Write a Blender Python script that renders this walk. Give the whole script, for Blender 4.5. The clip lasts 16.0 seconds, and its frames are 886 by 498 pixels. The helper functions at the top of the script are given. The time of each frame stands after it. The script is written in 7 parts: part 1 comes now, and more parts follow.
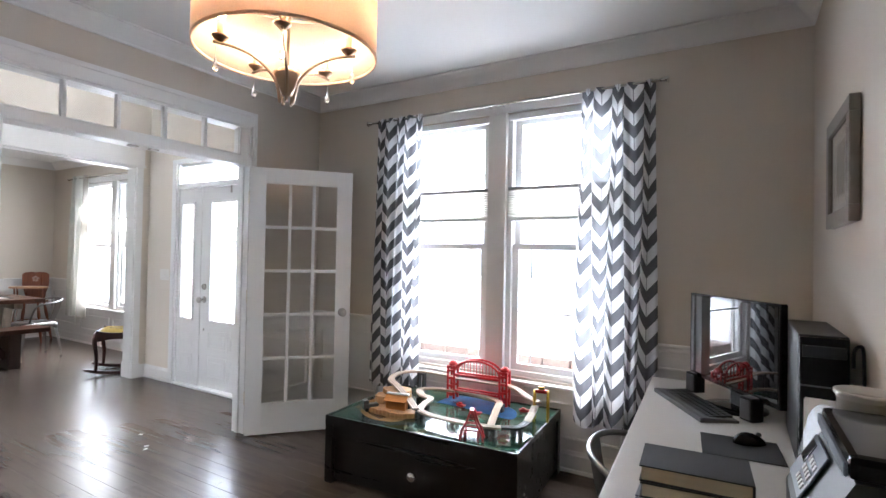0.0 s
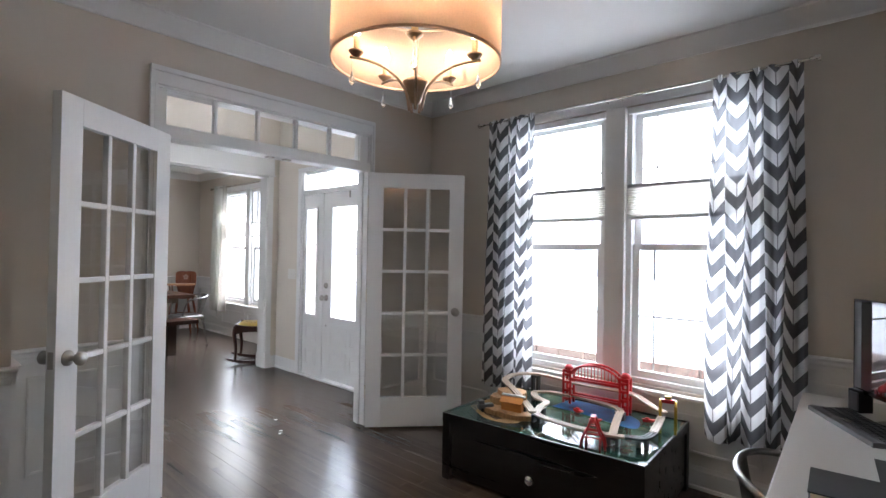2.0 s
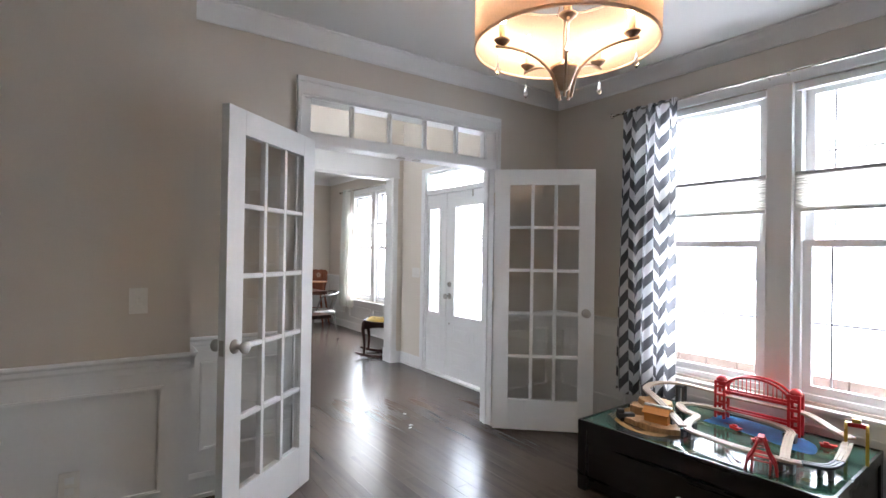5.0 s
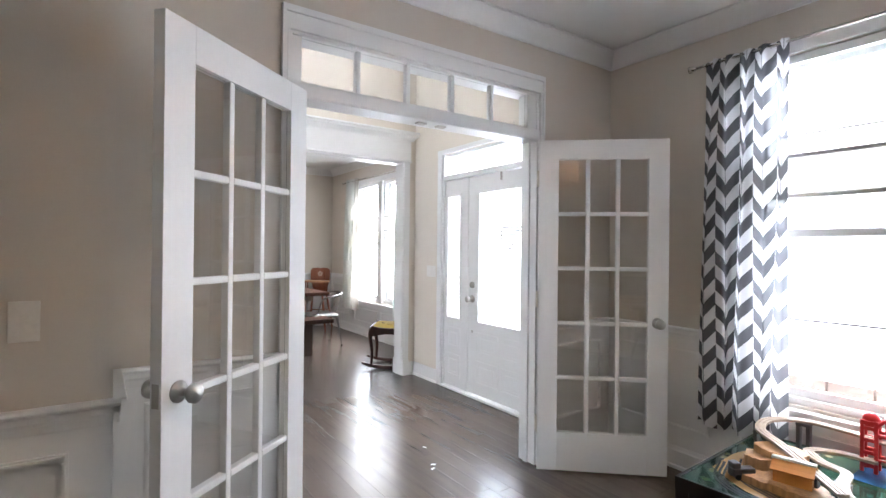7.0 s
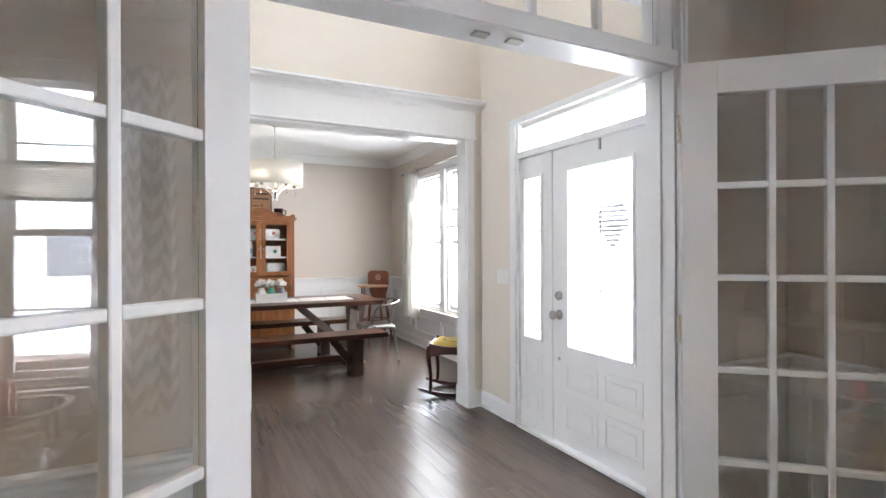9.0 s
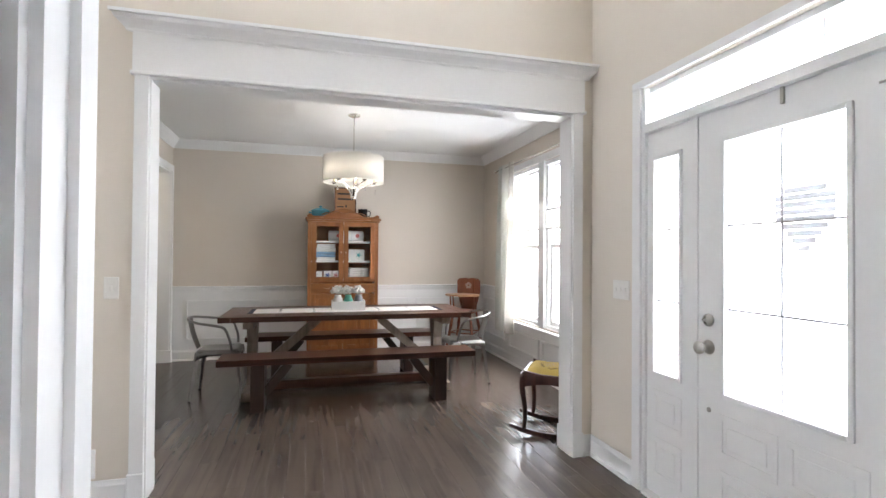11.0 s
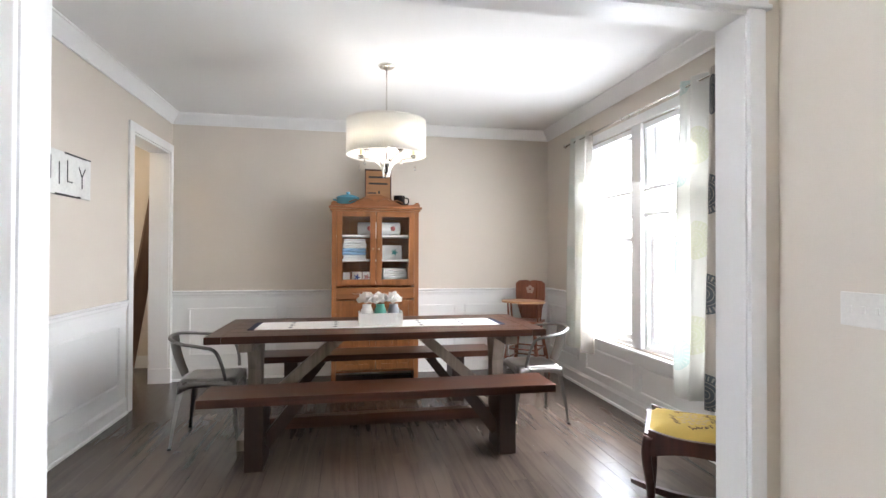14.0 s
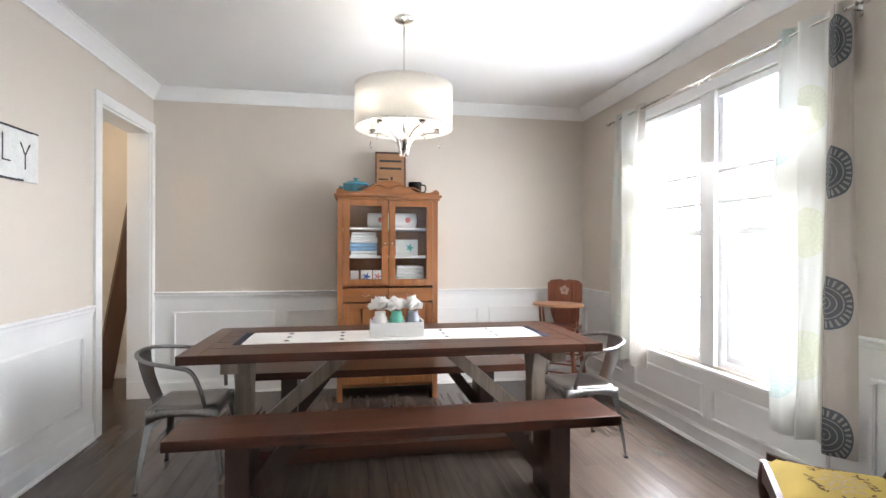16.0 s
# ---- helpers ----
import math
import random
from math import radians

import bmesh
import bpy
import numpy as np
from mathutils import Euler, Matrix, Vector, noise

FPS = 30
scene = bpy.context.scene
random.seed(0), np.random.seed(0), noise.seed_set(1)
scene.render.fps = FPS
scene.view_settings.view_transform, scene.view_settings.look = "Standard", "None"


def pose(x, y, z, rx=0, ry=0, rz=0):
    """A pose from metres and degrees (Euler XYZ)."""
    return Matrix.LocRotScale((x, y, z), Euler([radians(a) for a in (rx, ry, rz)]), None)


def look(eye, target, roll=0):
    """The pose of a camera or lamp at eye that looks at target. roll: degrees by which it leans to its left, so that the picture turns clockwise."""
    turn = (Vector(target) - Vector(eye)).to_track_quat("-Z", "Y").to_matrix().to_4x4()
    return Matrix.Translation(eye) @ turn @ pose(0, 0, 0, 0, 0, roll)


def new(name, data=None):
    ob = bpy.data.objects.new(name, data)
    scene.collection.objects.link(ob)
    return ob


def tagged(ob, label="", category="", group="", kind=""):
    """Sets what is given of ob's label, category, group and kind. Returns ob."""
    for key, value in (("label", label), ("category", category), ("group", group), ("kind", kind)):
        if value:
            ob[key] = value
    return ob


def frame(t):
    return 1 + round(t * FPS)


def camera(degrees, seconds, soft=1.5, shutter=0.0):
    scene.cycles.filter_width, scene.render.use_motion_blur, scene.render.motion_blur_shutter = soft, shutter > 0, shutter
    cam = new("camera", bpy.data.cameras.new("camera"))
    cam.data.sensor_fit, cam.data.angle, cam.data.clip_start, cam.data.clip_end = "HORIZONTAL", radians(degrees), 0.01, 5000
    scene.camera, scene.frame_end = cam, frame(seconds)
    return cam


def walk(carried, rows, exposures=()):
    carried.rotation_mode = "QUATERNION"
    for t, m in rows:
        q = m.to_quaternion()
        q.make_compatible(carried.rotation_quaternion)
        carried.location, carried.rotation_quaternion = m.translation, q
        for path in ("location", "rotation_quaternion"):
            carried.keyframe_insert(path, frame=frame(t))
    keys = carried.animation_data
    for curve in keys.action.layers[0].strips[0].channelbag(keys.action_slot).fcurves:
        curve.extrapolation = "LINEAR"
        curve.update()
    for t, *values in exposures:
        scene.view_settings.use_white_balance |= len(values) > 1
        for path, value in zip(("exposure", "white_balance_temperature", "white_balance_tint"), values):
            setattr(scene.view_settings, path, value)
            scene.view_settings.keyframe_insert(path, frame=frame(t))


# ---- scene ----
cam = camera(83.2, 16.0)
PATH = [
    (0, (-0.457, 2.285, 1.38), (-1.482, 4.002, 1.41), 1.1),
    (0.5, (-0.48, 2.273, 1.382), (-1.597, 3.932, 1.408), 1.1),
    (1, (-0.5, 2.261, 1.377), (-1.695, 3.865, 1.405), 1.1),
    (1.5, (-0.515, 2.247, 1.378), (-1.783, 3.793, 1.406), 1.0),
    (2, (-0.526, 2.232, 1.383), (-1.874, 3.71, 1.407), 1.0),
    (2.5, (-0.537, 2.22, 1.382), (-1.955, 3.63, 1.404), 1.0),
    (3, (-0.549, 2.211, 1.385), (-2.021, 3.565, 1.406), 0.9),
    (3.5, (-0.558, 2.201, 1.39), (-2.072, 3.508, 1.41), 0.9),
    (4, (-0.574, 2.195, 1.388), (-2.126, 3.456, 1.408), 0.9),
    (4.5, (-0.603, 2.19, 1.385), (-2.198, 3.397, 1.401), 0.8),
    (5, (-0.66, 2.191, 1.37), (-2.3, 3.335, 1.386), 0.9),
    (5.2, (-0.704, 2.195, 1.365), (-2.35, 3.331, 1.381), 0.9),
    (7.5, (-1.686, 2.682, 1.349), (-3.336, 3.812, 1.352), 0.5),
    (8, (-1.928, 2.837, 1.347), (-3.601, 3.933, 1.352), 0.3),
    (8.5, (-2.15, 2.99, 1.352), (-3.897, 3.964, 1.347), -0.0),
    (9, (-2.374, 3.153, 1.352), (-4.168, 4.037, 1.352), -0.2),
    (9.5, (-2.548, 3.275, 1.359), (-4.372, 4.094, 1.363), -0.2),
    (10, (-2.72, 3.37, 1.374), (-4.586, 4.092, 1.38), -0.3),
    (10.2, (-2.795, 3.406, 1.353), (-4.68, 4.073, 1.369), 0.0),
    (12.5, (-3.692, 3.613, 1.32), (-5.645, 4.044, 1.335), 0.1),
    (13, (-3.929, 3.639, 1.324), (-5.885, 4.059, 1.34), 0.2),
    (13.5, (-4.159, 3.661, 1.313), (-6.121, 4.048, 1.334), 0.2),
    (14, (-4.376, 3.662, 1.313), (-6.342, 4.029, 1.333), 0.2),
    (14.5, (-4.605, 3.674, 1.317), (-6.573, 4.027, 1.338), 0.2),
    (15, (-4.787, 3.676, 1.312), (-6.758, 4.018, 1.33), 0.2),
    (15.5, (-4.942, 3.664, 1.313), (-6.912, 4.007, 1.318), 0.3),
    (16, (-5.091, 3.641, 1.324), (-7.061, 3.985, 1.321), 0.2),
]
walk(cam, [(t, look(eye, target, roll)) for t, eye, target, roll in PATH], exposures=[(0.0, 4.45, 6000, 10), (1.5, 4.08, 6000, 10), (3.5, 3.88, 6000, 10), (5.0, 4.31, 6040, 10), (7.5, 4.74, 6080, 10), (8.2, 4.9, 6100, 10), (9.2, 4.47, 6180, 10), (10.0, 4.29, 6280, 10), (12.5, 4.65, 6280, 10), (14.0, 4.72, 6200, 10), (16.0, 4.86, 6150, 10)])


# ---- light ----
world = bpy.data.worlds.new("overcast_sky")
scene.world = world
world.use_nodes = True
wn, wl = world.node_tree.nodes, world.node_tree.links
sky = wn.new("ShaderNodeTexSky")
sky.sky_type = "NISHITA"
sky.sun_disc = False
sky.sun_elevation, sky.sun_rotation = radians(66), radians(-34)
pale = wn.new("ShaderNodeHueSaturation")
pale.inputs["Saturation"].default_value = 0.25
wl.new(sky.outputs["Color"], pale.inputs["Color"])
wl.new(pale.outputs["Color"], wn["Background"].inputs["Color"])
wn["Background"].inputs["Strength"].default_value = 0.15
sun = new("sun", bpy.data.lights.new("sun", "SUN"))
sun.data.energy, sun.data.angle, sun.data.color = 0.5, radians(60), (1, 0.97, 0.93)
sun.matrix_world = look((0, 0, 10), (2.0, -3.0, 2.0))


# daylight through the dining window
day = new("dining_window_daylight", bpy.data.lights.new("dining_window_daylight", "AREA"))
day.data.shape, day.data.size, day.data.size_y = "RECTANGLE", 1.66, 1.76
day.data.energy, day.data.color = 4.5, (1, 0.98, 0.95)
day.matrix_world = look((-8.05, 6.22, 1.46), (-8.05, 0.0, -2.6))


# ---- materials ----
def nodes_of(name):
    m = bpy.data.materials.new(name)
    m.use_nodes = True
    return m, m.node_tree.nodes, m.node_tree.links, m.node_tree.nodes["Principled BSDF"]


def surface(name, colour, rough=0.5, metal=0.0, var=0.06, scale=6.0, bump=0.0005, grain=90.0, stretch=(1, 1, 1), coat=0.0, island=0.0, objvar=0.0):
    """A painted, woven or solid surface: two scales of variation in tone, roughness and fine relief."""
    m, n, l, b = nodes_of(name)
    tc = n.new("ShaderNodeTexCoord")
    mp = n.new("ShaderNodeMapping")
    mp.inputs["Scale"].default_value = stretch
    l.new(tc.outputs["Object"], mp.inputs["Vector"])
    big, fine = n.new("ShaderNodeTexNoise"), n.new("ShaderNodeTexNoise")
    big.inputs["Scale"].default_value, big.inputs["Detail"].default_value = scale, 4
    fine.inputs["Scale"].default_value, fine.inputs["Detail"].default_value = grain, 3
    l.new(mp.outputs["Vector"], big.inputs["Vector"])
    l.new(mp.outputs["Vector"], fine.inputs["Vector"])
    mix = n.new("ShaderNodeMath")
    mix.operation = "ADD"
    l.new(big.outputs["Fac"], mix.inputs[0])
    l.new(fine.outputs["Fac"], mix.inputs[1])
    ramp = n.new("ShaderNodeMapRange")
    ramp.inputs["From Min"].default_value, ramp.inputs["From Max"].default_value = 0.6, 1.4
    ramp.inputs["To Min"].default_value, ramp.inputs["To Max"].default_value = 1 - var, 1 + var
    l.new(mix.outputs[0], ramp.inputs["Value"])
    tone = ramp.outputs["Result"]
    if objvar:
        oi = n.new("ShaderNodeObjectInfo")
        r2 = n.new("ShaderNodeMapRange")
        r2.inputs["To Min"].default_value, r2.inputs["To Max"].default_value = 1 - objvar, 1 + objvar
        l.new(oi.outputs["Random"], r2.inputs["Value"])
        mu = n.new("ShaderNodeMath")
        mu.operation = "MULTIPLY"
        l.new(tone, mu.inputs[0])
        l.new(r2.outputs["Result"], mu.inputs[1])
        tone = mu.outputs[0]
    if island:
        gi = n.new("ShaderNodeNewGeometry")
        r3 = n.new("ShaderNodeMapRange")
        r3.inputs["To Min"].default_value, r3.inputs["To Max"].default_value = 1 - island, 1 + island
        l.new(gi.outputs["Random Per Island"], r3.inputs["Value"])
        mu3 = n.new("ShaderNodeMath")
        mu3.operation = "MULTIPLY"
        l.new(tone, mu3.inputs[0])
        l.new(r3.outputs["Result"], mu3.inputs[1])
        tone = mu3.outputs[0]
    sc = n.new("ShaderNodeVectorMath")
    sc.operation = "SCALE"
    sc.inputs[0].default_value = colour
    l.new(tone, sc.inputs["Scale"])
    l.new(sc.outputs["Vector"], b.inputs["Base Color"])
    rr = n.new("ShaderNodeMapRange")
    rr.inputs["To Min"].default_value, rr.inputs["To Max"].default_value = max(rough - 0.07, 0.02), min(rough + 0.07, 1)
    l.new(big.outputs["Fac"], rr.inputs["Value"])
    l.new(rr.outputs["Result"], b.inputs["Roughness"])
    b.inputs["Metallic"].default_value = metal
    b.inputs["Coat Weight"].default_value = coat
    if bump:
        bp = n.new("ShaderNodeBump")
        bp.inputs["Strength"].default_value, bp.inputs["Distance"].default_value = 0.5, bump
        l.new(fine.outputs["Fac"], bp.inputs["Height"])
        l.new(bp.outputs["Normal"], b.inputs["Normal"])
    return m


def wood(name, dark, light, rough=0.4, along=0, scale=1.0, coat=0.0, objvar=0.25, bump=0.002, spread=0.1):
    """Grained wood: long streaks along one local axis, knots and wear at a larger scale."""
    m, n, l, b = nodes_of(name)
    tc = n.new("ShaderNodeTexCoord")
    oi = n.new("ShaderNodeObjectInfo")
    gi = n.new("ShaderNodeNewGeometry")
    off = n.new("ShaderNodeMath")
    off.operation = "ADD"
    l.new(oi.outputs["Random"], off.inputs[0])
    l.new(gi.outputs["Random Per Island"], off.inputs[1])
    shift = n.new("ShaderNodeVectorMath")
    shift.operation = "SCALE"
    shift.inputs[0].default_value = (17, 31, 23)
    l.new(off.outputs[0], shift.inputs["Scale"])
    add = n.new("ShaderNodeVectorMath")
    l.new(tc.outputs["Object"], add.inputs[0])
    l.new(shift.outputs["Vector"], add.inputs[1])
    mp = n.new("ShaderNodeMapping")
    st = [26 * scale] * 3
    st[along] = 1.6 * scale
    mp.inputs["Scale"].default_value = st
    l.new(add.outputs["Vector"], mp.inputs["Vector"])
    a, c = n.new("ShaderNodeTexNoise"), n.new("ShaderNodeTexNoise")
    a.inputs["Scale"].default_value, a.inputs["Detail"].default_value, a.inputs["Distortion"].default_value = 1.0, 6, 0.6
    c.inputs["Scale"].default_value, c.inputs["Detail"].default_value = 2.2 * scale, 3
    l.new(mp.outputs["Vector"], a.inputs["Vector"])
    l.new(add.outputs["Vector"], c.inputs["Vector"])
    s1 = n.new("ShaderNodeMath")
    s1.operation = "MULTIPLY_ADD"
    s1.inputs[1].default_value = 0.5
    l.new(c.outputs["Fac"], s1.inputs[0])
    l.new(a.outputs["Fac"], s1.inputs[2])
    s2 = n.new("ShaderNodeMath")
    s2.operation = "MULTIPLY_ADD"
    s2.inputs[1].default_value = objvar
    l.new(off.outputs[0], s2.inputs[0])
    l.new(s1.outputs[0], s2.inputs[2])
    ramp = n.new("ShaderNodeValToRGB")
    ramp.color_ramp.elements[0].position, ramp.color_ramp.elements[0].color = 0.45, (*dark, 1)
    ramp.color_ramp.elements[1].position, ramp.color_ramp.elements[1].color = 1.1 if objvar > 0.3 else 1.0, (*light, 1)
    l.new(s2.outputs[0], ramp.inputs["Fac"])
    l.new(ramp.outputs["Color"], b.inputs["Base Color"])
    rr = n.new("ShaderNodeMapRange")
    rr.inputs["To Min"].default_value, rr.inputs["To Max"].default_value = max(rough - spread, 0.03), rough + spread
    l.new(a.outputs["Fac"], rr.inputs["Value"])
    l.new(rr.outputs["Result"], b.inputs["Roughness"])
    b.inputs["Coat Weight"].default_value = coat
    bp = n.new("ShaderNodeBump")
    bp.inputs["Strength"].default_value, bp.inputs["Distance"].default_value = 0.6, bump
    l.new(a.outputs["Fac"], bp.inputs["Height"])
    l.new(bp.outputs["Normal"], b.inputs["Normal"])
    return m


def glass(name, tint=(1, 1, 1), rough=0.0, ior=1.45):
    m, n, l, b = nodes_of(name)
    b.inputs["Base Color"].default_value = (*tint, 1)
    b.inputs["Transmission Weight"].default_value = 1.0
    b.inputs["Roughness"].default_value = rough
    b.inputs["IOR"].default_value = ior
    return m


def glow(name, colour, strength):
    m, n, l, b = nodes_of(name)
    b.inputs["Base Color"].default_value = (*colour, 1)
    b.inputs["Emission Color"].default_value = (*colour, 1)
    b.inputs["Emission Strength"].default_value = strength
    return m


def cloth(name, colour, through_light=0.4, rough=0.9):
    """Thin woven cloth that lets part of the light through."""
    m, n, l, b = nodes_of(name)
    wv = n.new("ShaderNodeTexNoise")
    wv.inputs["Scale"].default_value, wv.inputs["Detail"].default_value = 160, 2
    tc = n.new("ShaderNodeTexCoord")
    l.new(tc.outputs["Object"], wv.inputs["Vector"])
    mr = n.new("ShaderNodeMapRange")
    mr.inputs["To Min"].default_value, mr.inputs["To Max"].default_value = 0.9, 1.1
    l.new(wv.outputs["Fac"], mr.inputs["Value"])
    sc = n.new("ShaderNodeVectorMath")
    sc.operation = "SCALE"
    sc.inputs[0].default_value = colour
    l.new(mr.outputs["Result"], sc.inputs["Scale"])
    l.new(sc.outputs["Vector"], b.inputs["Base Color"])
    b.inputs["Roughness"].default_value = rough
    tr = n.new("ShaderNodeBsdfTranslucent")
    l.new(sc.outputs["Vector"], tr.inputs["Color"])
    mx = n.new("ShaderNodeMixShader")
    mx.inputs["Fac"].default_value = through_light
    l.new(b.outputs["BSDF"], mx.inputs[1])
    l.new(tr.outputs["BSDF"], mx.inputs[2])
    l.new(mx.outputs["Shader"], n["Material Output"].inputs["Surface"])
    return m


M_WALL = surface("greige_wall_paint", (0.61, 0.553, 0.487), 0.62, var=0.03, scale=1.5, bump=0.0006, grain=220)
M_CREAM = surface("cream_wall_paint", (0.69, 0.63, 0.55), 0.62, var=0.03, scale=1.5, bump=0.0006, grain=220)
M_TRIM = surface("white_trim_paint", (0.77, 0.77, 0.765), 0.35, var=0.02, scale=3, bump=0.0003, grain=60)
M_CEIL = surface("white_ceiling_paint", (0.80, 0.80, 0.79), 0.85, var=0.02, scale=2, bump=0.001, grain=300)
M_SUB = surface("subfloor", (0.05, 0.045, 0.04), 0.8)
M_PLANK = wood("dark_oak_floorboard", (0.045, 0.034, 0.028), (0.107, 0.081, 0.067), 0.26, along=0, scale=0.8, objvar=0.2, bump=0.00006, spread=0.015)
M_GLASS = glass("clear_pane")
M_DOORGLASS = glass("bevelled_door_pane", ior=1.62)
M_SNOW = surface("fresh_snow", (0.82, 0.83, 0.85), 0.8, var=0.06, scale=0.05, bump=0.03, grain=2)
M_NICKEL = surface("brushed_nickel", (0.44, 0.42, 0.39), 0.28, 1.0, var=0.05, bump=0.0)
M_SATIN = surface("satin_nickel_hinge", (0.70, 0.66, 0.58), 0.38, 1.0, var=0.05, bump=0.0)
M_VINYL = surface("white_vinyl", (0.87, 0.87, 0.87), 0.4, var=0.02, bump=0.0)


# ---- building blocks ----
def box(bm, x0, x1, y0, y1, z0, z1, bevel=0.0):
    c = [bm.verts.new((x, y, z)) for x in (x0, x1) for y in (y0, y1) for z in (z0, z1)]
    fs = [bm.faces.new([c[i] for i in q]) for q in ((0, 1, 3, 2), (4, 6, 7, 5), (0, 4, 5, 1), (2, 3, 7, 6), (0, 2, 6, 4), (1, 5, 7, 3))]
    if bevel:
        bmesh.ops.bevel(bm, geom=list({e for f in fs for e in f.edges}), offset=bevel, segments=2, affect="EDGES", profile=0.6)


def tube(bm, pts, r, seg=10, caps=True, scale_y=1.0):
    """A round bar along a line of points; r is one radius or one for each point."""
    pts = [Vector(p) for p in pts]
    rs = r if isinstance(r, (list, tuple)) else [r] * len(pts)
    rings, side = [], None
    for i, p in enumerate(pts):
        d = (pts[min(i + 1, len(pts) - 1)] - pts[max(i - 1, 0)]).normalized()
        if side is None:
            side = d.orthogonal().normalized()
        side = (side - d * side.dot(d)).normalized()
        up = d.cross(side)
        rings.append([bm.verts.new(p + (side * math.cos(a) + up * math.sin(a) * scale_y) * rs[i]) for a in [2 * math.pi * k / seg for k in range(seg)]])
    for a, b in zip(rings, rings[1:]):
        for k in range(seg):
            f = bm.faces.new((a[k], a[(k + 1) % seg], b[(k + 1) % seg], b[k]))
            f.smooth = True
    if caps:
        bm.faces.new(rings[0][::-1])
        bm.faces.new(rings[-1])


def lathe(bm, profile, centre=(0, 0, 0), seg=24, close=False):
    """Turns a profile of (radius, height) pairs round the upright axis."""
    rings = []
    for r, z in profile:
        rings.append([bm.verts.new((centre[0] + max(r, 1e-4) * math.cos(2 * math.pi * k / seg), centre[1] + max(r, 1e-4) * math.sin(2 * math.pi * k / seg), centre[2] + z)) for k in range(seg)])
    pairs = list(zip(rings, rings[1:])) + ([(rings[-1], rings[0])] if close else [])
    for a, b in pairs:
        for k in range(seg):
            f = bm.faces.new((a[k], a[(k + 1) % seg], b[(k + 1) % seg], b[k]))
            f.smooth = True


def bend(points, steps=8):
    """A smooth line through the points (Catmull-Rom)."""
    p = [Vector(q) for q in points]
    p = [p[0] * 2 - p[1]] + p + [p[-1] * 2 - p[-2]]
    out = []
    for i in range(1, len(p) - 2):
        for k in range(steps):
            t = k / steps
            out.append(0.5 * (2 * p[i] + (p[i + 1] - p[i - 1]) * t + (2 * p[i - 1] - 5 * p[i] + 4 * p[i + 1] - p[i + 2]) * t * t + (3 * p[i] - p[i - 1] - 3 * p[i + 1] + p[i + 2]) * t ** 3))
    return out + [p[-2]]


def sheet(bm, grid, smooth=True):
    """A surface through rows of points."""
    vs = [[bm.verts.new(p) for p in row] for row in grid]
    for a, b in zip(vs, vs[1:]):
        for k in range(len(a) - 1):
            bm.faces.new((a[k], a[k + 1], b[k + 1], b[k])).smooth = smooth


def prism(bm, outline, depth, m=Matrix()):
    """An outline in the local x-z plane pushed along local y by depth, placed by m."""
    a = [bm.verts.new(m @ Vector((x, 0, z))) for x, z in outline]
    b = [bm.verts.new(m @ Vector((x, depth, z))) for x, z in outline]
    bm.faces.new(a)
    bm.faces.new(b[::-1])
    for i in range(len(a)):
        j = (i + 1) % len(a)
        bm.faces.new((a[j], a[i], b[i], b[j]))


def mesh_of(name, bm, material):
    bmesh.ops.recalc_face_normals(bm, faces=bm.faces)
    me = bpy.data.meshes.new(name)
    bm.to_mesh(me)
    bm.free()
    for mat in material if isinstance(material, (list, tuple)) else [material]:
        me.materials.append(mat)
    return me


def part(name, bm, material, parent=None, label=""):
    ob = new(name, mesh_of(name, bm, material))
    ob.parent = parent
    return tagged(ob, label) if label else ob


def shared(name, me, parent, m):
    """One more object on the same mesh."""
    ob = new(name, me)
    ob.parent = parent
    ob.matrix_local = m
    return ob


def thing(name, m, label, category, group="", kind=""):
    ob = new(name)
    ob.empty_display_size = 0.05
    ob.matrix_world = m
    return tagged(ob, label, category, group, kind)


def solid(name, boxes, material, label="", category="", kind="structure", bevel=0.0):
    bm = bmesh.new()
    for b in boxes:
        box(bm, *b, bevel=bevel)
    return tagged(part(name, bm, material), label, category, "", kind)


def one_box(name, dims, material, parent, bevel=0.0, label=""):
    bm = bmesh.new()
    box(bm, *dims, bevel=bevel)
    return part(name, bm, material, parent, label)


# ---- the plan ----
H = 2.745                          # ceiling of office and dining room
FX = -3.70                         # office face of the french-door wall
BX = -3.82                         # its foyer face
OX = -6.10                         # foyer face of the dining opening's wall
DX = -6.24                         # its dining face
NX = -9.92                         # dining back wall
EX = -0.13                         # office east wall
OY, FY, DY = 5.53, 5.36, 5.95      # window wall of the office, front-door wall, window wall of the dining room
LY = 1.86                          # dining wall with the doorway
JX, JY = -3.275, 2.567            # the step in the office wall
SY = 0.3                           # office wall behind
HALL = 5.4                         # foyer ceiling
T = 0.16


def wall(name, axis, a, b, lo, hi, z1, holes, material, label):
    """A wall that is a..b thick on one axis and runs lo..hi on the other, with holes (lo, hi, z0, z1)."""
    cuts = sorted({lo, hi, *[h[0] for h in holes], *[h[1] for h in holes]})
    boxes = []
    for u, v in zip(cuts, cuts[1:]):
        mid = (u + v) / 2
        z = 0.0
        for h in sorted([h for h in holes if h[0] < mid < h[1]], key=lambda q: q[2]):
            if h[2] > z:
                boxes.append((u, v, z, h[2]))
            z = h[3]
        boxes.append((u, v, z, z1))
    bm = bmesh.new()
    for u, v, z, w in boxes:
        if axis == "x":
            box(bm, a, b, u, v, z, w)
        else:
            box(bm, u, v, a, b, z, w)
    return tagged(part(name, bm, material), label, "wall", "", "structure")


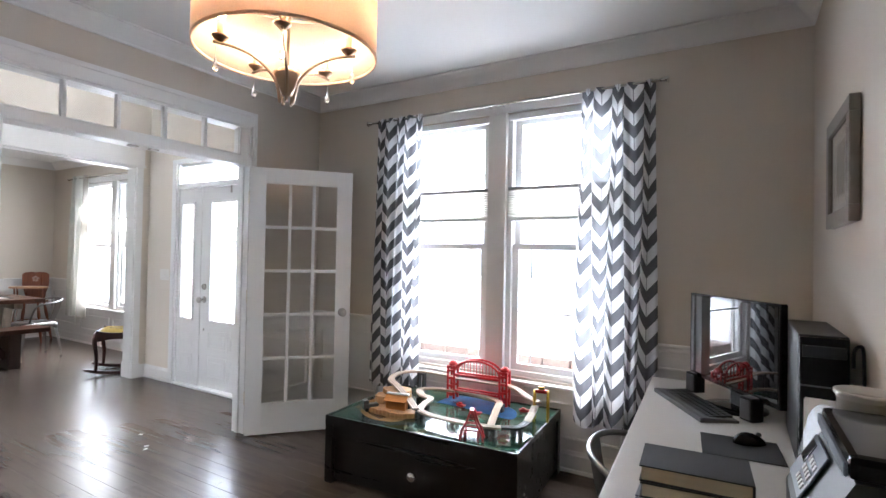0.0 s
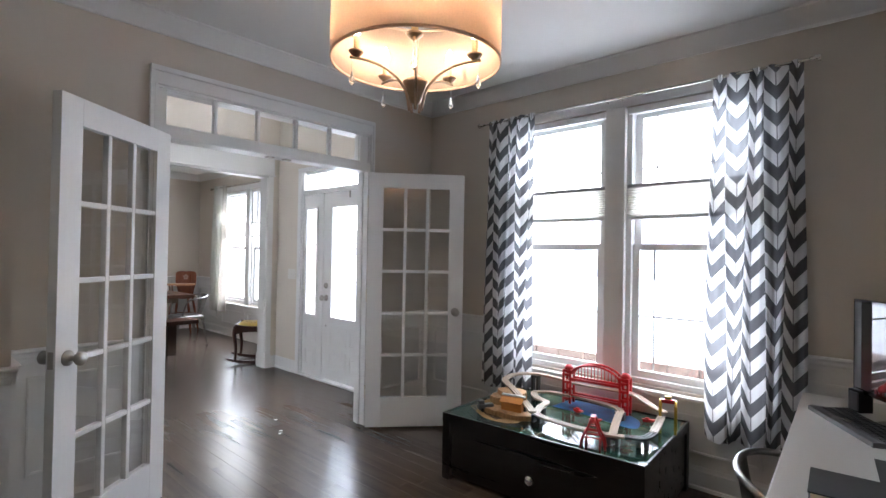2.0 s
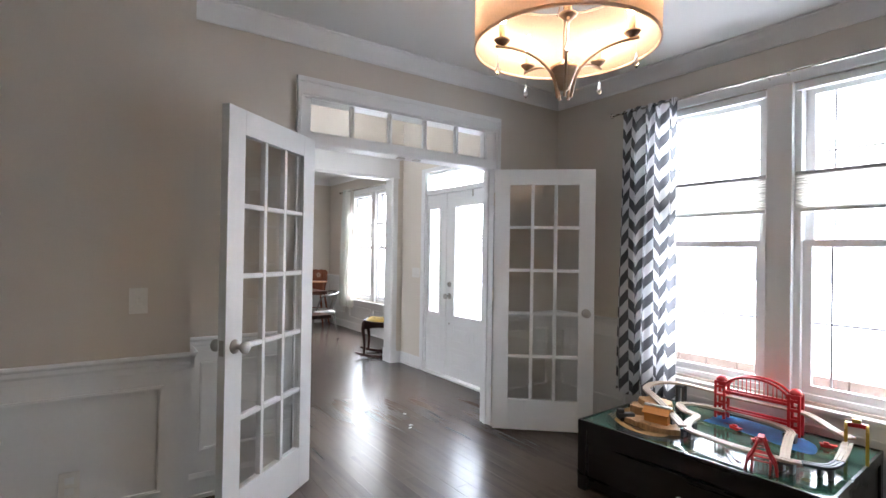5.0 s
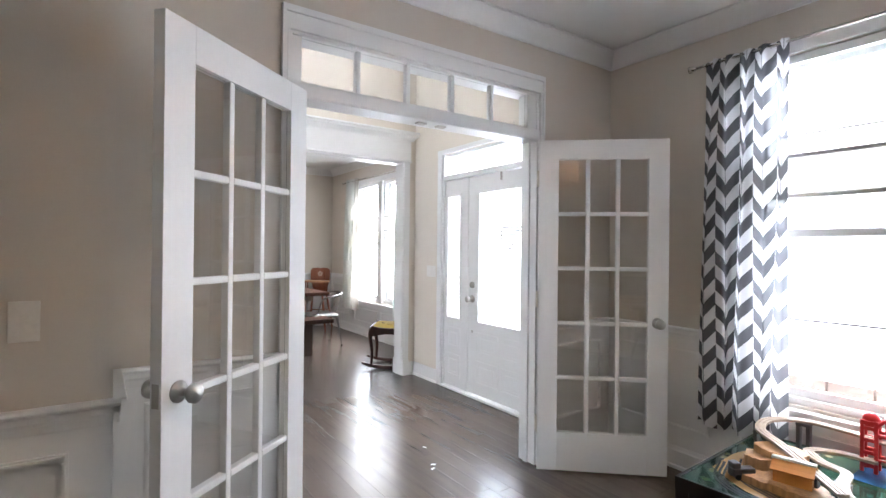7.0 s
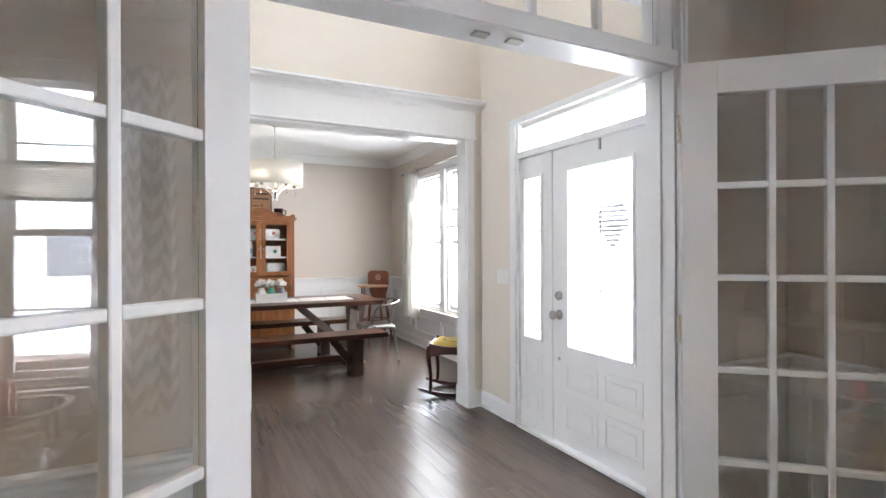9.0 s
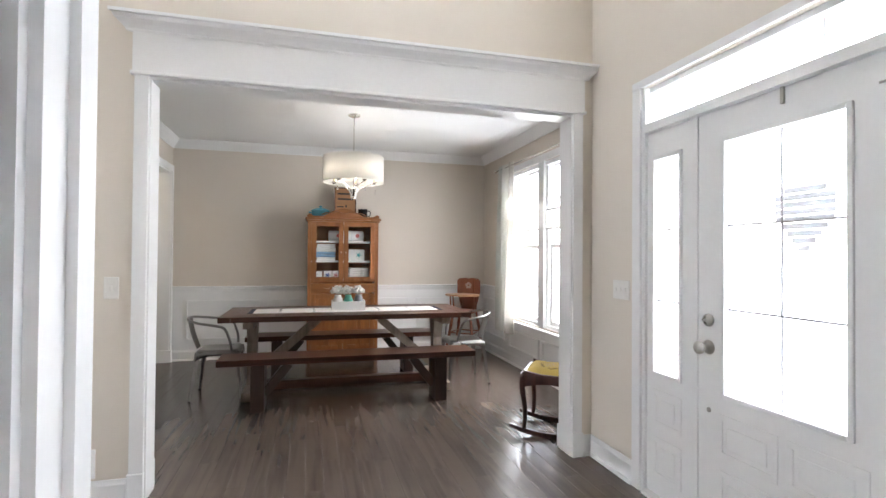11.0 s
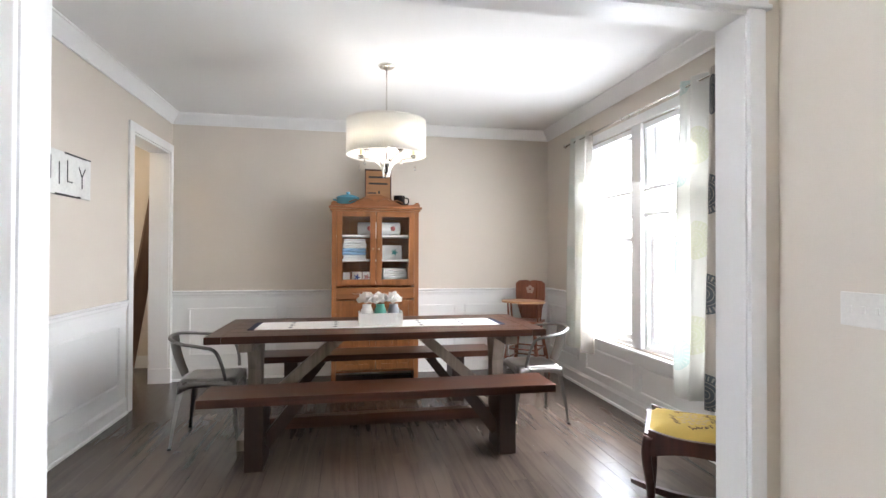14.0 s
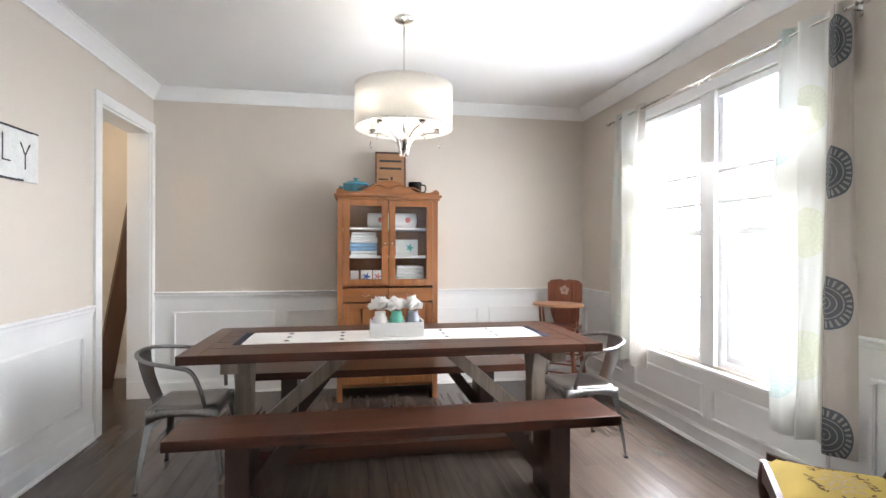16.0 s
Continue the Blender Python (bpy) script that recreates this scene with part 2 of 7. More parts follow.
# openings: (lo, hi, z0, z1)
FRENCH = [(3.225, 4.815, 0.0, 2.07), (3.225, 4.815, 2.11, 2.345)]
OFFICE_WIN = (-2.80, -1.10, 0.56, 2.40)
DINING_WIN = (-8.90, -7.20, 0.56, 2.36)
# added opening, set too high to be seen, that brightens the foyer
UPPER = (-5.9, -4.02, 3.75, 5.25)
BY = -4.6                          # far end of the hall
# opening added out of view so daylight fills the hall
SOUTH = [(-6.0, -3.95, 0.25, 4.9)]
FRONT = (-5.57, -4.20, 0.0, 2.30)
WIDE = (2.655, 5.222, 0.0, 2.29)
DOORWAY = (-9.86, -8.97, 0.0, 2.34)

GREIGE = "matt greige painted wall, smooth plaster"
wall("wall_office_french", "x", BX, FX, JY, OY, HALL, FRENCH, M_WALL, GREIGE + ", with a wide doorway and transom")
wall("wall_office_step", "x", BX, JX, BY - T, JY, HALL, [], M_WALL, GREIGE)
wall("wall_office_window", "y", OY, OY + T, BX, EX + T, H + 0.2, [OFFICE_WIN], M_WALL, GREIGE + ", with a double window")
wall("wall_office_east", "x", EX, EX + T, SY - T, OY, H + 0.2, [], M_WALL, GREIGE)
wall("wall_office_back", "y", SY - T, SY, JX, EX, H + 0.2, [], M_WALL, GREIGE)
wall("wall_foyer_front", "y", FY, FY + T, OX, BX, HALL, [FRONT, UPPER], M_CREAM, "matt cream painted wall around the front door")
wall("wall_foyer_back", "y", BY - T, BY, OX, BX, HALL, SOUTH, M_CREAM, "matt cream painted wall closing the hall")
wall("wall_foyer_east", "x", BX - 0.012, BX - 0.002, BY, FY, HALL, FRENCH, M_CREAM, "matt cream painted face of the hall wall")
wall("wall_dining_opening", "x", DX, OX, BY - T, DY, HALL, [WIDE], M_CREAM, "matt cream painted wall with a wide cased opening")
wall("wall_dining_inner", "x", DX - 0.012, DX - 0.002, LY, DY, H, [WIDE], M_WALL, GREIGE)
wall("wall_dining_window", "y", DY, DY + T, NX - T, DX, H + 0.2, [DINING_WIN], M_WALL, GREIGE + ", with a double window")
wall("wall_dining_back", "x", NX - T, NX, LY, DY, H + 0.2, [], M_WALL, GREIGE)
wall("wall_dining_doorway", "y", LY - 0.18, LY, NX - 0.9, DX, H + 0.2, [DOORWAY], M_WALL, GREIGE + ", with a cased doorway")
wall("wall_pantry_back", "y", 0.55, 0.65, NX - 0.9, -8.2, H + 0.2, [], M_CREAM, "matt cream painted wall")
wall("wall_pantry_end", "x", NX - 0.82, NX - 0.72, 0.65, LY - 0.18, H + 0.2, [], M_CREAM, "matt cream painted wall behind the doorway")
wall("wall_pantry_side", "x", -8.3, -8.2, 0.65, LY - 0.18, H + 0.2, [], M_CREAM, "matt cream painted wall")
solid("ceiling_office", [(BX, EX + T, SY - T, OY, H, H + 0.1)], M_CEIL, "flat white painted ceiling", "ceiling")
solid("ceiling_dining", [(NX - 0.9, DX, 0.5, DY, H, H + 0.1)], M_CEIL, "flat white painted ceiling", "ceiling")
solid("ceiling_foyer", [(DX, BX + 0.12, BY - T, FY + T, HALL, HALL + 0.1)], M_CEIL, "flat white painted ceiling high above the foyer", "ceiling")


# ---- mouldings ----
CROWN = [(0, 0), (0, -0.105), (0.012, -0.105), (0.016, -0.092), (0.03, -0.075), (0.055, -0.045), (0.075, -0.025), (0.085, -0.012), (0.095, -0.010), (0.095, 0)]
RAIL = [(0, 0), (0.034, 0), (0.038, -0.008), (0.034, -0.016), (0.020, -0.022), (0.020, -0.040), (0.014, -0.052), (0.010, -0.075), (0, -0.075)]
BASE = [(0, 0), (0, 0.135), (0.008, 0.135), (0.012, 0.118), (0.016, 0.108), (0.016, 0.022), (0.024, 0.018), (0.028, 0.0)]


def moulding(name, profile, p, q, out, z, label, material=None):
    """A profile (out from the wall, up) run from p to q in plan."""
    p, q, out = Vector((*p, 0)), Vector((*q, 0)), Vector((*out, 0))
    bm = bmesh.new()
    a = [bm.verts.new(p + out * u + Vector((0, 0, z + v))) for u, v in profile]
    b = [bm.verts.new(q + out * u + Vector((0, 0, z + v))) for u, v in profile]
    for i in range(len(a)):
        j = (i + 1) % len(a)
        bm.faces.new((a[i], a[j], b[j], b[i]))
    bm.faces.new(a)
    bm.faces.new(b)
    return tagged(part(name, bm, material or M_TRIM), label, "trim", "", "structure")


e = 0.003
for p, q, o in (((FX, JY), (FX, OY), (1, 0)), ((FX, OY), (EX, OY), (0, -1)), ((EX, OY), (EX, SY), (-1, 0)), ((EX, SY), (JX, SY), (0, 1)), ((JX, SY), (JX, JY), (1, 0)), ((FX, JY), (JX, JY), (0, 1)),
                ((NX, LY), (NX, DY), (1, 0)), ((NX, DY), (DX, DY), (0, -1)), ((DX - 0.012, DY), (DX - 0.012, LY), (-1, 0)), ((DX, LY), (NX, LY), (0, 1))):
    moulding("crown_moulding", CROWN, p, q, o, H - 0.001, "white painted crown moulding under the ceiling")

BASE_L = "white painted stepped baseboard"
for p, q, o in (((FX, JY), (FX, 3.19), (1, 0)), ((FX, 4.848), (FX, OY), (1, 0)), ((FX, OY), (EX, OY), (0, -1)), ((EX, OY), (EX, SY), (-1, 0)), ((EX, SY), (JX, SY), (0, 1)), ((JX, SY), (JX, JY + 0.02), (1, 0)), ((FX, JY), (JX + 0.02, JY), (0, 1)),
                ((OX, FY), (-5.64, FY), (0, -1)), ((-4.12, FY), (BX, FY), (0, -1)), ((OX, 2.585), (OX, BY), (1, 0)), ((OX, 5.29), (OX, FY), (1, 0)), ((BX - 0.012, 3.19), (BX - 0.012, BY), (-1, 0)), ((BX - 0.012, 4.87), (BX - 0.012, FY), (-1, 0)),
                ((NX, LY), (NX, DY), (1, 0)), ((NX, DY), (DX, DY), (0, -1)), ((DX - 0.012, DY), (DX - 0.012, 5.27), (-1, 0)), ((DX - 0.012, 2.60), (DX - 0.012, LY), (-1, 0)), ((DX, LY), (-8.87, LY), (0, 1)),
                ((NX - 0.72, 0.65), (NX - 0.72, 1.68), (1, 0)), ((NX - 0.72, 0.65), (-8.3, 0.65), (0, 1))):
    moulding("baseboard", BASE, p, q, o, 0.0, BASE_L)

RAIL_L = "white painted chair rail along the wall"
CR = 0.885
for p, q, o in (((FX, JY), (FX, 3.19), (1, 0)), ((FX, 4.848), (FX, OY), (1, 0)), ((FX, OY), (-2.90, OY), (0, -1)), ((-1.0, OY), (EX, OY), (0, -1)), ((EX, OY), (EX, SY), (-1, 0)), ((JX, SY), (JX, JY + 0.02), (1, 0)), ((FX, JY), (JX + 0.02, JY), (0, 1)),
                ((NX, LY), (NX, DY), (1, 0)), ((NX, DY), (-9.0, DY), (0, -1)), ((-7.1, DY), (DX, DY), (0, -1)), ((DX, LY), (-8.87, LY), (0, 1)), ((DX - 0.012, DY), (DX - 0.012, 5.28), (-1, 0)), ((DX - 0.012, 2.58), (DX - 0.012, LY), (-1, 0))):
    moulding("chair_rail", RAIL, p, q, o, 0.925 if p[0] < -6 and q[0] < -6 else CR, RAIL_L)


def wainscot(axis, at, out, lo, hi, panels, z1=0.81, z0=0.0):
    """White boarding below the chair rail with framed panels (lo, hi, z0, z1)."""
    def put(bm, u0, u1, d0, d1, za, zb):
        d0, d1 = sorted((at + out * d0, at + out * d1))
        box(bm, *((d0, d1, u0, u1) if axis == "x" else (u0, u1, d0, d1)), za, zb)
    bm = bmesh.new()
    put(bm, lo, hi, 0.0005, 0.006, z0, z1 + (0.04 if at in (NX, DY, LY) and z1 > 0.6 else 0.0))
    board = tagged(part("wainscot", bm, M_TRIM), "white painted wainscot with framed panels", "trim", "", "structure")
    for a, b, c, d in panels:
        w, k = 0.022, 0.006
        bm = bmesh.new()
        for u0, u1, za, zb in ((a, b, d - w, d), (a, b, c, c + w), (a, a + w, c + w, d - w), (b - w, b, c + w, d - w)):
            put(bm, u0, u1, 0.005, 0.018, za, zb)
            put(bm, u0 + k, u1 - k, 0.017, 0.023, za + k, zb - k)
        part("panel_moulding", bm, M_TRIM, board)
    return board


PZ = (0.25, 0.745)
wainscot("x", FX, 1, JY, 3.19, [(2.68, 3.12, *PZ)])
wainscot("x", FX, 1, 4.848, OY, [(4.95, 5.43, *PZ)])
wainscot("y", OY, -1, FX, -2.90, [(-3.62, -2.98, *PZ)])
wainscot("y", OY, -1, -2.90, -1.0, [(-2.82, -1.99, 0.20, 0.44), (-1.91, -1.08, 0.20, 0.44)], 0.52)
wainscot("y", OY, -1, -1.0, EX, [(-0.92, -0.25, *PZ)])
wainscot("x", EX, -1, SY, OY, [(0.5 + 1.0 * k, 1.4 + 1.0 * k, *PZ) for k in range(5)])
wainscot("x", JX, 1, SY, JY, [(0.5, 1.35, *PZ), (1.55, 2.46, *PZ)])
wainscot("y", JY, 1, FX, JX, [])
wainscot("x", NX, 1, LY, DY, [(2.03, 2.90, *PZ), (3.0, 3.87, *PZ), (3.97, 4.85, *PZ), (4.95, 5.82, *PZ)])
wainscot("y", DY, -1, NX, -9.0, [(-9.82, -9.08, *PZ)])
wainscot("y", DY, -1, -9.0, -7.1, [(-8.92, -8.09, 0.20, 0.42), (-8.01, -7.18, 0.20, 0.42)], 0.52)
wainscot("y", DY, -1, -7.1, DX - 0.012, [(-6.98, -6.38, *PZ)])
wainscot("y", LY, 1, -8.87, DX - 0.012, [(-8.74, -7.75, *PZ), (-7.62, -6.42, *PZ)])


# ---- windows ----
def window(name, x0, x1, z0, z1, y, shade_z):
    """A pair of double-hung windows under one head, with a sill, pale inner screens and cellular shades part way down."""
    w = thing(name, pose(0, 0, 0), "white double-hung window pair with a stacked cellular shade in each half", "window", "", "structure")
    mid, ph = (x0 + x1) / 2, 0.068
    one_box("casing", (x0 - 0.09, x0, y - 0.02, y - 0.002, z0 - 0.02, z1), M_TRIM, w, 0.003)
    one_box("casing", (x1, x1 + 0.09, y - 0.02, y - 0.002, z0 - 0.02, z1), M_TRIM, w, 0.003)
    one_box("head_casing", (x0 - 0.1, x1 + 0.1, y - 0.024, y - 0.002, z1, z1 + 0.075), M_TRIM, w, 0.003)
    one_box("window_sill", (x0 - 0.11, x1 + 0.11, y - 0.055, y - 0.002, z0 - 0.045, z0 - 0.015), M_TRIM, w, 0.008)
    one_box("apron", (x0 - 0.09, x1 + 0.09, y - 0.018, y - 0.008, z0 - 0.12, z0 - 0.047), M_TRIM, w, 0.003)
    one_box("mullion", (mid - ph, mid + ph, y - 0.018, y + 0.13, z0, z1), M_TRIM, w, 0.003)
    for a, b in ((x0, mid - ph), (mid + ph, x1)):
        bm = bmesh.new()
        f = 0.035
        for q in ((a, a + f, z0, z1), (b - f, b, z0, z1), (a + f, b - f, z1 - f, z1), (a + f, b - f, z0, z0 + f)):
            box(bm, q[0], q[1], y + 0.02, y + 0.13, q[2], q[3])
        part("window_frame", bm, M_VINYL, w)
        zm = z0 + (z1 - z0) * 0.487
        for n, za, zb, yy in (("upper_sash", zm - 0.02, z1 - f, y + 0.085), ("lower_sash", z0 + f, zm + 0.02, y + 0.05)):
            bm = bmesh.new()
            s = 0.045
            c, d = a + f, b - f
            for q in ((c, c + s, za, zb), (d - s, d, za, zb), (c + s, d - s, zb - 0.035, zb), (c + s, d - s, za, za + s)):
                box(bm, q[0], q[1], yy, yy + 0.03, q[2], q[3])
            sash = part(n, bm, M_VINYL, w)
            bm = bmesh.new()
            box(bm, c + s, d - s, yy + 0.013, yy + 0.017, za + s, zb - 0.035)
            pane = part("pane", bm, M_GLASS, sash)
            pane.visible_shadow = False
            zz = za + s + (zb - 0.035 - za - s) * (0.45 if n == "lower_sash" else 0.6)
            bm = bmesh.new()
            box(bm, c + s, d - s, yy + 0.008, yy + 0.0125, zz - 0.006, zz + 0.006)
            box(bm, c + s + 0.09, c + s + 0.1, yy + 0.008, yy + 0.0125, za + s, zb - 0.035)
            part("grille_bar", bm, M_RAIL_GREY, sash)
        # shade: head rail at the top, thin cords, and a pleated stack between two rails
        one_box("shade_head_rail", (a + 0.01, b - 0.01, y + 0.0, y + 0.045, z1 - 0.05, z1 - 0.008), M_VINYL, w, 0.004)
        s0, s1 = shade_z
        bm = bmesh.new()
        n = 12
        rows = []
        for k in range(2 * n + 1):
            zz = s0 + 0.02 + (s1 - s0 - 0.03) * k / (2 * n)
            rows.append([(a + 0.012, y + (0.012 if k % 2 else 0.004), zz), (b - 0.012, y + (0.012 if k % 2 else 0.004), zz)])
        sheet(bm, rows, False)
        rows = [[(p[0], 2 * y + 0.05 - p[1], p[2]) for p in r] for r in rows]
        sheet(bm, rows, False)
        part("pleated_shade", bm, M_SHADE_CELL, w, "white pleated cellular shade")
        one_box("shade_rail", (a + 0.01, b - 0.01, y + 0.003, y + 0.045, s0 - 0.004, s0 + 0.02), M_VINYL, w, 0.003)
        one_box("shade_rail", (a + 0.01, b - 0.01, y + 0.003, y + 0.045, s1 - 0.01, s1 + 0.012), M_RAIL_GREY, w, 0.003)
        for fx in (0.2, 0.8):
            bm = bmesh.new()
            x = a + (b - a) * fx
            tube(bm, [(x, y + 0.024, s1), (x, y + 0.024, z1 - 0.03)], 0.001, 5)
            part("cord", bm, M_VINYL, w)
    return w


M_SHADE_CELL = cloth("cellular_shade_fabric", (0.90, 0.89, 0.86), 0.6)
M_RAIL_GREY = surface("shade_rail_grey", (0.46, 0.46, 0.47), 0.5)
window("window_1", OFFICE_WIN[0], OFFICE_WIN[1], OFFICE_WIN[2], OFFICE_WIN[3], OY, (1.645, 1.865))
window("window_2", DINING_WIN[0], DINING_WIN[1], DINING_WIN[2], DINING_WIN[3], DY, (1.62, 1.83))


# ---- cased openings ----
# french doorway: jambs, mullion bar, transom, casings on both faces
fr = thing("door_frame_french", pose(0, 0, 0), "white painted frame of the french doorway with a five-pane transom", "door frame", "", "structure")
y0, y1 = FRENCH[0][0], FRENCH[0][1]
for a, b in ((y0 - 0.001, y0 + 0.018), (y1 - 0.018, y1 + 0.001)):
    one_box("jamb", (BX - 0.014, FX + 0.002, a, b, 0, 2.36), M_TRIM, fr)
    one_box("door_stop", (BX + 0.03, BX + 0.065, *((b, b + 0.012) if a < y0 else (a - 0.012, a)), 0, 2.05), M_TRIM, fr)
one_box("transom_bar", (BX - 0.014, FX + 0.002, y0 + 0.018, y1 - 0.018, 2.045, 2.115), M_TRIM, fr)
one_box("transom_head", (BX - 0.014, FX + 0.002, y0 + 0.018, y1 - 0.018, 2.33, 2.352), M_TRIM, fr)
ya, yb = 3.29, 4.722
for a, b in ((y0 + 0.018, ya), (yb, y1 - 0.018)):
    one_box("transom_stile", (FX - 0.09, FX - 0.008, a, b, 2.115, 2.33), M_TRIM, fr, 0.003)
for k in range(6):
    yy = ya + (yb - ya) * k / 5
    if 0 < k < 5:
        one_box("transom_muntin", (FX - 0.05, FX - 0.012, yy - 0.012, yy + 0.012, 2.115, 2.33), M_TRIM, fr, 0.004)
    if k < 5:
        y2 = yy + (yb - ya) / 5
        p = one_box("transom_pane", (FX - 0.034, FX - 0.030, yy + 0.002, y2 - 0.002, 2.116, 2.329), M_GLASS, fr)
        p.visible_shadow = False
        one_box("transom_stop", (FX - 0.046, FX - 0.018, yy + 0.002, y2 - 0.002, 2.116, 2.124), M_TRIM, fr)
for s, x in ((1, FX), (-1, BX - 0.012)):
    for a, b in ((y0 - 0.032, y0 + 0.004), (y1 - 0.004, y1 + 0.03)):
        bm = bmesh.new()
        box(bm, *sorted((x + s * 0.001, x + s * 0.016)), a, b, 0, 2.45)
        o = a if a < y0 else b - 0.016
        box(bm, *sorted((x + s * 0.015, x + s * 0.026)), o, o + 0.016, 0, 2.45)
        i = b - 0.012 if a < y0 else a
        box(bm, *sorted((x + s * 0.015, x + s * 0.02)), i, i + 0.012, 0, 2.35)
        part("side_casing", bm, M_TRIM, fr)
    bm = bmesh.new()
    box(bm, *sorted((x + s * 0.0012, x + s * 0.0162)), y0 + 0.004, y1 - 0.004, 2.345, 2.45)
    box(bm, *sorted((x + s * 0.0152, x + s * 0.0262)), y0 - 0.016, y1 + 0.014, 2.42, 2.45)
    part("head_casing", bm, M_TRIM, fr)
    one_box("transom_rail", (*sorted((x + s * 0.001, x + s * 0.01)), y0 + 0.004, y1 - 0.004, 2.05, 2.11), M_TRIM, fr, 0.003)
for yy in (3.97, 4.10):
    one_box("door_catch", (FX - 0.075, FX - 0.04, yy - 0.028, yy + 0.028, 2.036, 2.045), M_NICKEL, fr, 0.002, "nickel ball catch plate")

# wide opening to the dining room
wo = thing("door_frame_dining", pose(0, 0, 0), "white cased opening with a tall corniced header", "door frame", "", "structure")
y0, y1, zt = WIDE[0], WIDE[1], WIDE[3]
for a, b in ((y0 - 0.001, y0 + 0.02), (y1 - 0.02, y1 + 0.001)):
    one_box("jamb", (DX - 0.014, OX + 0.002, a, b, 0, zt), M_TRIM, wo)
one_box("jamb_head", (DX - 0.014, OX + 0.002, y0 + 0.02, y1 - 0.02, zt - 0.02, zt + 0.001), M_TRIM, wo)
for s, x in ((1, OX), (-1, DX - 0.012)):
    for a, b in ((y0 - 0.058, y0 + 0.012), (y1 - 0.012, y1 + 0.058)):
        one_box("side_casing", (*sorted((x + s * 0.001, x + s * 0.022)), a, b, 0, zt), M_TRIM, wo, 0.003)
        one_box("plinth_block", (*sorted((x + s * 0.001, x + s * 0.034)), a - 0.006, b + 0.004, 0, 0.16), M_TRIM, wo, 0.004)
    one_box("header", (*sorted((x + s * 0.001, x + s * 0.026)), y0 - 0.068, y1 + 0.068, zt + 0.001, zt + 0.245), M_TRIM, wo, 0.002)
    one_box("header_bead", (*sorted((x + s * 0.001, x + s * 0.036)), y0 - 0.078, y1 + 0.078, zt - 0.004, zt + 0.016), M_TRIM, wo, 0.006)
    prof = [(0, 0), (0.03, 0), (0.034, 0.012), (0.05, 0.03), (0.075, 0.05), (0.082, 0.07), (0.095, 0.072), (0.095, 0.09), (0, 0.09)]
    bm = bmesh.new()
    ya, yb = y0 - 0.068, y1 + 0.068
    lim = FY - 0.004
    ra = [bm.verts.new((x + s * (u + 0.001), ya - u, zt + 0.225 + v)) for u, v in prof]
    rb = [bm.verts.new((x + s * (u + 0.001), min(yb + u, lim), zt + 0.225 + v)) for u, v in prof]
    for i in range(len(prof)):
        j = (i + 1) % len(prof)
        bm.faces.new((ra[i], ra[j], rb[j], rb[i]))
    bm.faces.new(ra)
    bm.faces.new(rb)
    part("cornice", bm, M_TRIM, wo)

# doorway from the dining room to the pantry
dw = thing("door_frame_pantry", pose(0, 0, 0), "white cased doorway with a deep jamb", "door frame", "", "structure")
x0, x1, zt = DOORWAY[0], DOORWAY[1], DOORWAY[3]
for a, b in ((x0 - 0.001, x0 + 0.02), (x1 - 0.02, x1 + 0.001)):
    one_box("jamb", (a, b, LY - 0.182, LY + 0.002, 0, zt), M_TRIM, dw)
one_box("jamb_head", (x0 + 0.02, x1 - 0.02, LY - 0.182, LY + 0.002, zt - 0.02, zt + 0.001), M_TRIM, dw)
one_box("side_casing", (NX + 0.002, x0 + 0.006, LY + 0.001, LY + 0.018, 0, zt + 0.075), M_TRIM, dw, 0.003)
one_box("side_casing", (x1 - 0.006, x1 + 0.08, LY + 0.001, LY + 0.018, 0, zt + 0.075), M_TRIM, dw, 0.003)
one_box("head_casing", (x0 + 0.006, x1 - 0.006, LY + 0.001, LY + 0.018, zt - 0.004, zt + 0.075), M_TRIM, dw, 0.003)
one_box("plinth_block", (x0 - 0.02, x0 + 0.03, LY - 0.18, LY + 0.03, 0, 0.15), M_TRIM, dw, 0.003)


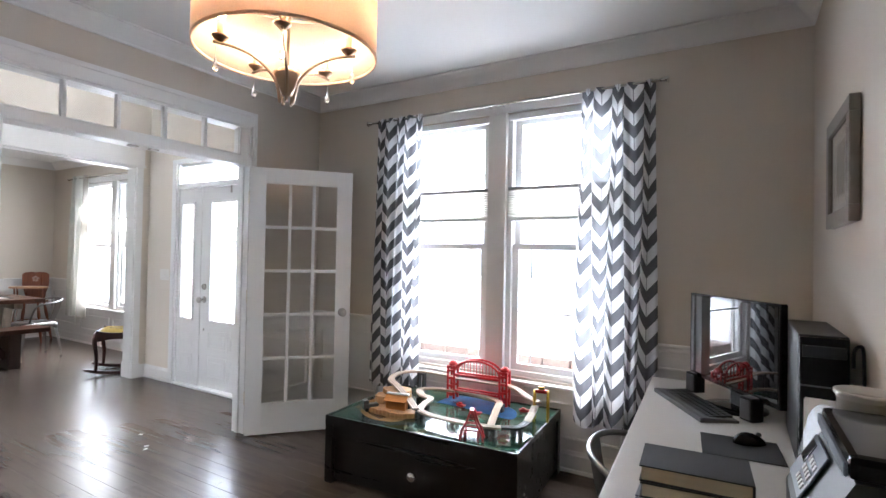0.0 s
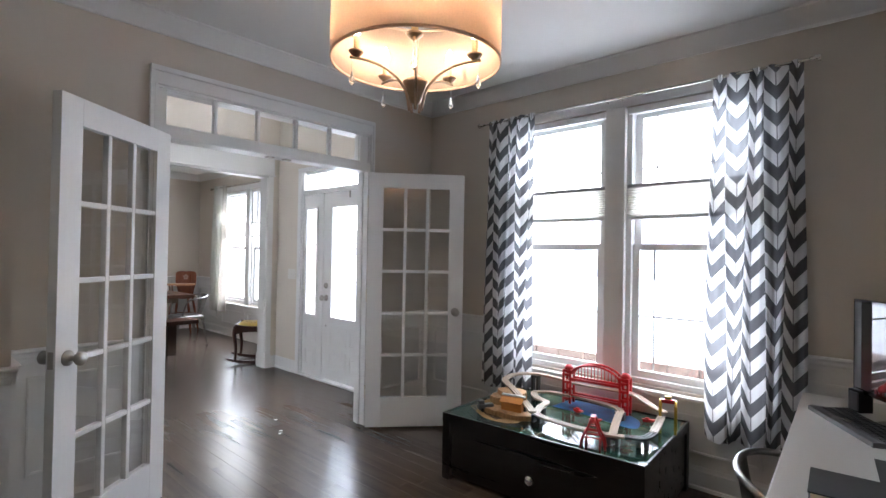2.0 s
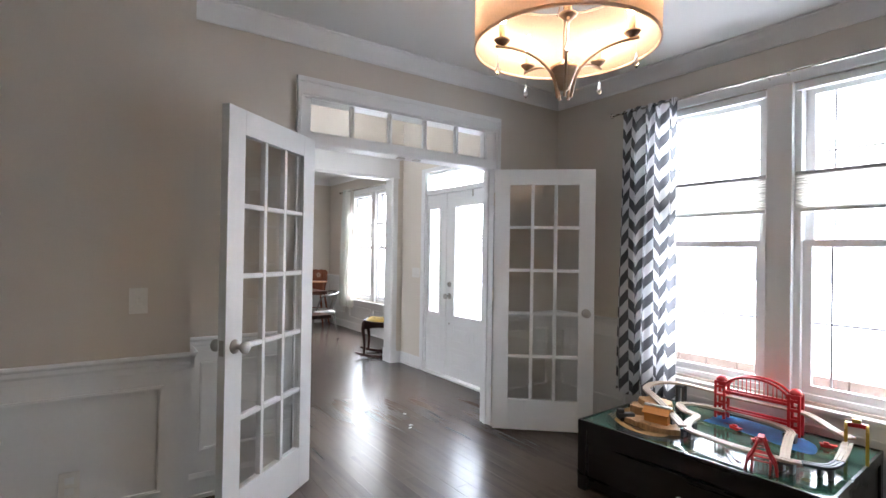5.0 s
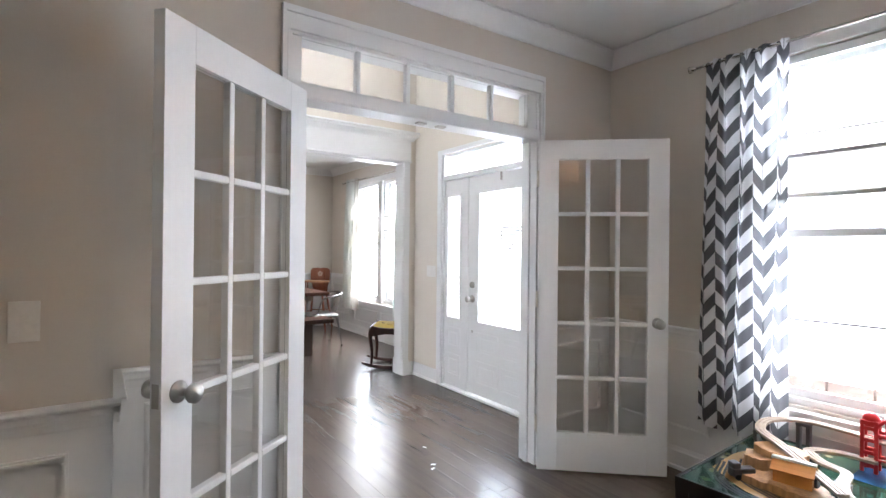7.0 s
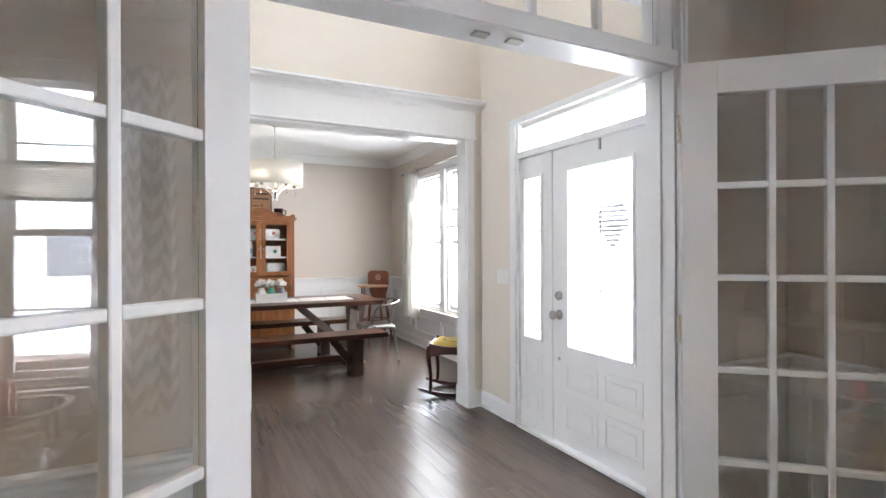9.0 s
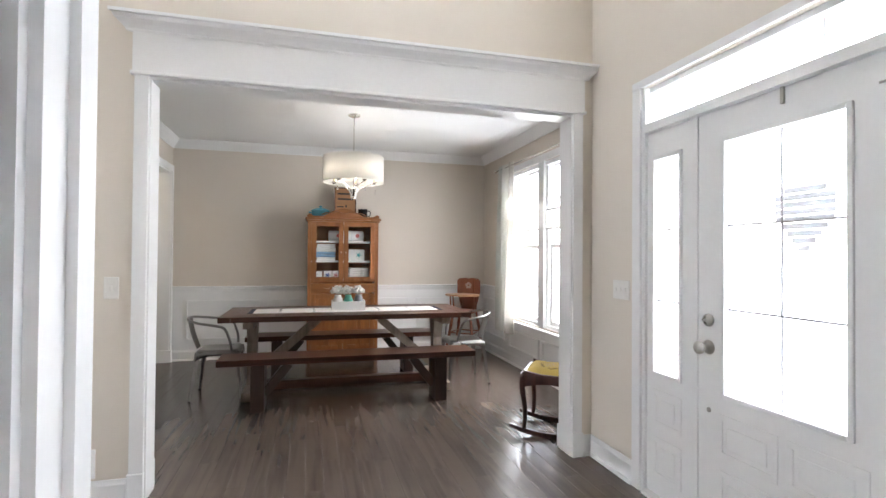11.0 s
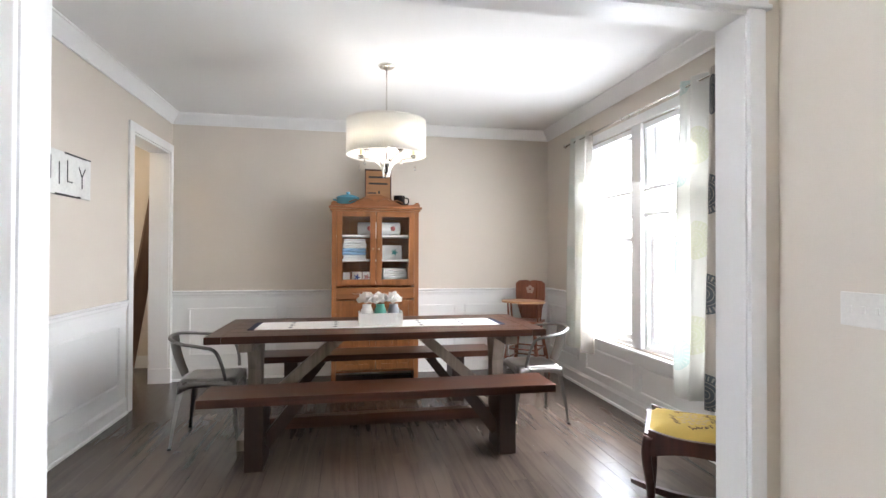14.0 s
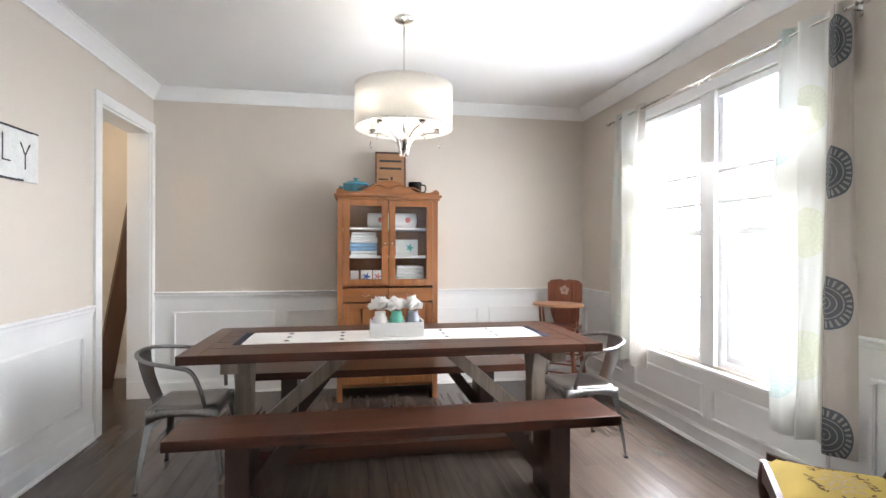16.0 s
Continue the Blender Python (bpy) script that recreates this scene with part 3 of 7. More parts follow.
# ---- french doors ----
def french_door(name, m, w, swing):
    """A fifteen-pane door; hinge edge at the origin, leaf along local +x, faces along y. swing: side of the hinge knuckles."""
    d = thing(name, m, "white fifteen-pane french door standing open, with a nickel knob", "door", "french doors", "structure")
    t, h, z0 = 0.02, 2.03, 0.012
    sx, tr, br = 0.118, 0.118, 0.245
    for a, b in ((0, sx), (w - sx, w)):
        one_box("stile", (a, b, -t, t, z0, h), M_TRIM, d, 0.002)
    one_box("top_rail", (sx, w - sx, -t, t, h - tr, h), M_TRIM, d, 0.002)
    one_box("bottom_rail", (sx, w - sx, -t, t, z0, br), M_TRIM, d, 0.002)
    gx, gz = (w - 2 * sx) / 3, (h - tr - br) / 5
    for k in (1, 2):
        one_box("muntin", (sx + gx * k - 0.012, sx + gx * k + 0.012, -t * 0.8, t * 0.8, br, h - tr), M_TRIM, d, 0.005)
    for k in range(1, 5):
        bm = bmesh.new()
        for c in range(3):
            box(bm, sx + gx * c + (0.012 if c else 0), sx + gx * (c + 1) - (0.012 if c < 2 else 0), -t * 0.8, t * 0.8, br + gz * k - 0.012, br + gz * k + 0.012, 0.005)
        part("muntin", bm, M_TRIM, d)
    for c in range(3):
        for r in range(5):
            p = one_box("glass_pane", (sx + gx * c + 0.001, sx + gx * (c + 1) - 0.001, -0.002, 0.002, br + gz * r + 0.001, br + gz * (r + 1) - 0.001), M_DOORGLASS, d)
            p.visible_shadow = False
    bm = bmesh.new()
    for s in (1, -1):
        mrot = Matrix.Translation((w - 0.062, s * t, 0.925)) @ Matrix.Rotation(-s * math.pi / 2, 4, "X")
        bb = bmesh.new()
        lathe(bb, [(0, 0), (0.033, 0), (0.033, 0.006), (0.014, 0.010), (0.011, 0.032), (0.020, 0.040), (0.029, 0.052), (0.029, 0.066), (0.018, 0.076), (0, 0.078)])
        bmesh.ops.transform(bb, matrix=mrot, verts=bb.verts)
        me = bpy.data.meshes.new("k")
        bb.to_mesh(me)
        bb.free()
        bm.from_mesh(me)
        bpy.data.meshes.remove(me)
    part("door_knob", bm, M_NICKEL, d, "round brushed nickel door knob")
    one_box("latch_plate", (w - 0.0005, w + 0.0015, -0.012, 0.012, 0.89, 0.96), M_NICKEL, d)
    for z in (0.28, 1.05, 1.80):
        bm = bmesh.new()
        tube(bm, [(-0.004, swing * (t + 0.004), z - 0.05), (-0.004, swing * (t + 0.004), z + 0.05)], 0.0085, 12)
        box(bm, -0.0025, 0.001, -t + 0.002, t - 0.001, z - 0.05, z + 0.05)
        part("hinge", bm, M_SATIN, d, "nickel butt hinge")
    return d


french_door("door_1", pose(-3.557, 3.245, 0, 0, 0, -49.7), 0.762, -1)
french_door("door_2", pose(-3.645, 4.765, 0, 0, 0, 48.5), 0.765, 1)


# ---- front door ----
fd = thing("door_frame_front", pose(0, 0, 0), "white frame of the front entrance with a glazed transom", "door frame", "", "structure")
a, b = FRONT[0], FRONT[1]
one_box("jamb", (a - 0.001, a + 0.03, FY - 0.002, FY + 0.14, 0, 2.30), M_TRIM, fd)
one_box("jamb", (b - 0.03, b + 0.001, FY - 0.002, FY + 0.14, 0, 2.30), M_TRIM, fd)
one_box("side_casing", (a - 0.065, a + 0.005, FY - 0.02, FY - 0.001, 0, 2.30), M_TRIM, fd, 0.003)
one_box("side_casing", (b - 0.005, b + 0.075, FY - 0.02, FY - 0.001, 0, 2.30), M_TRIM, fd, 0.003)
one_box("head_casing", (a - 0.065, b + 0.075, FY - 0.022, FY - 0.001, 2.30, 2.345), M_TRIM, fd, 0.003)
one_box("transom_bar", (a + 0.03, b - 0.03, FY - 0.012, FY + 0.13, 2.035, 2.085), M_TRIM, fd, 0.003)
one_box("transom_frame", (a + 0.03, b - 0.03, FY + 0.03, FY + 0.10, 2.27, 2.30), M_TRIM, fd)
one_box("mullion", (-5.175, -5.155, FY + 0.01, FY + 0.13, 0.02, 2.035), M_TRIM, fd)
for k in (1, 2, 3):
    x = a + 0.03 + (b - a - 0.06) * k / 4
    one_box("transom_muntin", (x - 0.004, x + 0.004, FY + 0.055, FY + 0.07, 2.085, 2.27), M_TRIM, fd)
p = one_box("transom_pane", (a + 0.03, b - 0.03, FY + 0.06, FY + 0.064, 2.085, 2.27), M_GLASS, fd)
p.visible_shadow = False
one_box("threshold", (a + 0.03, b - 0.03, FY - 0.03, FY + 0.15, 0.0, 0.022), M_TRIM, fd, 0.006)


def glazed_leaf(name, x0, x1, gx0, gx1, z0, label):
    """An embossed entrance panel with one tall glazed light over raised panels."""
    d = thing(name, pose(0, 0, 0), label, "door", "", "structure")
    y, yb = FY + 0.015, FY + 0.06
    ga, gb = 0.70, 1.87
    bm = bmesh.new()
    for q in ((x0, gx0, z0, 2.03), (gx1, x1, z0, 2.03), (gx0, gx1, gb, 2.03), (gx0, gx1, z0, ga)):
        box(bm, q[0], q[1], y, yb, q[2], q[3])
    part("leaf", bm, M_TRIM, d)
    bm = bmesh.new()
    f = 0.022
    for q in ((gx0 - f, gx0, ga - f, gb + f), (gx1, gx1 + f, ga - f, gb + f), (gx0, gx1, gb, gb + f), (gx0, gx1, ga - f, ga)):
        box(bm, q[0], q[1], y - 0.012, y + 0.002, q[2], q[3], 0.004)
    part("glazing_frame", bm, M_TRIM, d)
    p = one_box("glass_pane", (gx0, gx1, y + 0.02, y + 0.024, ga, gb), M_GLASS, d)
    p.visible_shadow = False
    bm = bmesh.new()
    for k in (1, 2):
        z = ga + (gb - ga) * k / 3
        box(bm, gx0, gx1, y + 0.012, y + 0.019, z - 0.005, z + 0.005)
    if gx1 - gx0 > 0.4:
        xm = (gx0 + gx1) / 2
        box(bm, xm - 0.004, xm + 0.004, y + 0.0115, y + 0.0195, ga, gb)
    part("grille_bar", bm, M_RAIL_GREY, d)
    return d


def raised_panel(parent, xa, xb, za, zb, y):
    bm = bmesh.new()
    w = 0.028
    for q in ((xa, xb, zb - w, zb), (xa, xb, za, za + w), (xa, xa + w, za + w, zb - w), (xb - w, xb, za + w, zb - w)):
        box(bm, q[0], q[1], y - 0.0045, y + 0.001, q[2], q[3], 0.002)
    box(bm, xa + 0.05, xb - 0.05, y - 0.003, y + 0.001, za + 0.05, zb - 0.05, 0.004)
    part("raised_panel", bm, M_TRIM, parent)


sl = glazed_leaf("door_3", -5.54, -5.178, -5.475, -5.285, 0.024, "white sidelight panel beside the front door, narrow bright glass")
raised_panel(sl, -5.49, -5.27, 0.40, 0.60, FY + 0.015)
raised_panel(sl, -5.49, -5.27, 0.12, 0.34, FY + 0.015)
fdoor = glazed_leaf("door_4", -5.152, -4.235, -4.985, -4.44, 0.03, "white front door, closed, with a large bright glass light")
for xa, xb in ((-5.03, -4.72), (-4.68, -4.37)):
    raised_panel(fdoor, xa, xb, 0.40, 0.60, FY + 0.015)
    raised_panel(fdoor, xa, xb, 0.12, 0.34, FY + 0.015)
for z, big in ((1.03, False), (0.90, True), (0.60, False)):
    bm = bmesh.new()
    if z == 0.60:
        lathe(bm, [(0, 0), (0.012, 0), (0.012, 0.004), (0, 0.006)], seg=14)
    elif big:
        lathe(bm, [(0, 0), (0.034, 0), (0.034, 0.006), (0.013, 0.010), (0.011, 0.034), (0.022, 0.042), (0.030, 0.054), (0.029, 0.068), (0.016, 0.077), (0, 0.078)])
    else:
        lathe(bm, [(0, 0), (0.031, 0), (0.029, 0.012), (0.018, 0.016), (0, 0.018)])
        box(bm, -0.016, 0.016, -0.006, 0.006, 0.016, 0.03, 0.003)
    bmesh.ops.transform(bm, matrix=Matrix.Translation((-5.085, FY + 0.015, z)) @ Matrix.Rotation(math.pi / 2, 4, "X"), verts=bm.verts)
    part("door_knob" if big else "deadbolt" if z > 1 else "door_viewer", bm, M_NICKEL, fdoor, "satin nickel lock hardware")
for z in (0.25, 1.0, 1.80):
    bm = bmesh.new()
    tube(bm, [(-4.236, FY + 0.008, z - 0.05), (-4.236, FY + 0.008, z + 0.05)], 0.007, 8)
    part("hinge", bm, M_NICKEL, fdoor, "nickel butt hinge")
bm = bmesh.new()
tube(bm, [(-4.33, FY + 0.004, 1.925), (-4.245, FY + 0.004, 1.925), (-4.24, FY + 0.004, 1.80)], 0.005, 6)
part("alarm_sensor", bm, M_NICKEL, fdoor)
one_box("wreath_hook", (-4.70, -4.685, FY + 0.004, FY + 0.014, 1.96, 2.03), M_NICKEL, fdoor)


# ---- outdoors ----
solid("ground", [(-900, 900, -1500, 1500, -0.47, -0.45)], M_SNOW, "flat ground under fresh snow", "ground")
M_PORCH = surface("porch_concrete", (0.42, 0.41, 0.40), 0.8, var=0.1, bump=0.002)
M_BRICK = surface("porch_brick", (0.25, 0.19, 0.16), 0.85, var=0.25, scale=14, bump=0.004, grain=60)
solid("pavement_porch", [(-6.2, -3.7, FY + T + 0.001, 6.9, -0.46, -0.01)], M_PORCH, "grey concrete porch slab with a snow edge", "porch")
# frame and pane of the opening added to light the upper foyer
uw = thing("window_3", pose(0, 0, 0), "unseen white-framed window added high above the front door for light", "window", "", "structure")
a, b, c, d = UPPER
for q in ((a, a + 0.06, c, d), (b - 0.06, b, c, d), (a + 0.06, b - 0.06, c, c + 0.06), (a + 0.06, b - 0.06, d - 0.06, d), ((a + b) / 2 - 0.04, (a + b) / 2 + 0.04, c + 0.06, d - 0.06)):
    one_box("window_frame", (q[0], q[1], FY + 0.02, FY + 0.12, q[2], q[3]), M_VINYL, uw)
p = one_box("pane", (a + 0.06, b - 0.06, FY + 0.07, FY + 0.074, c + 0.06, d - 0.06), M_GLASS, uw)
p.visible_shadow = False

M_SIDING = surface("grey_siding", (0.30, 0.31, 0.33), 0.8, var=0.1, scale=2)
M_ROOFSNOW = surface("snowy_roof", (0.70, 0.71, 0.74), 0.8, var=0.1, scale=1)
M_DARKPANE = surface("frosted_window_glass", (0.24, 0.25, 0.27), 0.3)
bs = thing("brick_sill", pose(0, 0, 0), "brown brick ledge outside the office window", "sill", "", "structure")
for k in range(9):
    x = OFFICE_WIN[0] - 0.05 + 0.2 * k
    one_box("brick", (x, x + 0.19, OY + T + 0.002, OY + T + 0.2, OFFICE_WIN[2] - 0.02, OFFICE_WIN[2] + 0.12), M_BRICK, bs, 0.004)


def house(m, w, label):
    h = thing("house", m, label, "house", "houses across the road")
    one_box("wall", (-w, w, 0, 8, 0, 3.0), M_SIDING, h)
    bm = bmesh.new()
    prism(bm, [(-0.5, 3.0), (4.0, 5.4), (8.5, 3.0), (8.5, 3.2), (4.0, 5.65), (-0.5, 3.2)], 2 * w + 0.8, Matrix.Translation((-w - 0.4, 0, 0)) @ Matrix.Rotation(math.pi / 2, 4, "Z") @ Matrix.Scale(-1, 4, (0, 1, 0)))
    part("roof", bm, M_ROOFSNOW, h)
    for x in (-0.7 * w, -0.3 * w, 0.25 * w, 0.7 * w):
        win = one_box("window", (x - 0.6, x + 0.6, -0.04, 0.001, 0.9, 2.2), M_VINYL, h)
        for s in (-1, 1):
            one_box("pane", (*sorted((x + s * 0.04, x + s * 0.54)), -0.05, -0.041, 0.98, 2.12), M_DARKPANE, win)
    one_box("door", (-0.5, 0.5, -0.05, 0.001, 0.0, 2.1), M_SIDING, h)


house(pose(6, 44, -0.45), 7, "single-storey grey house under a snowy roof")
house(pose(-16, 47, -0.45), 8, "single-storey grey house under a snowy roof")

# panes and frames of the added hall opening, never in view
for k, (a, b, c, d) in enumerate(SOUTH):
    uw = thing("window_%d" % (4 + k), pose(0, 0, 0), "unseen white-framed window added at the far end of the hall for light", "window", "", "structure")
    for q in ((a, a + 0.06, c, d), (b - 0.06, b, c, d), (a + 0.06, b - 0.06, c, c + 0.06), (a + 0.06, b - 0.06, d - 0.06, d), ((a + b) / 2 - 0.04, (a + b) / 2 + 0.04, c + 0.06, d - 0.06)):
        one_box("window_frame", (q[0], q[1], BY - 0.12, BY - 0.02, q[2], q[3]), M_VINYL, uw)
    p = one_box("pane", (a + 0.06, b - 0.06, BY - 0.074, BY - 0.07, c + 0.06, d - 0.06), M_GLASS, uw)
    p.visible_shadow = False
M_ORN = surface("grey_weathered_slats", (0.46, 0.47, 0.49), 0.8)
dh = thing("door_ornament", pose(-4.665, FY + 0.085, 1.36), "grey slatted shield-shaped ornament hanging outside the door glass", "door ornament")
for k in range(9):
    z = 0.03 * k
    w = 0.13 * min(1.0, 0.2 + k * 0.19) * (1.0 if k < 8 else 0.72)
    one_box("slat", (-w, w, 0, 0.012, z, z + 0.024), M_ORN, dh, 0.002)
bm = bmesh.new()
tube(bm, [(0, 0.006, 0.26), (0, 0.006, 0.6)], 0.003, 6)
part("hanger", bm, M_ORN, dh)


# ---- materials of the things ----
M_BLACKWOOD = wood("espresso_stained_wood", (0.006, 0.004, 0.0035), (0.014, 0.010, 0.009), 0.3, along=0, objvar=0.03, bump=0.0004)
M_RED = surface("glossy_red_plastic", (0.55, 0.02, 0.025), 0.3, var=0.05, bump=0.0)
M_GREENFLOOR = surface("printed_meadow_green", (1, 1, 1), 0.09, var=0.25, scale=14, bump=0.0)
gn, gl = M_GREENFLOOR.node_tree.nodes, M_GREENFLOOR.node_tree.links
patchy, tones = gn.new("ShaderNodeTexVoronoi"), gn.new("ShaderNodeValToRGB")
patchy.inputs["Scale"].default_value = 11
for at, tone in ((0.2, (0.10, 0.085, 0.045, 1)), (0.45, (0.022, 0.075, 0.050, 1)), (0.75, (0.012, 0.035, 0.025, 1))):
    tones.color_ramp.elements.new(at).color = tone
tones.color_ramp.elements[0].color, tones.color_ramp.elements[-1].color = (0.16, 0.17, 0.13, 1), (0.02, 0.06, 0.055, 1)
gc = [q for q in gn if q.type == "TEX_COORD"][0]
gl.new(gc.outputs["Object"], patchy.inputs["Vector"])
gl.new(patchy.outputs["Distance"], tones.inputs["Fac"])
gs = [q for q in gn if q.type == "VECT_MATH"][0]
gl.new(tones.outputs["Color"], gs.inputs[0])
M_SAND = surface("printed_sand", (0.30, 0.18, 0.08), 0.1, var=0.2, scale=9, bump=0.0)
M_WATER = surface("printed_blue_water", (0.035, 0.11, 0.25), 0.1, var=0.35, scale=12, bump=0.0)
M_ROAD = surface("printed_grey_road", (0.06, 0.06, 0.065), 0.2, var=0.1, bump=0.0)
M_TRACK = wood("pale_beech_track", (0.26, 0.19, 0.14), (0.42, 0.33, 0.25), 0.5, along=0, scale=2, objvar=0.1)
M_BARK = wood("moulded_wood_brown", (0.18, 0.09, 0.04), (0.50, 0.29, 0.13), 0.6, along=2, scale=2.5, objvar=0.2)
M_ORANGE = wood("orange_stained_wood", (0.42, 0.15, 0.03), (0.60, 0.26, 0.06), 0.45, along=0, scale=2)
M_WHITEROOF = surface("pale_roof_paint", (0.62, 0.66, 0.62), 0.4)
M_BLACK = surface("black_plastic", (0.012, 0.012, 0.013), 0.35, var=0.2, bump=0.0004, grain=300)
M_GLOSSBLACK = surface("gloss_black_plastic", (0.008, 0.008, 0.009), 0.08, var=0.1, bump=0.0)
M_SCREEN = surface("dark_glass_screen", (0.006, 0.006, 0.007), 0.03, var=0.0, bump=0.0)
M_SCREEN.node_tree.nodes["Principled BSDF"].inputs["Specular IOR Level"].default_value = 0.9
sb0 = M_SCREEN.node_tree.nodes["Principled BSDF"]
M_SCREEN.node_tree.links.remove(sb0.inputs["Roughness"].links[0])
sb0.inputs["Roughness"].default_value = 0.015
M_GREYPL = surface("dark_grey_plastic", (0.07, 0.07, 0.075), 0.4, var=0.1)
for m in (M_BLACK, M_GLOSSBLACK):
    m.node_tree.nodes["Principled BSDF"].inputs["Specular IOR Level"].default_value = 0.25
M_SILVERPL = surface("silver_blue_plastic", (0.13, 0.15, 0.185), 0.3, 0.2, var=0.05)
M_GOLD = surface("yellow_gold_plastic", (0.55, 0.36, 0.05), 0.3, 0.3)
M_DESK = surface("white_laminate", (0.52, 0.51, 0.495), 0.35, var=0.03)
M_PAPER = surface("cream_paper", (0.62, 0.52, 0.36), 0.8, var=0.12, grain=200, stretch=(1, 1, 12))
M_WHITEPAPER = surface("white_paper", (0.80, 0.79, 0.77), 0.8, var=0.04)
M_COVER = surface("black_book_cloth", (0.02, 0.02, 0.021), 0.6, var=0.2, grain=400)
M_STEEL = surface("galvanised_steel", (0.25, 0.245, 0.24), 0.30, 1.0, var=0.18, scale=9, bump=0.0003, grain=70)
M_BRONZE = surface("champagne_bronze", (0.42, 0.30, 0.22), 0.3, 1.0, var=0.06, bump=0.0)
M_CHROME = surface("polished_nickel", (0.72, 0.70, 0.66), 0.12, 1.0, var=0.03, bump=0.0)
M_LINEN = cloth("linen_drum_shade", (0.78, 0.64, 0.54), 0.55)
M_WHITELINEN = cloth("white_drum_shade", (0.80, 0.78, 0.74), 0.5)
M_CANDLE = surface("ivory_candle_sleeve", (0.72, 0.60, 0.38), 0.5)
M_COOLBULB = glow("soft_white_candle_bulb", (1.0, 0.9, 0.76), 3.0)
M_BULB = glow("lit_candle_bulb", (1.0, 0.74, 0.45), 9.0)
M_CRYSTAL = glass("cut_crystal")
M_CLEAR = surface("clear_acrylic", (0.30, 0.32, 0.35), 0.1, var=0.0, bump=0.0)
M_CLEAR.node_tree.nodes["Principled BSDF"].inputs["Alpha"].default_value = 0.3
M_FRAMEWOOD = wood("taupe_picture_moulding", (0.10, 0.085, 0.07), (0.22, 0.19, 0.165), 0.4, along=2)
M_SWITCH = surface("ivory_switch_plastic", (0.74, 0.72, 0.68), 0.35)


def sheet_uv(bm, grid, uvs):
    """A surface through rows of points with a cloth coordinate (metres) on it."""
    lay = bm.loops.layers.uv.verify()
    vs = [[bm.verts.new(p) for p in row] for row in grid]
    for i in range(len(vs) - 1):
        for k in range(len(vs[0]) - 1):
            f = bm.faces.new((vs[i][k], vs[i][k + 1], vs[i + 1][k + 1], vs[i + 1][k]))
            f.smooth = True
            for lp, (r, c) in zip(f.loops, ((i, k), (i, k + 1), (i + 1, k + 1), (i + 1, k))):
                lp[lay].uv = uvs[r][c]


def maths(n, l, op, a, b=None, c=None):
    q = n.new("ShaderNodeMath")
    q.operation = op
    for i, v in enumerate((a, b, c)):
        if v is None:
            continue
        if isinstance(v, (int, float)):
            q.inputs[i].default_value = v
        else:
            l.new(v, q.inputs[i])
    return q.outputs[0]


def printed_cloth(name, build, through_light, sheer=0.0):
    """Cloth whose printed colour comes from build(n, l, u, v)."""
    m, n, l, b = nodes_of(name)
    uv = n.new("ShaderNodeUVMap")
    sp = n.new("ShaderNodeSeparateXYZ")
    l.new(uv.outputs["UV"], sp.inputs[0])
    col = build(n, l, sp.outputs[0], sp.outputs[1])
    wv = n.new("ShaderNodeTexNoise")
    wv.inputs["Scale"].default_value = 240
    l.new(uv.outputs["UV"], wv.inputs["Vector"])
    mr = n.new("ShaderNodeMapRange")
    mr.inputs["To Min"].default_value, mr.inputs["To Max"].default_value = 0.88, 1.1
    l.new(wv.outputs["Fac"], mr.inputs["Value"])
    sc = n.new("ShaderNodeVectorMath")
    sc.operation = "SCALE"
    l.new(col, sc.inputs[0])
    l.new(mr.outputs["Result"], sc.inputs["Scale"])
    l.new(sc.outputs["Vector"], b.inputs["Base Color"])
    b.inputs["Roughness"].default_value = 0.9
    tr = n.new("ShaderNodeBsdfTranslucent")
    l.new(sc.outputs["Vector"], tr.inputs["Color"])
    mx = n.new("ShaderNodeMixShader")
    mx.inputs["Fac"].default_value = through_light
    l.new(b.outputs["BSDF"], mx.inputs[1])
    l.new(tr.outputs["BSDF"], mx.inputs[2])
    l.new(mx.outputs["Shader"], n["Material Output"].inputs["Surface"])
    if sheer:
        # open weave between the threads
        gap, weave = n.new("ShaderNodeBsdfTransparent"), n.new("ShaderNodeMixShader")
        weave.inputs["Fac"].default_value = sheer
        end = n["Material Output"].inputs["Surface"]
        l.new(end.links[0].from_socket, weave.inputs[1])
        l.new(gap.outputs["BSDF"], weave.inputs[2])
        l.new(weave.outputs["Shader"], end)
    return m


def two_colours(n, l, fac, a, b):
    q = n.new("ShaderNodeMix")
    q.data_type = "RGBA"
    q.clamp_factor = True
    for s, v in ((q.inputs[6], a), (q.inputs[7], b)):
        if isinstance(v, tuple):
            s.default_value = (*v, 1)
        else:
            l.new(v, s)
    l.new(fac, q.inputs[0])
    return q.outputs[2]


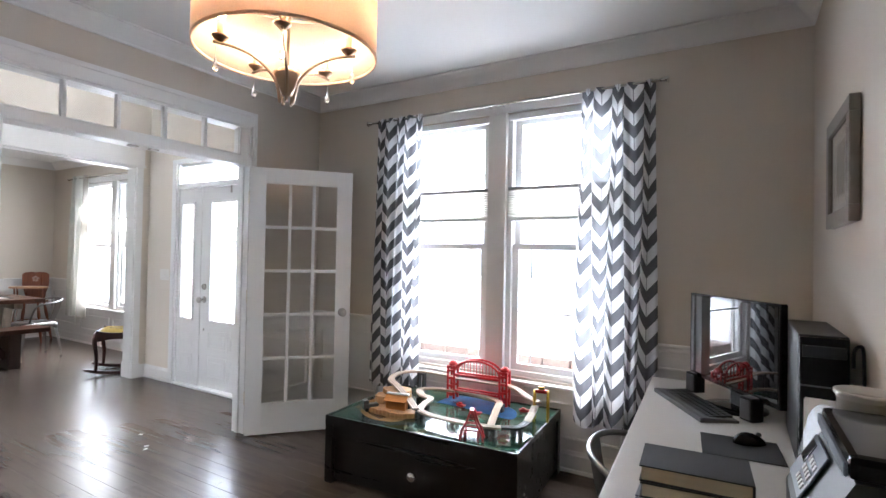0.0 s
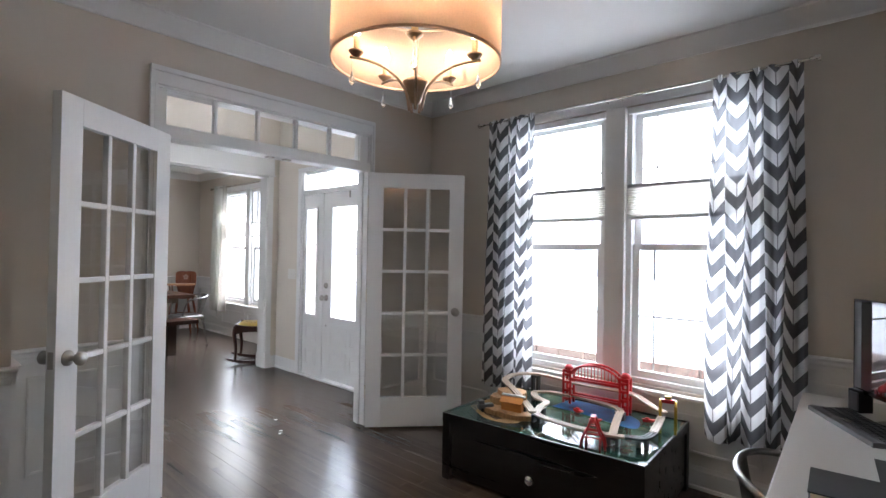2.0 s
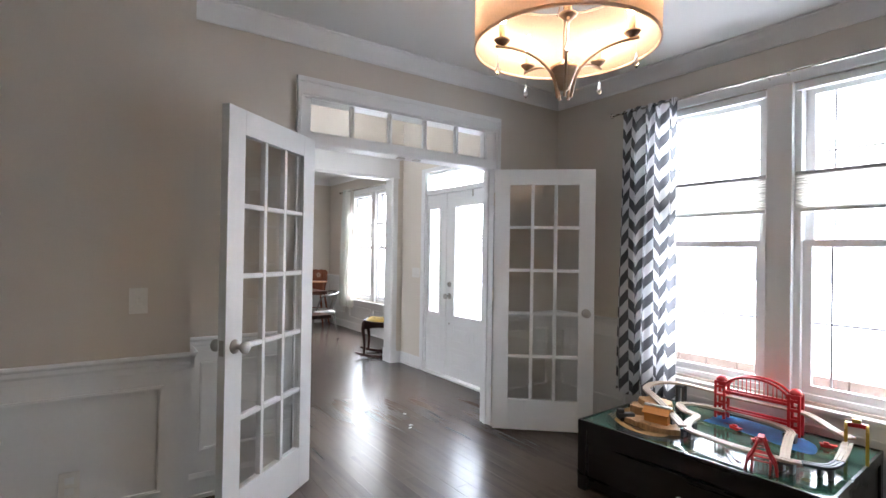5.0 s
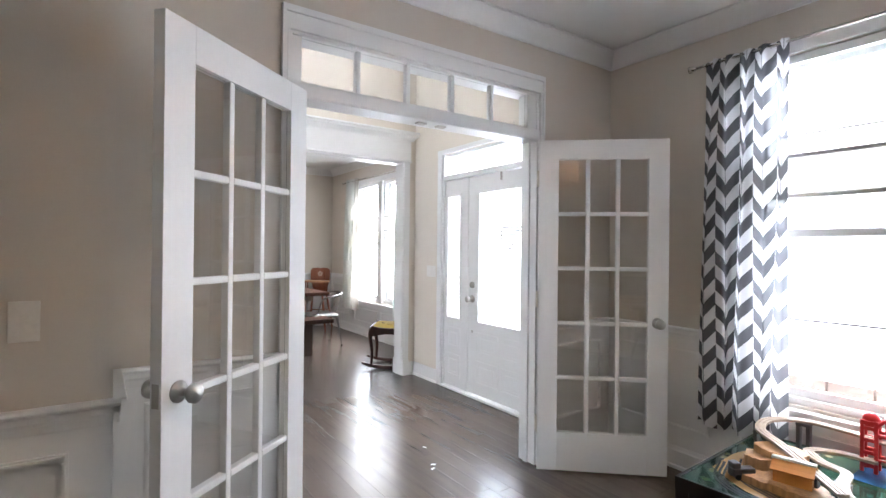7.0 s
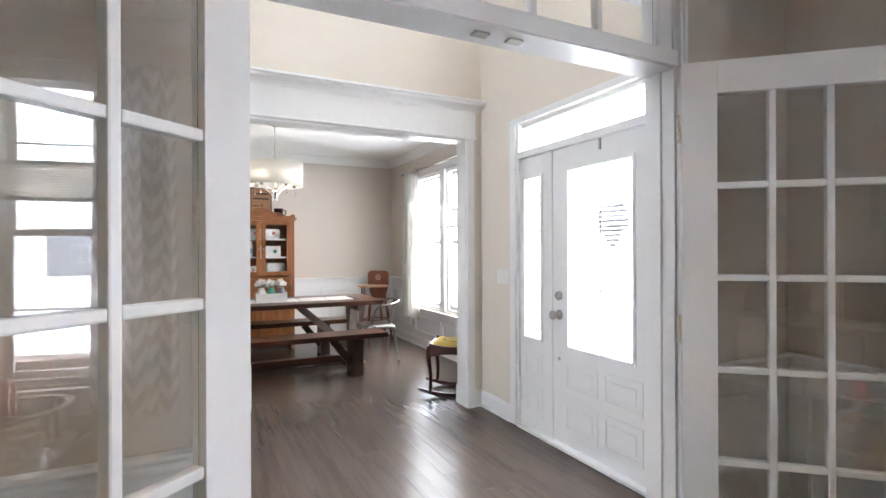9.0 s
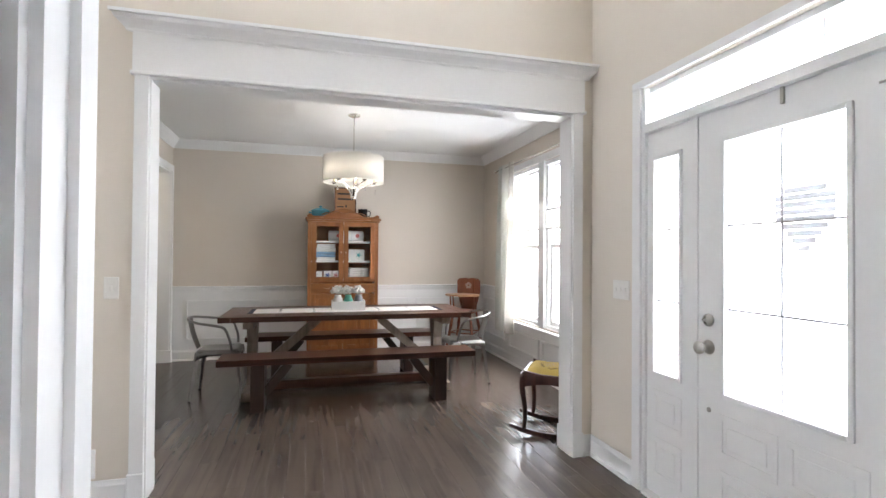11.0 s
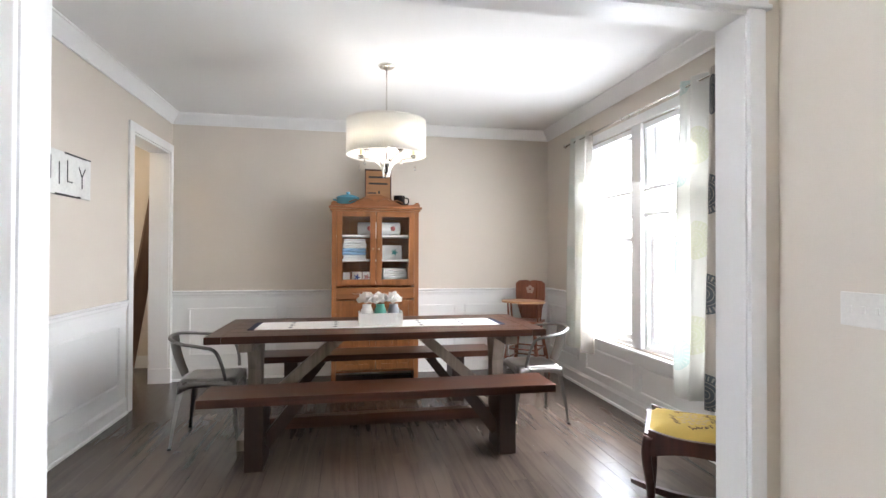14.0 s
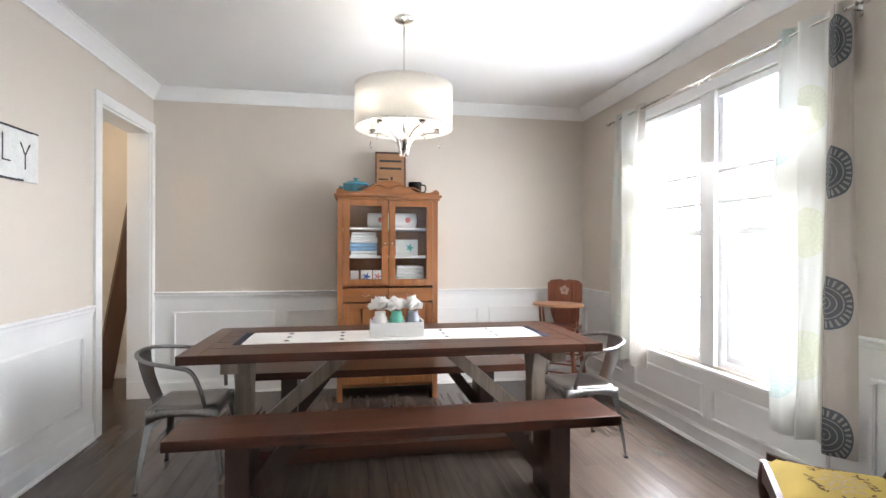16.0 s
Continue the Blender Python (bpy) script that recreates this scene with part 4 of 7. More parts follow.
def chevron(n, l, u, v):
    p, amp, rise = 0.17, 0.085, 0.15
    col = maths(n, l, "FRACT", maths(n, l, "DIVIDE", u, p))
    zig = maths(n, l, "MULTIPLY", maths(n, l, "ABSOLUTE", maths(n, l, "SUBTRACT", col, 0.5)), 2 * amp)
    step = maths(n, l, "MULTIPLY", maths(n, l, "FRACT", maths(n, l, "MULTIPLY", maths(n, l, "FLOOR", maths(n, l, "DIVIDE", u, p)), 0.5)), rise * 0.9)
    ph = maths(n, l, "FRACT", maths(n, l, "DIVIDE", maths(n, l, "ADD", maths(n, l, "SUBTRACT", v, zig), step), rise))
    band = maths(n, l, "GREATER_THAN", ph, 0.5)
    seam = maths(n, l, "LESS_THAN", maths(n, l, "ABSOLUTE", maths(n, l, "SUBTRACT", col, 0.5)), 0.022)
    return two_colours(n, l, maths(n, l, "MAXIMUM", band, maths(n, l, "MULTIPLY", seam, 0.75)), (0.80, 0.80, 0.82), (0.12, 0.122, 0.135))


M_CHEVRON = printed_cloth("grey_and_white_chevron_cotton", chevron, 0.50, 0.03)


def curtain(name, x0, x1, y, z0, z1, folds, depth, material, label, width, group, phase=0.0, droop=0.0, flip=False):
    """A hanging panel with uneven pleats, gathered on a rod pocket."""
    ob = thing(name, pose(0, 0, 0), label, "curtain", group)
    bm = bmesh.new()
    nx, nz = folds * 14, 26
    rows, uvs = [], []
    for j in range(nz + 1):
        g = j / nz
        z = z1 + (z0 - z1) * g
        row, uvr = [], []
        for i in range(nx + 1):
            s = i / nx
            a = 2 * math.pi * folds * s + phase + 0.5 * math.sin(3.1 * s * folds + 1.3 * phase)
            d = depth * (0.62 + 0.5 * g) * (math.sin(a) + 0.25 * math.sin(2.3 * a + 3 * g))
            spread = 1 + 0.05 * math.sin(math.pi * g) + 0.02 * g
            x = (x0 + x1) / 2 + (s - 0.5) * (x1 - x0) * spread + 0.012 * math.sin(a * 0.5 + 4 * g)
            low = droop * math.sin(a * 0.5 + 1) * g
            row.append((x, y + d - 0.02 * g, z + low))
            uvr.append(((1 - s if flip else s) * width, z))
        rows.append(row)
        uvs.append(uvr)
    sheet_uv(bm, rows, uvs)
    part("cloth", bm, material, ob)
    return ob


def curtain_rod(name, x0, x1, y, z, wall_y, label):
    r = thing(name, pose(0, 0, 0), label, "curtain rod")
    bm = bmesh.new()
    tube(bm, [(x0, y, z), (x1, y, z)], 0.008, 10)
    part("rod", bm, M_CHROME, r)
    for x, s in ((x0, -1), (x1, 1)):
        bm = bmesh.new()
        tube(bm, [(x, y, z), (x + s * 0.012, y, z), (x + s * 0.014, y, z), (x + s * 0.045, y, z)], [0.011, 0.011, 0.014, 0.021], 12)
        part("finial", bm, M_CHROME, r)
    mid = (x0 + x1) / 2
    for x in (x0 + 0.05, mid - 0.05, mid + 0.05, x1 - 0.05):
        bm = bmesh.new()
        box(bm, x - 0.012, x + 0.012, wall_y - 0.006, wall_y - 0.001, z - 0.03, z + 0.03, 0.002)
        tube(bm, [(x, wall_y - 0.004, z), (x, y, z)], 0.005, 8)
        tube(bm, [(x - 0.008, y, z), (x + 0.008, y, z)], 0.013, 10)
        part("bracket", bm, M_CHROME, r)
    return r


curtain("curtain", -2.985, -2.545, OY - 0.085, 0.36, 2.465, 5, 0.024, M_CHEVRON, "grey and white chevron cotton curtain hanging in pleats", 0.82, "office curtains", 0.4, 0.01)
curtain("curtain", -1.345, -0.89, OY - 0.085, 0.345, 2.455, 5, 0.026, M_CHEVRON, "grey and white chevron cotton curtain hanging in pleats", 0.84, "office curtains", 2.1, 0.015)
curtain_rod("curtain_rod", -3.03, -0.87, OY - 0.085, 2.445, OY, "thin polished nickel curtain rod above the office window")


# ---- chandelier with a drum shade ----
def chandelier(m, turn, label, watts, linen, warm, bulb, metal):
    """Origin at the ceiling. Drum shade on a stem, five candle arms and crystal drops."""
    c = thing("chandelier", m, label, "chandelier", "drum chandeliers")
    zb, zt, r = -0.685, -0.435, 0.30
    bm = bmesh.new()
    lathe(bm, [(0, 0), (0.06, 0), (0.064, -0.006), (0.05, -0.022), (0.02, -0.03), (0, -0.032)], seg=28)
    part("canopy", bm, M_CHROME, c)
    bm = bmesh.new()
    tube(bm, [(0, 0, -0.03), (0, 0, zb - 0.06)], 0.006, 10)
    part("stem", bm, metal, c)
    bm = bmesh.new()
    lathe(bm, [(r, zb), (r, zt), (r - 0.003, zt), (r - 0.003, zb)], seg=64, close=True)
    shade = part("shade", bm, linen, c, "pale linen drum shade")
    bm = bmesh.new()
    for z in (zb, zt):
        lathe(bm, [(r + 0.0015, z - 0.002), (r + 0.0015, z + 0.007), (r - 0.005, z + 0.007), (r - 0.005, z - 0.002)], seg=64, close=True)
    part("shade_trim", bm, linen, shade)
    bm = bmesh.new()
    for k in range(3):
        a = 2 * math.pi * k / 3 + 0.3
        tube(bm, [(0.008 * math.cos(a), 0.008 * math.sin(a), zt - 0.012), (r * math.cos(a), r * math.sin(a), zt - 0.004)], 0.003, 6)
    part("spider", bm, metal, shade)
    bm = bmesh.new()
    lathe(bm, [(0, zb - 0.142), (0.016, zb - 0.14), (0.024, zb - 0.12), (0.044, zb - 0.072), (0.046, zb - 0.062), (0.03, zb - 0.052), (0.012, zb - 0.04), (0, zb - 0.04)], seg=24)
    part("hub", bm, metal, c)
    for k in range(5):
        a = turn + 2 * math.pi * k / 5
        ca, sa = math.cos(a), math.sin(a)
        bm = bmesh.new()
        line = bend([(0.022 * ca, 0.022 * sa, zb - 0.168), (0.045 * ca, 0.04 * sa, zb - 0.09), (0.10 * ca, 0.10 * sa, zb - 0.035), (0.17 * ca, 0.17 * sa, zb - 0.012), (0.235 * ca, 0.235 * sa, zb - 0.008)], 6)
        tube(bm, line, 0.0052, 8)
        arm = part("arm", bm, metal, c)
        x, y = 0.212 * ca, 0.212 * sa
        bm = bmesh.new()
        lathe(bm, [(0, zb - 0.008), (0.008, zb - 0.006), (0.024, zb + 0.008), (0.028, zb + 0.014), (0.010, zb + 0.012), (0, zb + 0.012)], (x, y, 0), 18)
        part("drip_dish", bm, metal, arm)
        bm = bmesh.new()
        lathe(bm, [(0, zb + 0.012), (0.011, zb + 0.012), (0.011, zb + 0.065), (0, zb + 0.067)], (x, y, 0), 12)
        part("candle_sleeve", bm, M_CANDLE, arm)
        bm = bmesh.new()
        lathe(bm, [(0, zb + 0.066), (0.008, zb + 0.070), (0.014, zb + 0.085), (0.013, zb + 0.098), (0.006, zb + 0.118), (0, zb + 0.128)], (x, y, 0), 12)
        part("bulb", bm, bulb, arm, "lit candle bulb")
        bm = bmesh.new()
        lathe(bm, [(0, zb - 0.105), (0.008, zb - 0.096), (0.0095, zb - 0.088), (0.003, zb - 0.062), (0.001, zb - 0.055), (0.001, zb - 0.012)], (0.226 * ca, 0.226 * sa, 0), 8)
        part("crystal_drop", bm, M_CRYSTAL, arm, "clear cut crystal drop")
    lamp = new("chandelier_lamp", bpy.data.lights.new("chandelier_lamp", "POINT"))
    lamp.data.energy, lamp.data.color, lamp.data.shadow_soft_size = watts, warm, 0.05
    lamp.location = m @ Vector((0, 0, zb + 0.15))
    return c


chandelier(pose(-1.795, 3.465, H - 0.001), math.radians(-46), "drum-shaded bronze chandelier with five lit candle bulbs and crystal drops", 0.42, M_LINEN, (1.0, 0.78, 0.57), M_BULB, M_BRONZE)
chandelier(pose(-8.17, 3.93, H - 0.001), math.radians(25), "white drum-shaded chandelier, lit, hanging over the dining table", 0.15, M_WHITELINEN, (1.0, 0.94, 0.87), M_COOLBULB, M_CHROME)


# ---- play table with a wooden railway ----
PT = pose(-2.035, 5.015, 0, 0, 0, 3.5)
pt = thing("play_table", PT, "low espresso play table with a drawer and a printed landscape top", "play table")
W, D, PH = 0.61, 0.43, 0.40
for sx in (-1, 1):
    for sy in (-1, 1):
        one_box("leg", (*sorted((sx * W, sx * (W - 0.055))), *sorted((sy * D, sy * (D - 0.055))), 0, PH - 0.002), M_BLACKWOOD, pt, 0.004)
one_box("back_panel", (-W + 0.055, W - 0.055, D - 0.03, D - 0.01, 0.03, PH - 0.002), M_BLACKWOOD, pt)
for s in (-1, 1):
    one_box("side_panel", (*sorted((s * (W - 0.012), s * (W - 0.032))), -D + 0.055, D - 0.055, 0.03, PH - 0.002), M_BLACKWOOD, pt)
bm = bmesh.new()
top = [(-W + 0.055, PH - 0.002), (W - 0.055, PH - 0.002)]
arch = [(W - 0.055 - (2 * W - 0.11) * k / 24, 0.27 + 0.03 * math.sin(math.pi * k / 24)) for k in range(25)]
prism(bm, top + arch, 0.02, pose(0, -D + 0.008, 0))
part("apron", bm, M_BLACKWOOD, pt)
dr = one_box("drawer", (-W + 0.06, W - 0.06, -D + 0.02, D - 0.04, 0.025, 0.285), M_BLACKWOOD, pt, 0.004)
bm = bmesh.new()
lathe(bm, [(0, 0), (0.018, 0), (0.012, 0.008), (0.026, 0.018), (0.028, 0.026), (0.018, 0.034), (0, 0.036)])
bmesh.ops.transform(bm, matrix=Matrix.Translation((0, -D + 0.02, 0.16)) @ Matrix.Rotation(math.pi / 2, 4, "X"), verts=bm.verts)
part("knob", bm, M_CHROME, dr, "polished nickel knob")
bm = bmesh.new()
for q in ((-W, W, -D, -D + 0.012), (-W, W, D - 0.012, D), (-W, -W + 0.012, -D + 0.012, D - 0.012), (W - 0.012, W, -D + 0.012, D - 0.012)):
    box(bm, *q, PH - 0.05, PH + 0.004)
part("rim", bm, M_BLACKWOOD, pt)
board = one_box("playboard", (-W + 0.0125, W - 0.0125, -D + 0.0125, D - 0.0125, PH - 0.012, PH), M_GREENFLOOR, pt, 0, "glossy printed landscape board")


def patch(name, points, z, material, parent):
    """A thin printed patch with a smooth outline."""
    bm = bmesh.new()
    line = bend([*points, points[0]], 6)[:-1]
    top = [bm.verts.new((p[0], p[1], z)) for p in line]
    bot = [bm.verts.new((p[0], p[1], z - 0.003)) for p in line]
    bm.faces.new(top)
    for i in range(len(top)):
        j = (i + 1) % len(top)
        bm.faces.new((top[i], bot[i], bot[j], top[j]))
    return part(name, bm, material, parent)


Z = PH + 0.0008
patch("printed_lake", [(-0.16, 0.16, 0), (-0.12, 0.38, 0), (0.15, 0.36, 0), (0.36, 0.26, 0), (0.40, 0.08, 0), (0.22, 0.10, 0), (0.06, 0.14, 0)], Z, M_WATER, board)
patch("printed_sand", [(-0.56, -0.20, 0), (-0.55, 0.1, 0), (-0.40, 0.2, 0), (-0.24, 0.0, 0), (-0.16, -0.28, 0), (-0.34, -0.34, 0)], Z, M_SAND, board)


def ribbon(points, half, z0, z1, steps=8, closed=False):
    """A flat band of some thickness along a smooth line; z is added to the points' own height."""
    bm = bmesh.new()
    line = bend(points, steps)
    rings = []
    for i, p in enumerate(line):
        d = line[min(i + 1, len(line) - 1)] - line[max(i - 1, 0)]
        s = Vector((-d.y, d.x, 0)).normalized() * half
        rings.append([bm.verts.new(p + q) for q in (s + Vector((0, 0, z0)), s + Vector((0, 0, z1)), s * 0.55 + Vector((0, 0, z1)), s * 0.5 + Vector((0, 0, z1 - 0.003)), s * 0.3 + Vector((0, 0, z1 - 0.003)), s * 0.25 + Vector((0, 0, z1)),
                                                   -s * 0.25 + Vector((0, 0, z1)), -s * 0.3 + Vector((0, 0, z1 - 0.003)), -s * 0.5 + Vector((0, 0, z1 - 0.003)), -s * 0.55 + Vector((0, 0, z1)), -s + Vector((0, 0, z1)), -s + Vector((0, 0, z0)))])
    for a, b in zip(rings, rings[1:]):
        for k in range(len(a)):
            bm.faces.new((a[k], a[(k + 1) % len(a)], b[(k + 1) % len(a)], b[k]))
    bm.faces.new(rings[0])
    bm.faces.new(rings[-1][::-1])
    return bm


for pts in ([(-0.55, -0.1, 0), (-0.48, -0.3, 0), (-0.3, -0.38, 0), (-0.1, -0.3, 0), (-0.05, -0.15, 0)], [(-0.5, 0.0, 0), (-0.42, -0.22, 0), (-0.28, -0.30, 0)], [(0.3, -0.36, 0), (0.40, -0.3, 0), (0.42, -0.18, 0), (0.52, -0.12, 0)]):
    part("printed_road", ribbon(pts, 0.022, Z - PH - 0.002 + PH, Z + 0.0006), M_ROAD, board)

INV = PT.inverted()


def railway(name, pts, material, label):
    ob = thing(name, PT, label, "toy track", "wooden railway")
    part("track", ribbon([INV @ Vector(p) for p in pts], 0.021, -0.007, 0.005), material, ob)
    return ob


TR = "pale beech toy railway track on raised supports"
TOPZ = PH
t1 = railway("toy_track", [(-2.10, 4.76, 0.475), (-2.22, 4.86, 0.49), (-2.38, 4.96, 0.525), (-2.50, 5.05, 0.54), (-2.52, 5.20, 0.55), (-2.42, 5.32, 0.55), (-2.26, 5.34, 0.545), (-2.17, 5.345, 0.54)], M_TRACK, TR)
t2 = railway("toy_track", [(-1.80, 5.36, 0.54), (-1.70, 5.33, 0.53), (-1.60, 5.28, 0.505), (-1.51, 5.22, 0.50)], M_TRACK, TR)
t3 = railway("toy_track", [(-2.14, 5.30, 0.455), (-2.28, 5.28, 0.455), (-2.36, 5.20, 0.455), (-2.28, 5.10, 0.455), (-2.18, 5.05, 0.455), (-2.15, 4.92, 0.455), (-2.09, 4.80, 0.455), (-1.95, 4.76, 0.455), (-1.80, 4.755, 0.455), (-1.66, 4.77, 0.455), (-1.57, 4.80, 0.455)], M_TRACK, TR)
t4 = railway("toy_track", [(-1.57, 4.80, 0.457), (-1.49, 4.85, 0.457), (-1.475, 4.95, 0.46)], M_BLACK, "black plastic curved toy track piece on a riser")
t5 = railway("toy_track", [(-1.478, 4.952, 0.462), (-1.49, 5.05, 0.475), (-1.505, 5.15, 0.495)], M_TRACK, TR)
t6 = railway("toy_track", [(-2.13, 5.32, 0.455), (-1.99, 5.30, 0.455), (-1.86, 5.28, 0.455), (-1.77, 5.22, 0.455), (-1.74, 5.12, 0.450), (-1.70, 4.98, 0.435), (-1.66, 4.86, 0.43)], M_TRACK, TR)
for par, spots in ((t1, [(-2.50, 5.06, 0.53), (-2.42, 5.31, 0.54), (-2.24, 4.87, 0.48)]), (t3, [(-2.35, 5.2, 0.446), (-2.10, 4.81, 0.446), (-2.16, 4.95, 0.446), (-1.62, 4.785, 0.446)]), (t4, [(-1.50, 4.86, 0.448)]), (t6, [(-1.77, 5.22, 0.446)])):
    for x, y, z in spots:
        bm = bmesh.new()
        q = INV @ Vector((x, y, 0))
        for s in (-1, 1):
            box(bm, q.x + s * 0.02 - 0.008, q.x + s * 0.02 + 0.008, q.y - 0.02, q.y + 0.02, PH + 0.001, z, 0.003)
        box(bm, q.x - 0.029, q.x + 0.029, q.y - 0.022, q.y + 0.022, z - 0.012, z + 0.0015, 0.003)
        part("support", bm, M_GREYPL, par, "dark grey plastic riser")

# large red arch bridge
br = thing("toy_bridge", pose(-1.985, 5.345, PH + 0.001, 0, 0, 4), "large red plastic toy suspension bridge with an arched top", "toy bridge")
for s in (-1, 1):
    bm = bmesh.new()
    for dy in (-0.03, 0.03):
        for dx in (-0.024, 0.024):
            box(bm, s * 0.19 + dx - 0.007, s * 0.19 + dx + 0.007, dy - 0.007, dy + 0.007, 0, 0.225, 0.002)
        for z in (0.03, 0.085, 0.14, 0.19, 0.215):
            box(bm, s * 0.19 - 0.03, s * 0.19 + 0.03, dy - 0.006, dy + 0.006, z - 0.008, z + 0.008, 0.002)
    lathe(bm, [(0, 0.215), (0.031, 0.215), (0.031, 0.235), (0.018, 0.252), (0, 0.256)], (s * 0.19, 0, 0), 14)
    part("tower", bm, M_RED, br)
for dy in (-0.03, 0.03):
    bm = bmesh.new()
    tube(bm, [(0.17 * math.cos(math.pi * k / 16), dy, 0.175 + 0.10 * math.sin(math.pi * k / 16)) for k in range(17)], 0.0075, 8)
    for k in range(-3, 4):
        x = k * 0.045
        tube(bm, [(x, dy, 0.165), (x, dy, 0.175 + 0.10 * math.sqrt(max(0, 1 - (x / 0.17) ** 2)))], 0.003, 6)
    box(bm, -0.17, 0.17, dy - 0.006, dy + 0.006, 0.158, 0.175, 0.002)
    box(bm, -0.17, 0.17, dy - 0.006, dy + 0.006, 0.052, 0.066, 0.002)
    part("arch", bm, M_RED, br)
one_box("deck", (-0.19, 0.19, -0.024, 0.024, 0.128, 0.138), M_TRACK, br, 0.002, "pale beech deck")

# small red bridge in front
sb = thing("toy_bridge", pose(-1.69, 4.69, PH + 0.001, 0, 0, 20), "small red plastic toy bridge with a spired top", "toy bridge")
bm = bmesh.new()
for dy in (-0.028, 0.028):
    for s in (-1, 1):
        tube(bm, bend([(s * 0.062, dy, 0), (s * 0.052, dy, 0.05), (s * 0.03, dy, 0.09), (s * 0.008, dy, 0.155)], 4), 0.006, 6)
        tube(bm, [(s * 0.035, dy, 0), (s * 0.035, dy, 0.055)], 0.005, 6)
    for z, w in ((0.055, 0.055), (0.075, 0.04), (0.10, 0.03), (0.13, 0.018)):
        tube(bm, [(-w, dy, z), (w, dy, z)], 0.004, 6)
box(bm, -0.012, 0.012, -0.03, 0.03, 0.15, 0.162, 0.003)
part("frame", bm, M_RED, sb)

# gold lift tower
gt = thing("toy_tower", pose(-1.485, 5.20, PH + 0.001, 0, 0, 15), "yellow and red plastic toy lift tower over the track", "toy tower")
for s in (-1, 1):
    bm = bmesh.new()
    for dy in (-0.035, 0.035):
        box(bm, s * 0.04 - 0.007, s * 0.04 + 0.007, dy - 0.007, dy + 0.007, 0, 0.16, 0.002)
    tube(bm, [(s * 0.04, 0.035 * math.cos(math.pi * k / 10), 0.15 + 0.03 * math.sin(math.pi * k / 10)) for k in range(11)], 0.007, 8)
    part("post", bm, M_GOLD, gt)
one_box("crossbar", (-0.045, 0.045, -0.015, 0.015, 0.165, 0.185), M_RED, gt, 0.004)
one_box("winch", (-0.018, 0.018, -0.012, 0.012, 0.186, 0.204), M_GOLD, gt, 0.004)

# sawmill mound with shed, and a train engine
mound = thing("toy_hill", pose(-2.33, 4.83, PH + 0.001, 0, 0, 12), "moulded brown toy hill with a small orange shed on it", "toy hill")
bm = bmesh.new()
for k, (x, y, w, d, h) in enumerate(((-0.02, 0.14, 0.10, 0.07, 0.105), (0.0, 0.0, 0.16, 0.09, 0.028), (0.07, -0.05, 0.11, 0.06, 0.028), (-0.09, 0.09, 0.06, 0.06, 0.075))):
    n = 26
    lo = [bm.verts.new((x + (w + 0.008 * math.sin(5 * i + k)) * math.cos(2 * math.pi * i / n), y + d * math.sin(2 * math.pi * i / n), 0)) for i in range(n)]
    hi = [bm.verts.new((v.co.x * 0.97 + x * 0.03, v.co.y * 0.97 + y * 0.03, h + 0.004 * math.sin(3 * i))) for i, v in enumerate(lo)]
    bm.faces.new(hi)
    bm.faces.new(lo[::-1])
    for i in range(n):
        bm.faces.new((lo[i], lo[(i + 1) % n], hi[(i + 1) % n], hi[i]))
part("mound", bm, M_BARK, mound)
shed = one_box("shed", (-0.02, 0.11, -0.045, 0.035, 0.028, 0.085), M_ORANGE, mound, 0.002, "orange wooden shed")
bm = bmesh.new()
prism(bm, [(-0.055, 0.078), (0.0, 0.112), (0.055, 0.078), (0.058, 0.084), (0.0, 0.12), (-0.058, 0.084)], 0.145, Matrix.Translation((-0.027, -0.005, 0)) @ Matrix.Rotation(-math.pi / 2, 4, "Z"))
part("roof", bm, M_ORANGE, shed, "orange wooden gable roof")
one_box("ridge", (-0.03, 0.12, -0.017, 0.007, 0.113, 0.123), M_WHITEROOF, shed, 0.002, "pale painted ridge")
en = thing("toy_train", pose(-2.455, 4.775, PH + 0.001, 0, 0, 60), "small dark grey toy engine on the board", "toy train")
bm = bmesh.new()
box(bm, -0.05, 0.05, -0.02, 0.02, 0.012, 0.045, 0.006)
box(bm, -0.05, -0.015, -0.02, 0.02, 0.045, 0.07, 0.005)
part("body", bm, M_GREYPL, en)
for x in (-0.03, 0.03):
    for s in (-1, 1):
        bm = bmesh.new()
        tube(bm, [(x, s * 0.018, 0.012), (x, s * 0.026, 0.012)], 0.012, 12)
        part("wheel", bm, M_BLACK, en)
for x, y, r in ((-1.63, 5.30, 20), (-2.02, 5.17, -20), (-1.86, 5.07, 40)):
    bt = thing("toy_boat", pose(x, y, PH + 0.0015, 0, 0, r), "tiny red plastic toy boat on the printed lake", "toy boat", "toy boats")
    bm = bmesh.new()
    prism(bm, [(-0.035, 0.016), (-0.028, 0), (0.02, 0), (0.04, 0.016)], 0.024, pose(0, -0.012, 0))
    box(bm, -0.018, 0.006, -0.008, 0.008, 0.014, 0.026, 0.003)
    part("hull", bm, M_RED, bt)


# ---- desk and what stands on it ----
dk = thing("desk", pose(-0.765, 3.45, 0, 0, 0, 3.2), "long white laminate desk against the wall", "desk")
one_box("desktop", (0.0, 0.60, 0.0, 1.76, 0.715, 0.75), M_DESK, dk, 0.003)
for y in (0.07, 1.69):
    for x in (0.05, 0.55):
        bm = bmesh.new()
        tube(bm, [(x, y, 0), (x, y, 0.715)], 0.025, 14)
        part("leg", bm, M_DESK, dk)
DZ = 0.751


